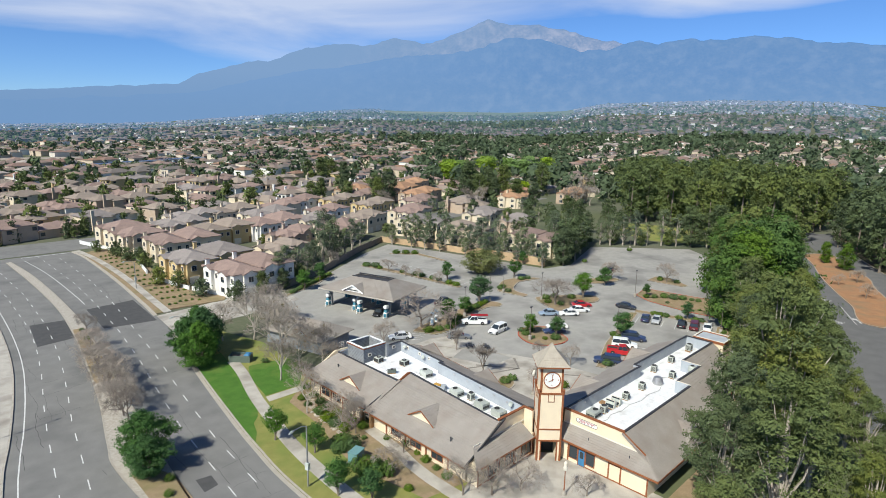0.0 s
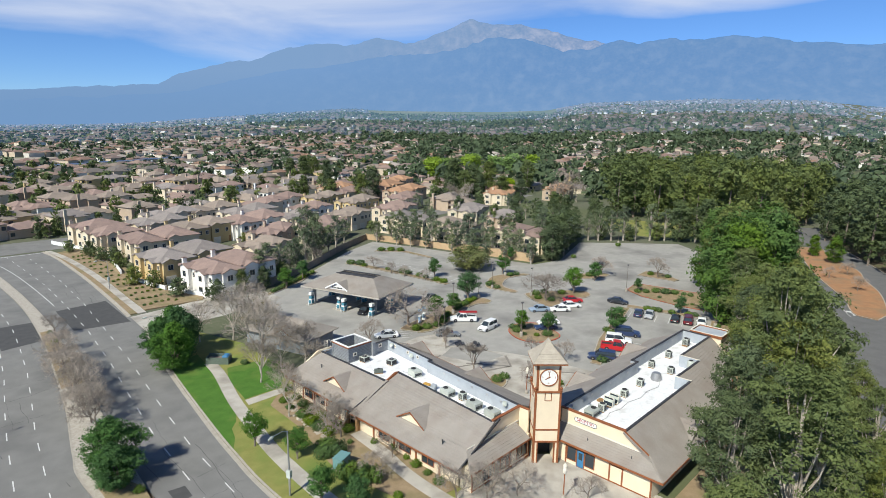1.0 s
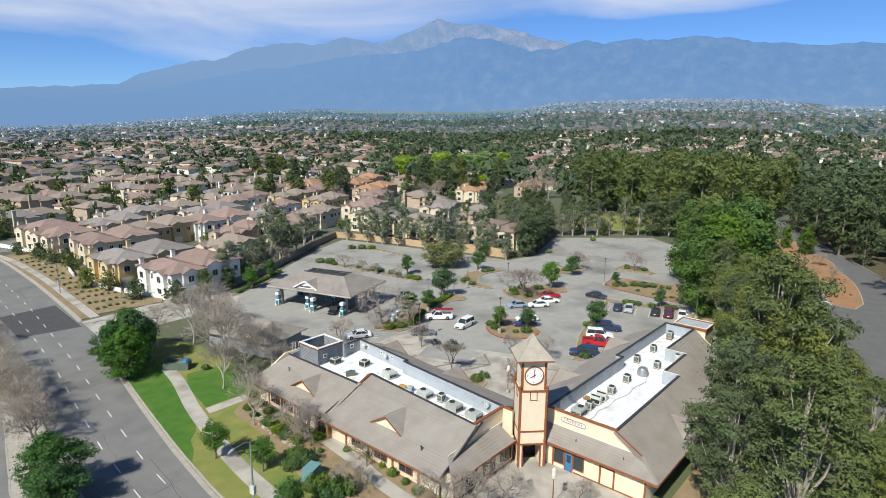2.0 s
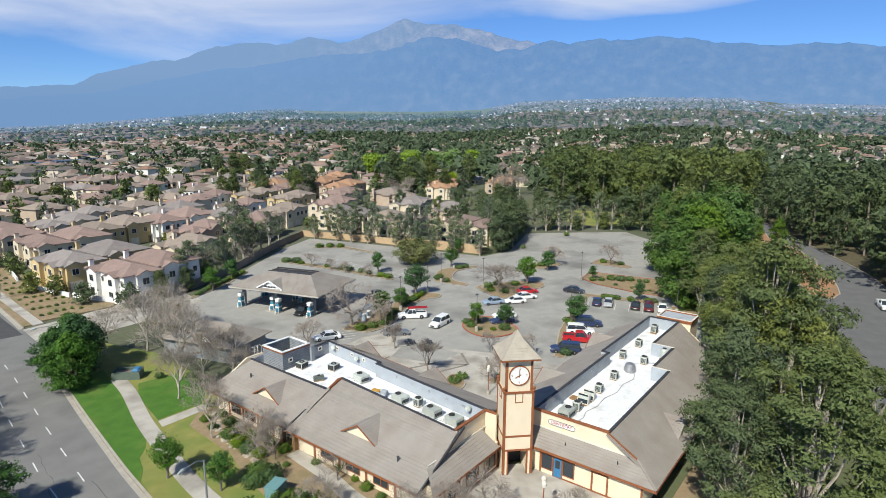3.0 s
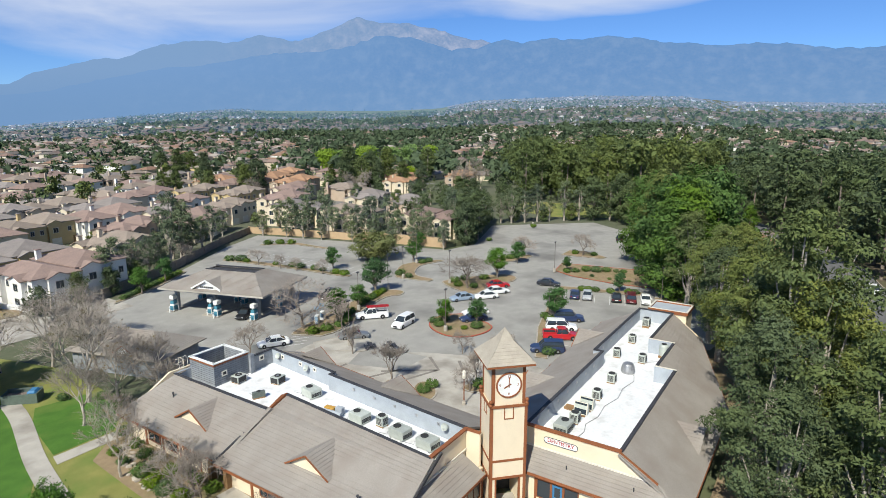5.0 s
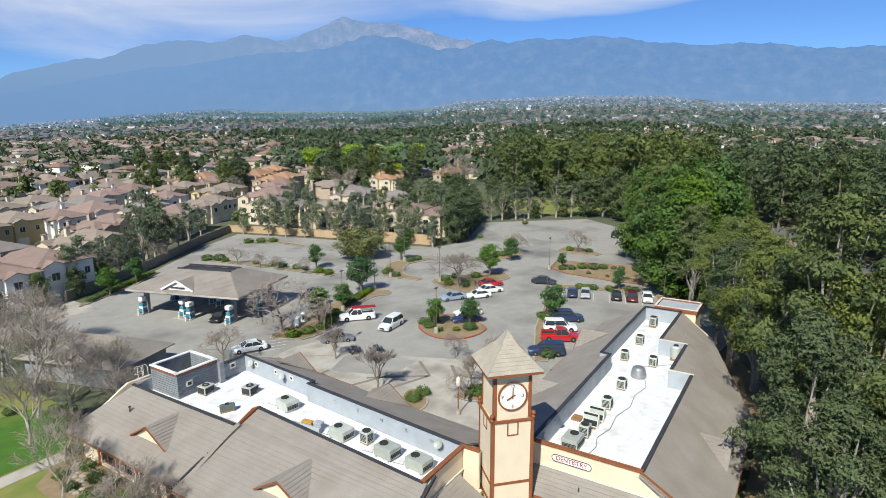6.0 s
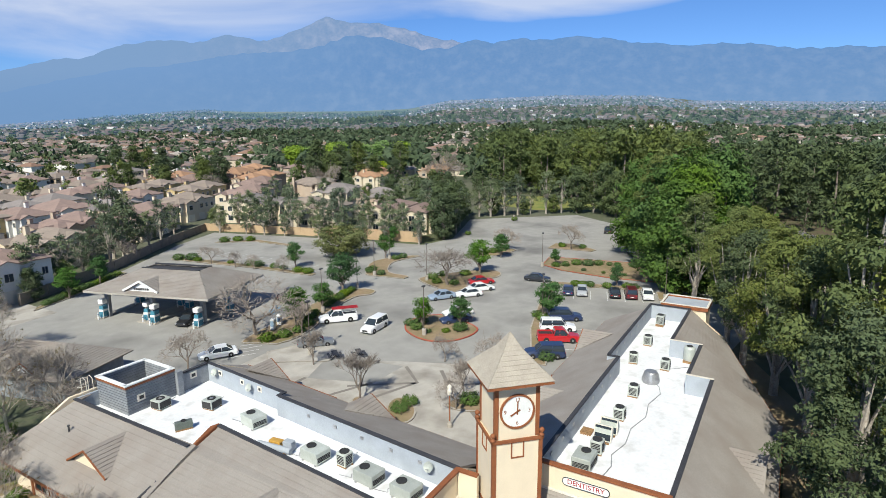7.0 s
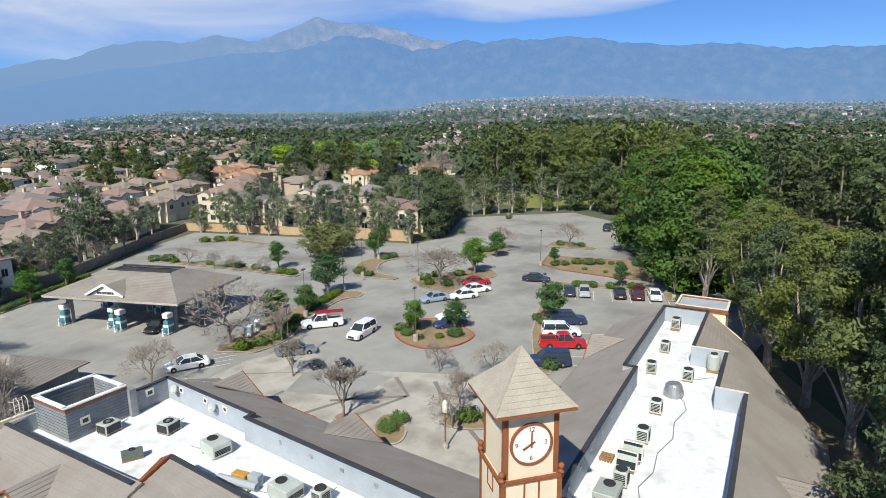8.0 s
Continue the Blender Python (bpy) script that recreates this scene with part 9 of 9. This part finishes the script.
def far_trees(name, near, far, mat, per, big):
    """Trees among the far houses and in the far woods, ring by ring."""
    g = np.random.default_rng(int(near))
    r2 = random.Random(int(near) + 14)
    cx = []
    for x, y, r, q in HOUSES_FAR:
        if near <= r < far:
            for _ in range(3):
                if r2.random() < 0.62:
                    cx.append((x + r2.uniform(-15, 15), y + r2.uniform(-15, 15), r2.uniform(3.5, 9) if r2.random() < 0.85 else r2.uniform(9, 14)))
    count = int((far * far - max(near, 300) ** 2) * math.pi * 70 / 360 / (130 if far < 1400 else 420))
    for _ in range(count):
        way, r = r2.uniform(-14, 62), math.sqrt(r2.uniform(max(near, 300) ** 2, far ** 2))
        x, y = HUB[0] + r * math.cos(radians(way)), HUB[1] + r * math.sin(radians(way))
        if r2.random() > wooded(way, r, x, y) or in_open(way, r):
            continue
        if r < 480 and (inside(x, y, WOOD_A) or inside(x, y, WOOD_B)) or (y < 240 and x < 210 and way > 18) or r < 330:
            continue
        cx.append((x, y, r2.uniform(8, 15)))
    C = np.array(cx)
    idx = np.repeat(np.arange(len(C)), per)
    n = len(idx)
    h = C[idx, 2]
    zz = np.array([rise(a, b) for a, b in C[:, :2]])[idx]
    d = g.normal(size=(n, 3))
    d /= np.linalg.norm(d, axis=1)[:, None]
    rad = h * 0.42
    c = np.stack([C[idx, 0] + d[:, 0] * rad * 0.8, C[idx, 1] + d[:, 1] * rad * 0.8, zz + h * 0.56 + d[:, 2] * h * 0.33], 1)
    nrm = d + g.normal(size=(n, 3)) * 0.5
    nrm /= np.linalg.norm(nrm, axis=1)[:, None]
    t = np.cross(nrm, g.normal(size=(n, 3)))
    t /= np.linalg.norm(t, axis=1)[:, None]
    b = np.cross(nrm, t)
    s = (h * 0.24 * big * g.uniform(0.6, 1.3, n))[:, None]
    V = np.stack([c - t * s - b * s * 0.6, c - t * s * 0.8 + b * s * 0.7, c + t * s], 1).reshape(-1, 3)
    me = bpy.data.meshes.new(name)
    me.from_pydata(V.tolist(), [], np.arange(n * 3).reshape(-1, 3).tolist())
    me.materials.append(mat)
    tagged(new(name, me), "far trees among the houses and woods", "trees", "", "stuff")


FAR_GREEN = ((0.055, 0.085, 0.04), (0.095, 0.135, 0.062), (0.145, 0.185, 0.09))
far_trees("far_trees", 0, 1150, leaf_material("far_foliage", *FAR_GREEN), 24, 0.85)
# from here the leaves emit haze blue; the last ring is also dimmed
far_trees("distant_trees", 1150, 2150, haze_glow(leaf_material("distant_foliage", *FAR_GREEN), HAZE_1), 11, 1.2)
far_trees("horizon_trees", 2150, 3050, haze_glow(leaf_material("horizon_foliage", *FAR_GREEN), HAZE_2), 5, 1.6)
far_trees("last_trees", 3050, 3900, haze_glow(leaf_material("last_foliage", *(tuple(c * 0.55 for c in t) for t in FAR_GREEN)), HAZE_3), 2, 1.1)

# ---- park drive beyond the belt ----
drive = smooth_line([(-30, -52), (10, -44), (40, -37), (58, -30.5), (74, -27.5), (92, -22.5), (112, -13.5), (132, -5), (150, 3), (172, 15), (200, 30)], 5)
slab("park_drive", offset_line(drive, 9.0) + offset_line(drive, -4.6)[::-1], -0.05, 0.008, M["drive"], "dark asphalt park drive with white lettering", "road")
drive_b = smooth_line([(50, -40), (70, -35), (98, -28.5), (120, -24.5), (138, -17.5), (158, -8), (200, 12), (230, 22)], 5)
slab("park_drive", offset_line(drive_b, 6.5) + offset_line(drive_b, -4.4)[::-1], -0.05, 0.004, M["drive"], "dark asphalt park drive behind the bare median", "road")
# woodland floor, coloured dark for the shade below the crowns
slab("leaf_litter", offset_line(drive_b, -4.5) + offset_line(drive_b, -17)[::-1], -0.05, 0.012, M["litter"], "leaf litter coloured dark for the tree shade beside the park drive", "soil")
band("kerb", offset_line(drive_b, -4.5), -0.14, 0.0, 0.15, M["kerb"], "pale kerb between the park drive and the wood", "kerb")
soil = smooth_line([(98, -21.2), (99, -17), (104.5, -14.6), (112, -12.6), (122, -7.7), (140, 0.5), (158, 7), (176, 14), (181, 6), (169, 2), (152, -8.9), (139.5, -12.6), (127, -17.5), (114, -20.6), (104, -22.2)], 3)
slab("drive_median", soil, 0.0, 0.14, M["redsoil"], "bare reddish soil median of the park drive", "median")
band("kerb", soil, -0.22, 0.0, 0.16, M["kerb"], "pale kerb round the bare median", "kerb", closed=True)
for w, x, y, slim in (("AHEAD", 95.7, -12.6, 0.62), ("SIGNAL", 114.2, -6.3, 0.5)):
    ob = text_mesh("road_lettering", w, 1.5, M["line"], pose(x, y, 0.02, 0, 0, 85) @ Matrix.Diagonal((slim, 2.0, 1, 1)), None, 0.002)
    tagged(ob, f"white painted road word {w.lower()}", "road marking", "", "structure")
band("lane_line", [(96.8, -16.4), (110.2, -10.7)], 0.14, 0.008, 0.014, M["line"], "white lane line on the park drive", "road marking")
band("edge_line", [(94.6, -10.0), (107.9, -5.3)], 0.12, 0.008, 0.014, M["line"], "white edge line on the park drive", "road marking")
slab("turn_arrow", [(98.6, -17.0), (100.2, -16.6), (101.2, -15.6), (101.9, -15.9), (101.6, -14.6), (100.3, -14.9), (100.8, -15.3), (99.9, -16.2), (98.5, -16.6)], 0.008, 0.014, M["line"], "white turn arrow on the park drive", "road marking")
for x, y, h in ((123.5, -13.3, 5.6), (134, -5, 4.4), (142, -8, 5.6)):
    plant("bare", x, y, h, z=0.1)
for x, y, h in ((158, -1.6, 8.5), (165, 5.5, 7)):
    plant("bright", x, y, h, z=0.1)

# ---- mountains on the horizon ----
# summits and saddles of the crest: bearing in degrees from the x axis, height in metres
CREST = [(110, 120), (95, 160), (81, 205), (76, 250), (69, 285), (68, 330), (66.5, 365), (63.4, 450), (62.4, 470), (61.4, 462), (59, 535), (55.5, 602), (52, 605), (49.8, 648), (47.6, 622), (46.6, 625), (43.2, 732), (41.4, 785),
         (39.7, 752), (36.9, 760), (33.6, 712), (29.3, 630), (26.5, 560), (23.2, 540), (17.9, 530), (8.9, 450), (0.4, 400), (-20, 320), (-35, 200)]
FRONT = [(110, 40), (81, 150), (70, 215), (63, 330), (57, 420), (53, 470), (49.8, 520), (44.6, 570), (39.4, 655), (36.3, 655), (33, 590), (30.5, 590), (28.5, 622), (26.5, 618), (23.2, 642), (20.6, 618), (17.9, 640), (13.9, 592), (8.9, 548), (6.4, 554), (0.4, 498), (-6, 464), (-20, 415), (-35, 290)]


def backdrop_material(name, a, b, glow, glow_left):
    """Far slopes: rock and scrub, with haze put in as emission, thicker to the north and towards the plain."""
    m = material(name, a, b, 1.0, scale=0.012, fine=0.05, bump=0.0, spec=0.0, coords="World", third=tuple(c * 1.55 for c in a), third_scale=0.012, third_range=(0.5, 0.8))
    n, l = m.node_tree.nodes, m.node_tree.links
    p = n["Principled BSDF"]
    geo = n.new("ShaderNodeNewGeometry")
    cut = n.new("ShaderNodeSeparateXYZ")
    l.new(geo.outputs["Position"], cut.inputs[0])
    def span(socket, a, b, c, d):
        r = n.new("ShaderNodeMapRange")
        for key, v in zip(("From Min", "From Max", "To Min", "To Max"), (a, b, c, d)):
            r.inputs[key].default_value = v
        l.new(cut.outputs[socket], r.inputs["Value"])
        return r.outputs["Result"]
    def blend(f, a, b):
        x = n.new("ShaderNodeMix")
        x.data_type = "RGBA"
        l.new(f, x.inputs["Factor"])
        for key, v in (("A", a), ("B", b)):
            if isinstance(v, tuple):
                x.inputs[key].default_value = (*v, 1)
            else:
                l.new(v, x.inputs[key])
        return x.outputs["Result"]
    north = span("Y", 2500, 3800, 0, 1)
    floor_haze = span("Z", 120, 420, 0.8, 0)
    # emission stands in for the haze over the slopes
    l.new(blend(floor_haze, blend(north, glow, glow_left), (0.138, 0.255, 0.445)), p.inputs["Emission Color"])
    # rock goes near-black to the north, where the haze colour takes over
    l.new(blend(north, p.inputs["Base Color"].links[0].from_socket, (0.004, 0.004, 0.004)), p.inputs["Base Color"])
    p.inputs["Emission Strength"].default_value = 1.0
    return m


def mountain_range(name, table, r_foot, r_crest, mat, rough, label):
    bm = bmesh.new()
    cols, rows = 520, 30
    grid = []
    for i in range(cols + 1):
        way = -35 + 145 * i / cols
        top = by_bearing(table, way)
        col = []
        for k in range(rows + 1):
            s = k / rows
            r = r_foot + (r_crest - r_foot) * s
            x, y = HUB[0] + r * math.cos(radians(way)), HUB[1] + r * math.sin(radians(way))
            base = rise(x, y) - 6
            crag = noise.fractal(Vector((x, y, 0)) / 420, 1.0, 2.0, 6)
            gully = 1 - abs(noise.noise(Vector((way * 0.9, s * 1.2, 3)))) * 2
            z = base + max(0, top - base) * (s ** 1.25) + (crag * 90 + gully * 60) * rough * s * (1 - s * 0.9) * (0.3 + max(0, top - base) / 500)
            z += (crag * 13 + noise.fractal(Vector((x, y, 5)) / 90, 1.0, 2.0, 4) * 9) * s
            col.append(bm.verts.new((x, y, z)))
        # the back falls away behind the crest
        x, y = HUB[0] + (r_crest + 120) * math.cos(radians(way)), HUB[1] + (r_crest + 120) * math.sin(radians(way))
        col.append(bm.verts.new((x, y, 0)))
        grid.append(col)
    for a, b in zip(grid, grid[1:]):
        for k in range(rows + 1):
            bm.faces.new((a[k], a[k + 1], b[k + 1], b[k]))
    bmesh.ops.recalc_face_normals(bm, faces=bm.faces)
    return tagged(part(name, bm, mat, smooth=True), label, "mountains", "", "structure")


# haze emission of the northern slopes
HAZE_NORTH, HAZE_NORTH_HIGH = (0.150, 0.276, 0.490), (0.172, 0.290, 0.480)
mountain_range("mountain_range", [(a, h * 1.05) for a, h in CREST], 4150, 4720, backdrop_material("far_rock", (0.10, 0.075, 0.058), (0.014, 0.014, 0.014), (0.138, 0.236, 0.415), HAZE_NORTH_HIGH), 1.0, "hazy blue mountain range with a pale bare summit")
mountain_range("foothills", FRONT, 3950, 4420, backdrop_material("near_scrub", (0.026, 0.024, 0.018), (0.006, 0.008, 0.008), (0.108, 0.228, 0.446), HAZE_NORTH), 1.1, "hazy dark blue scrub-covered foothills")
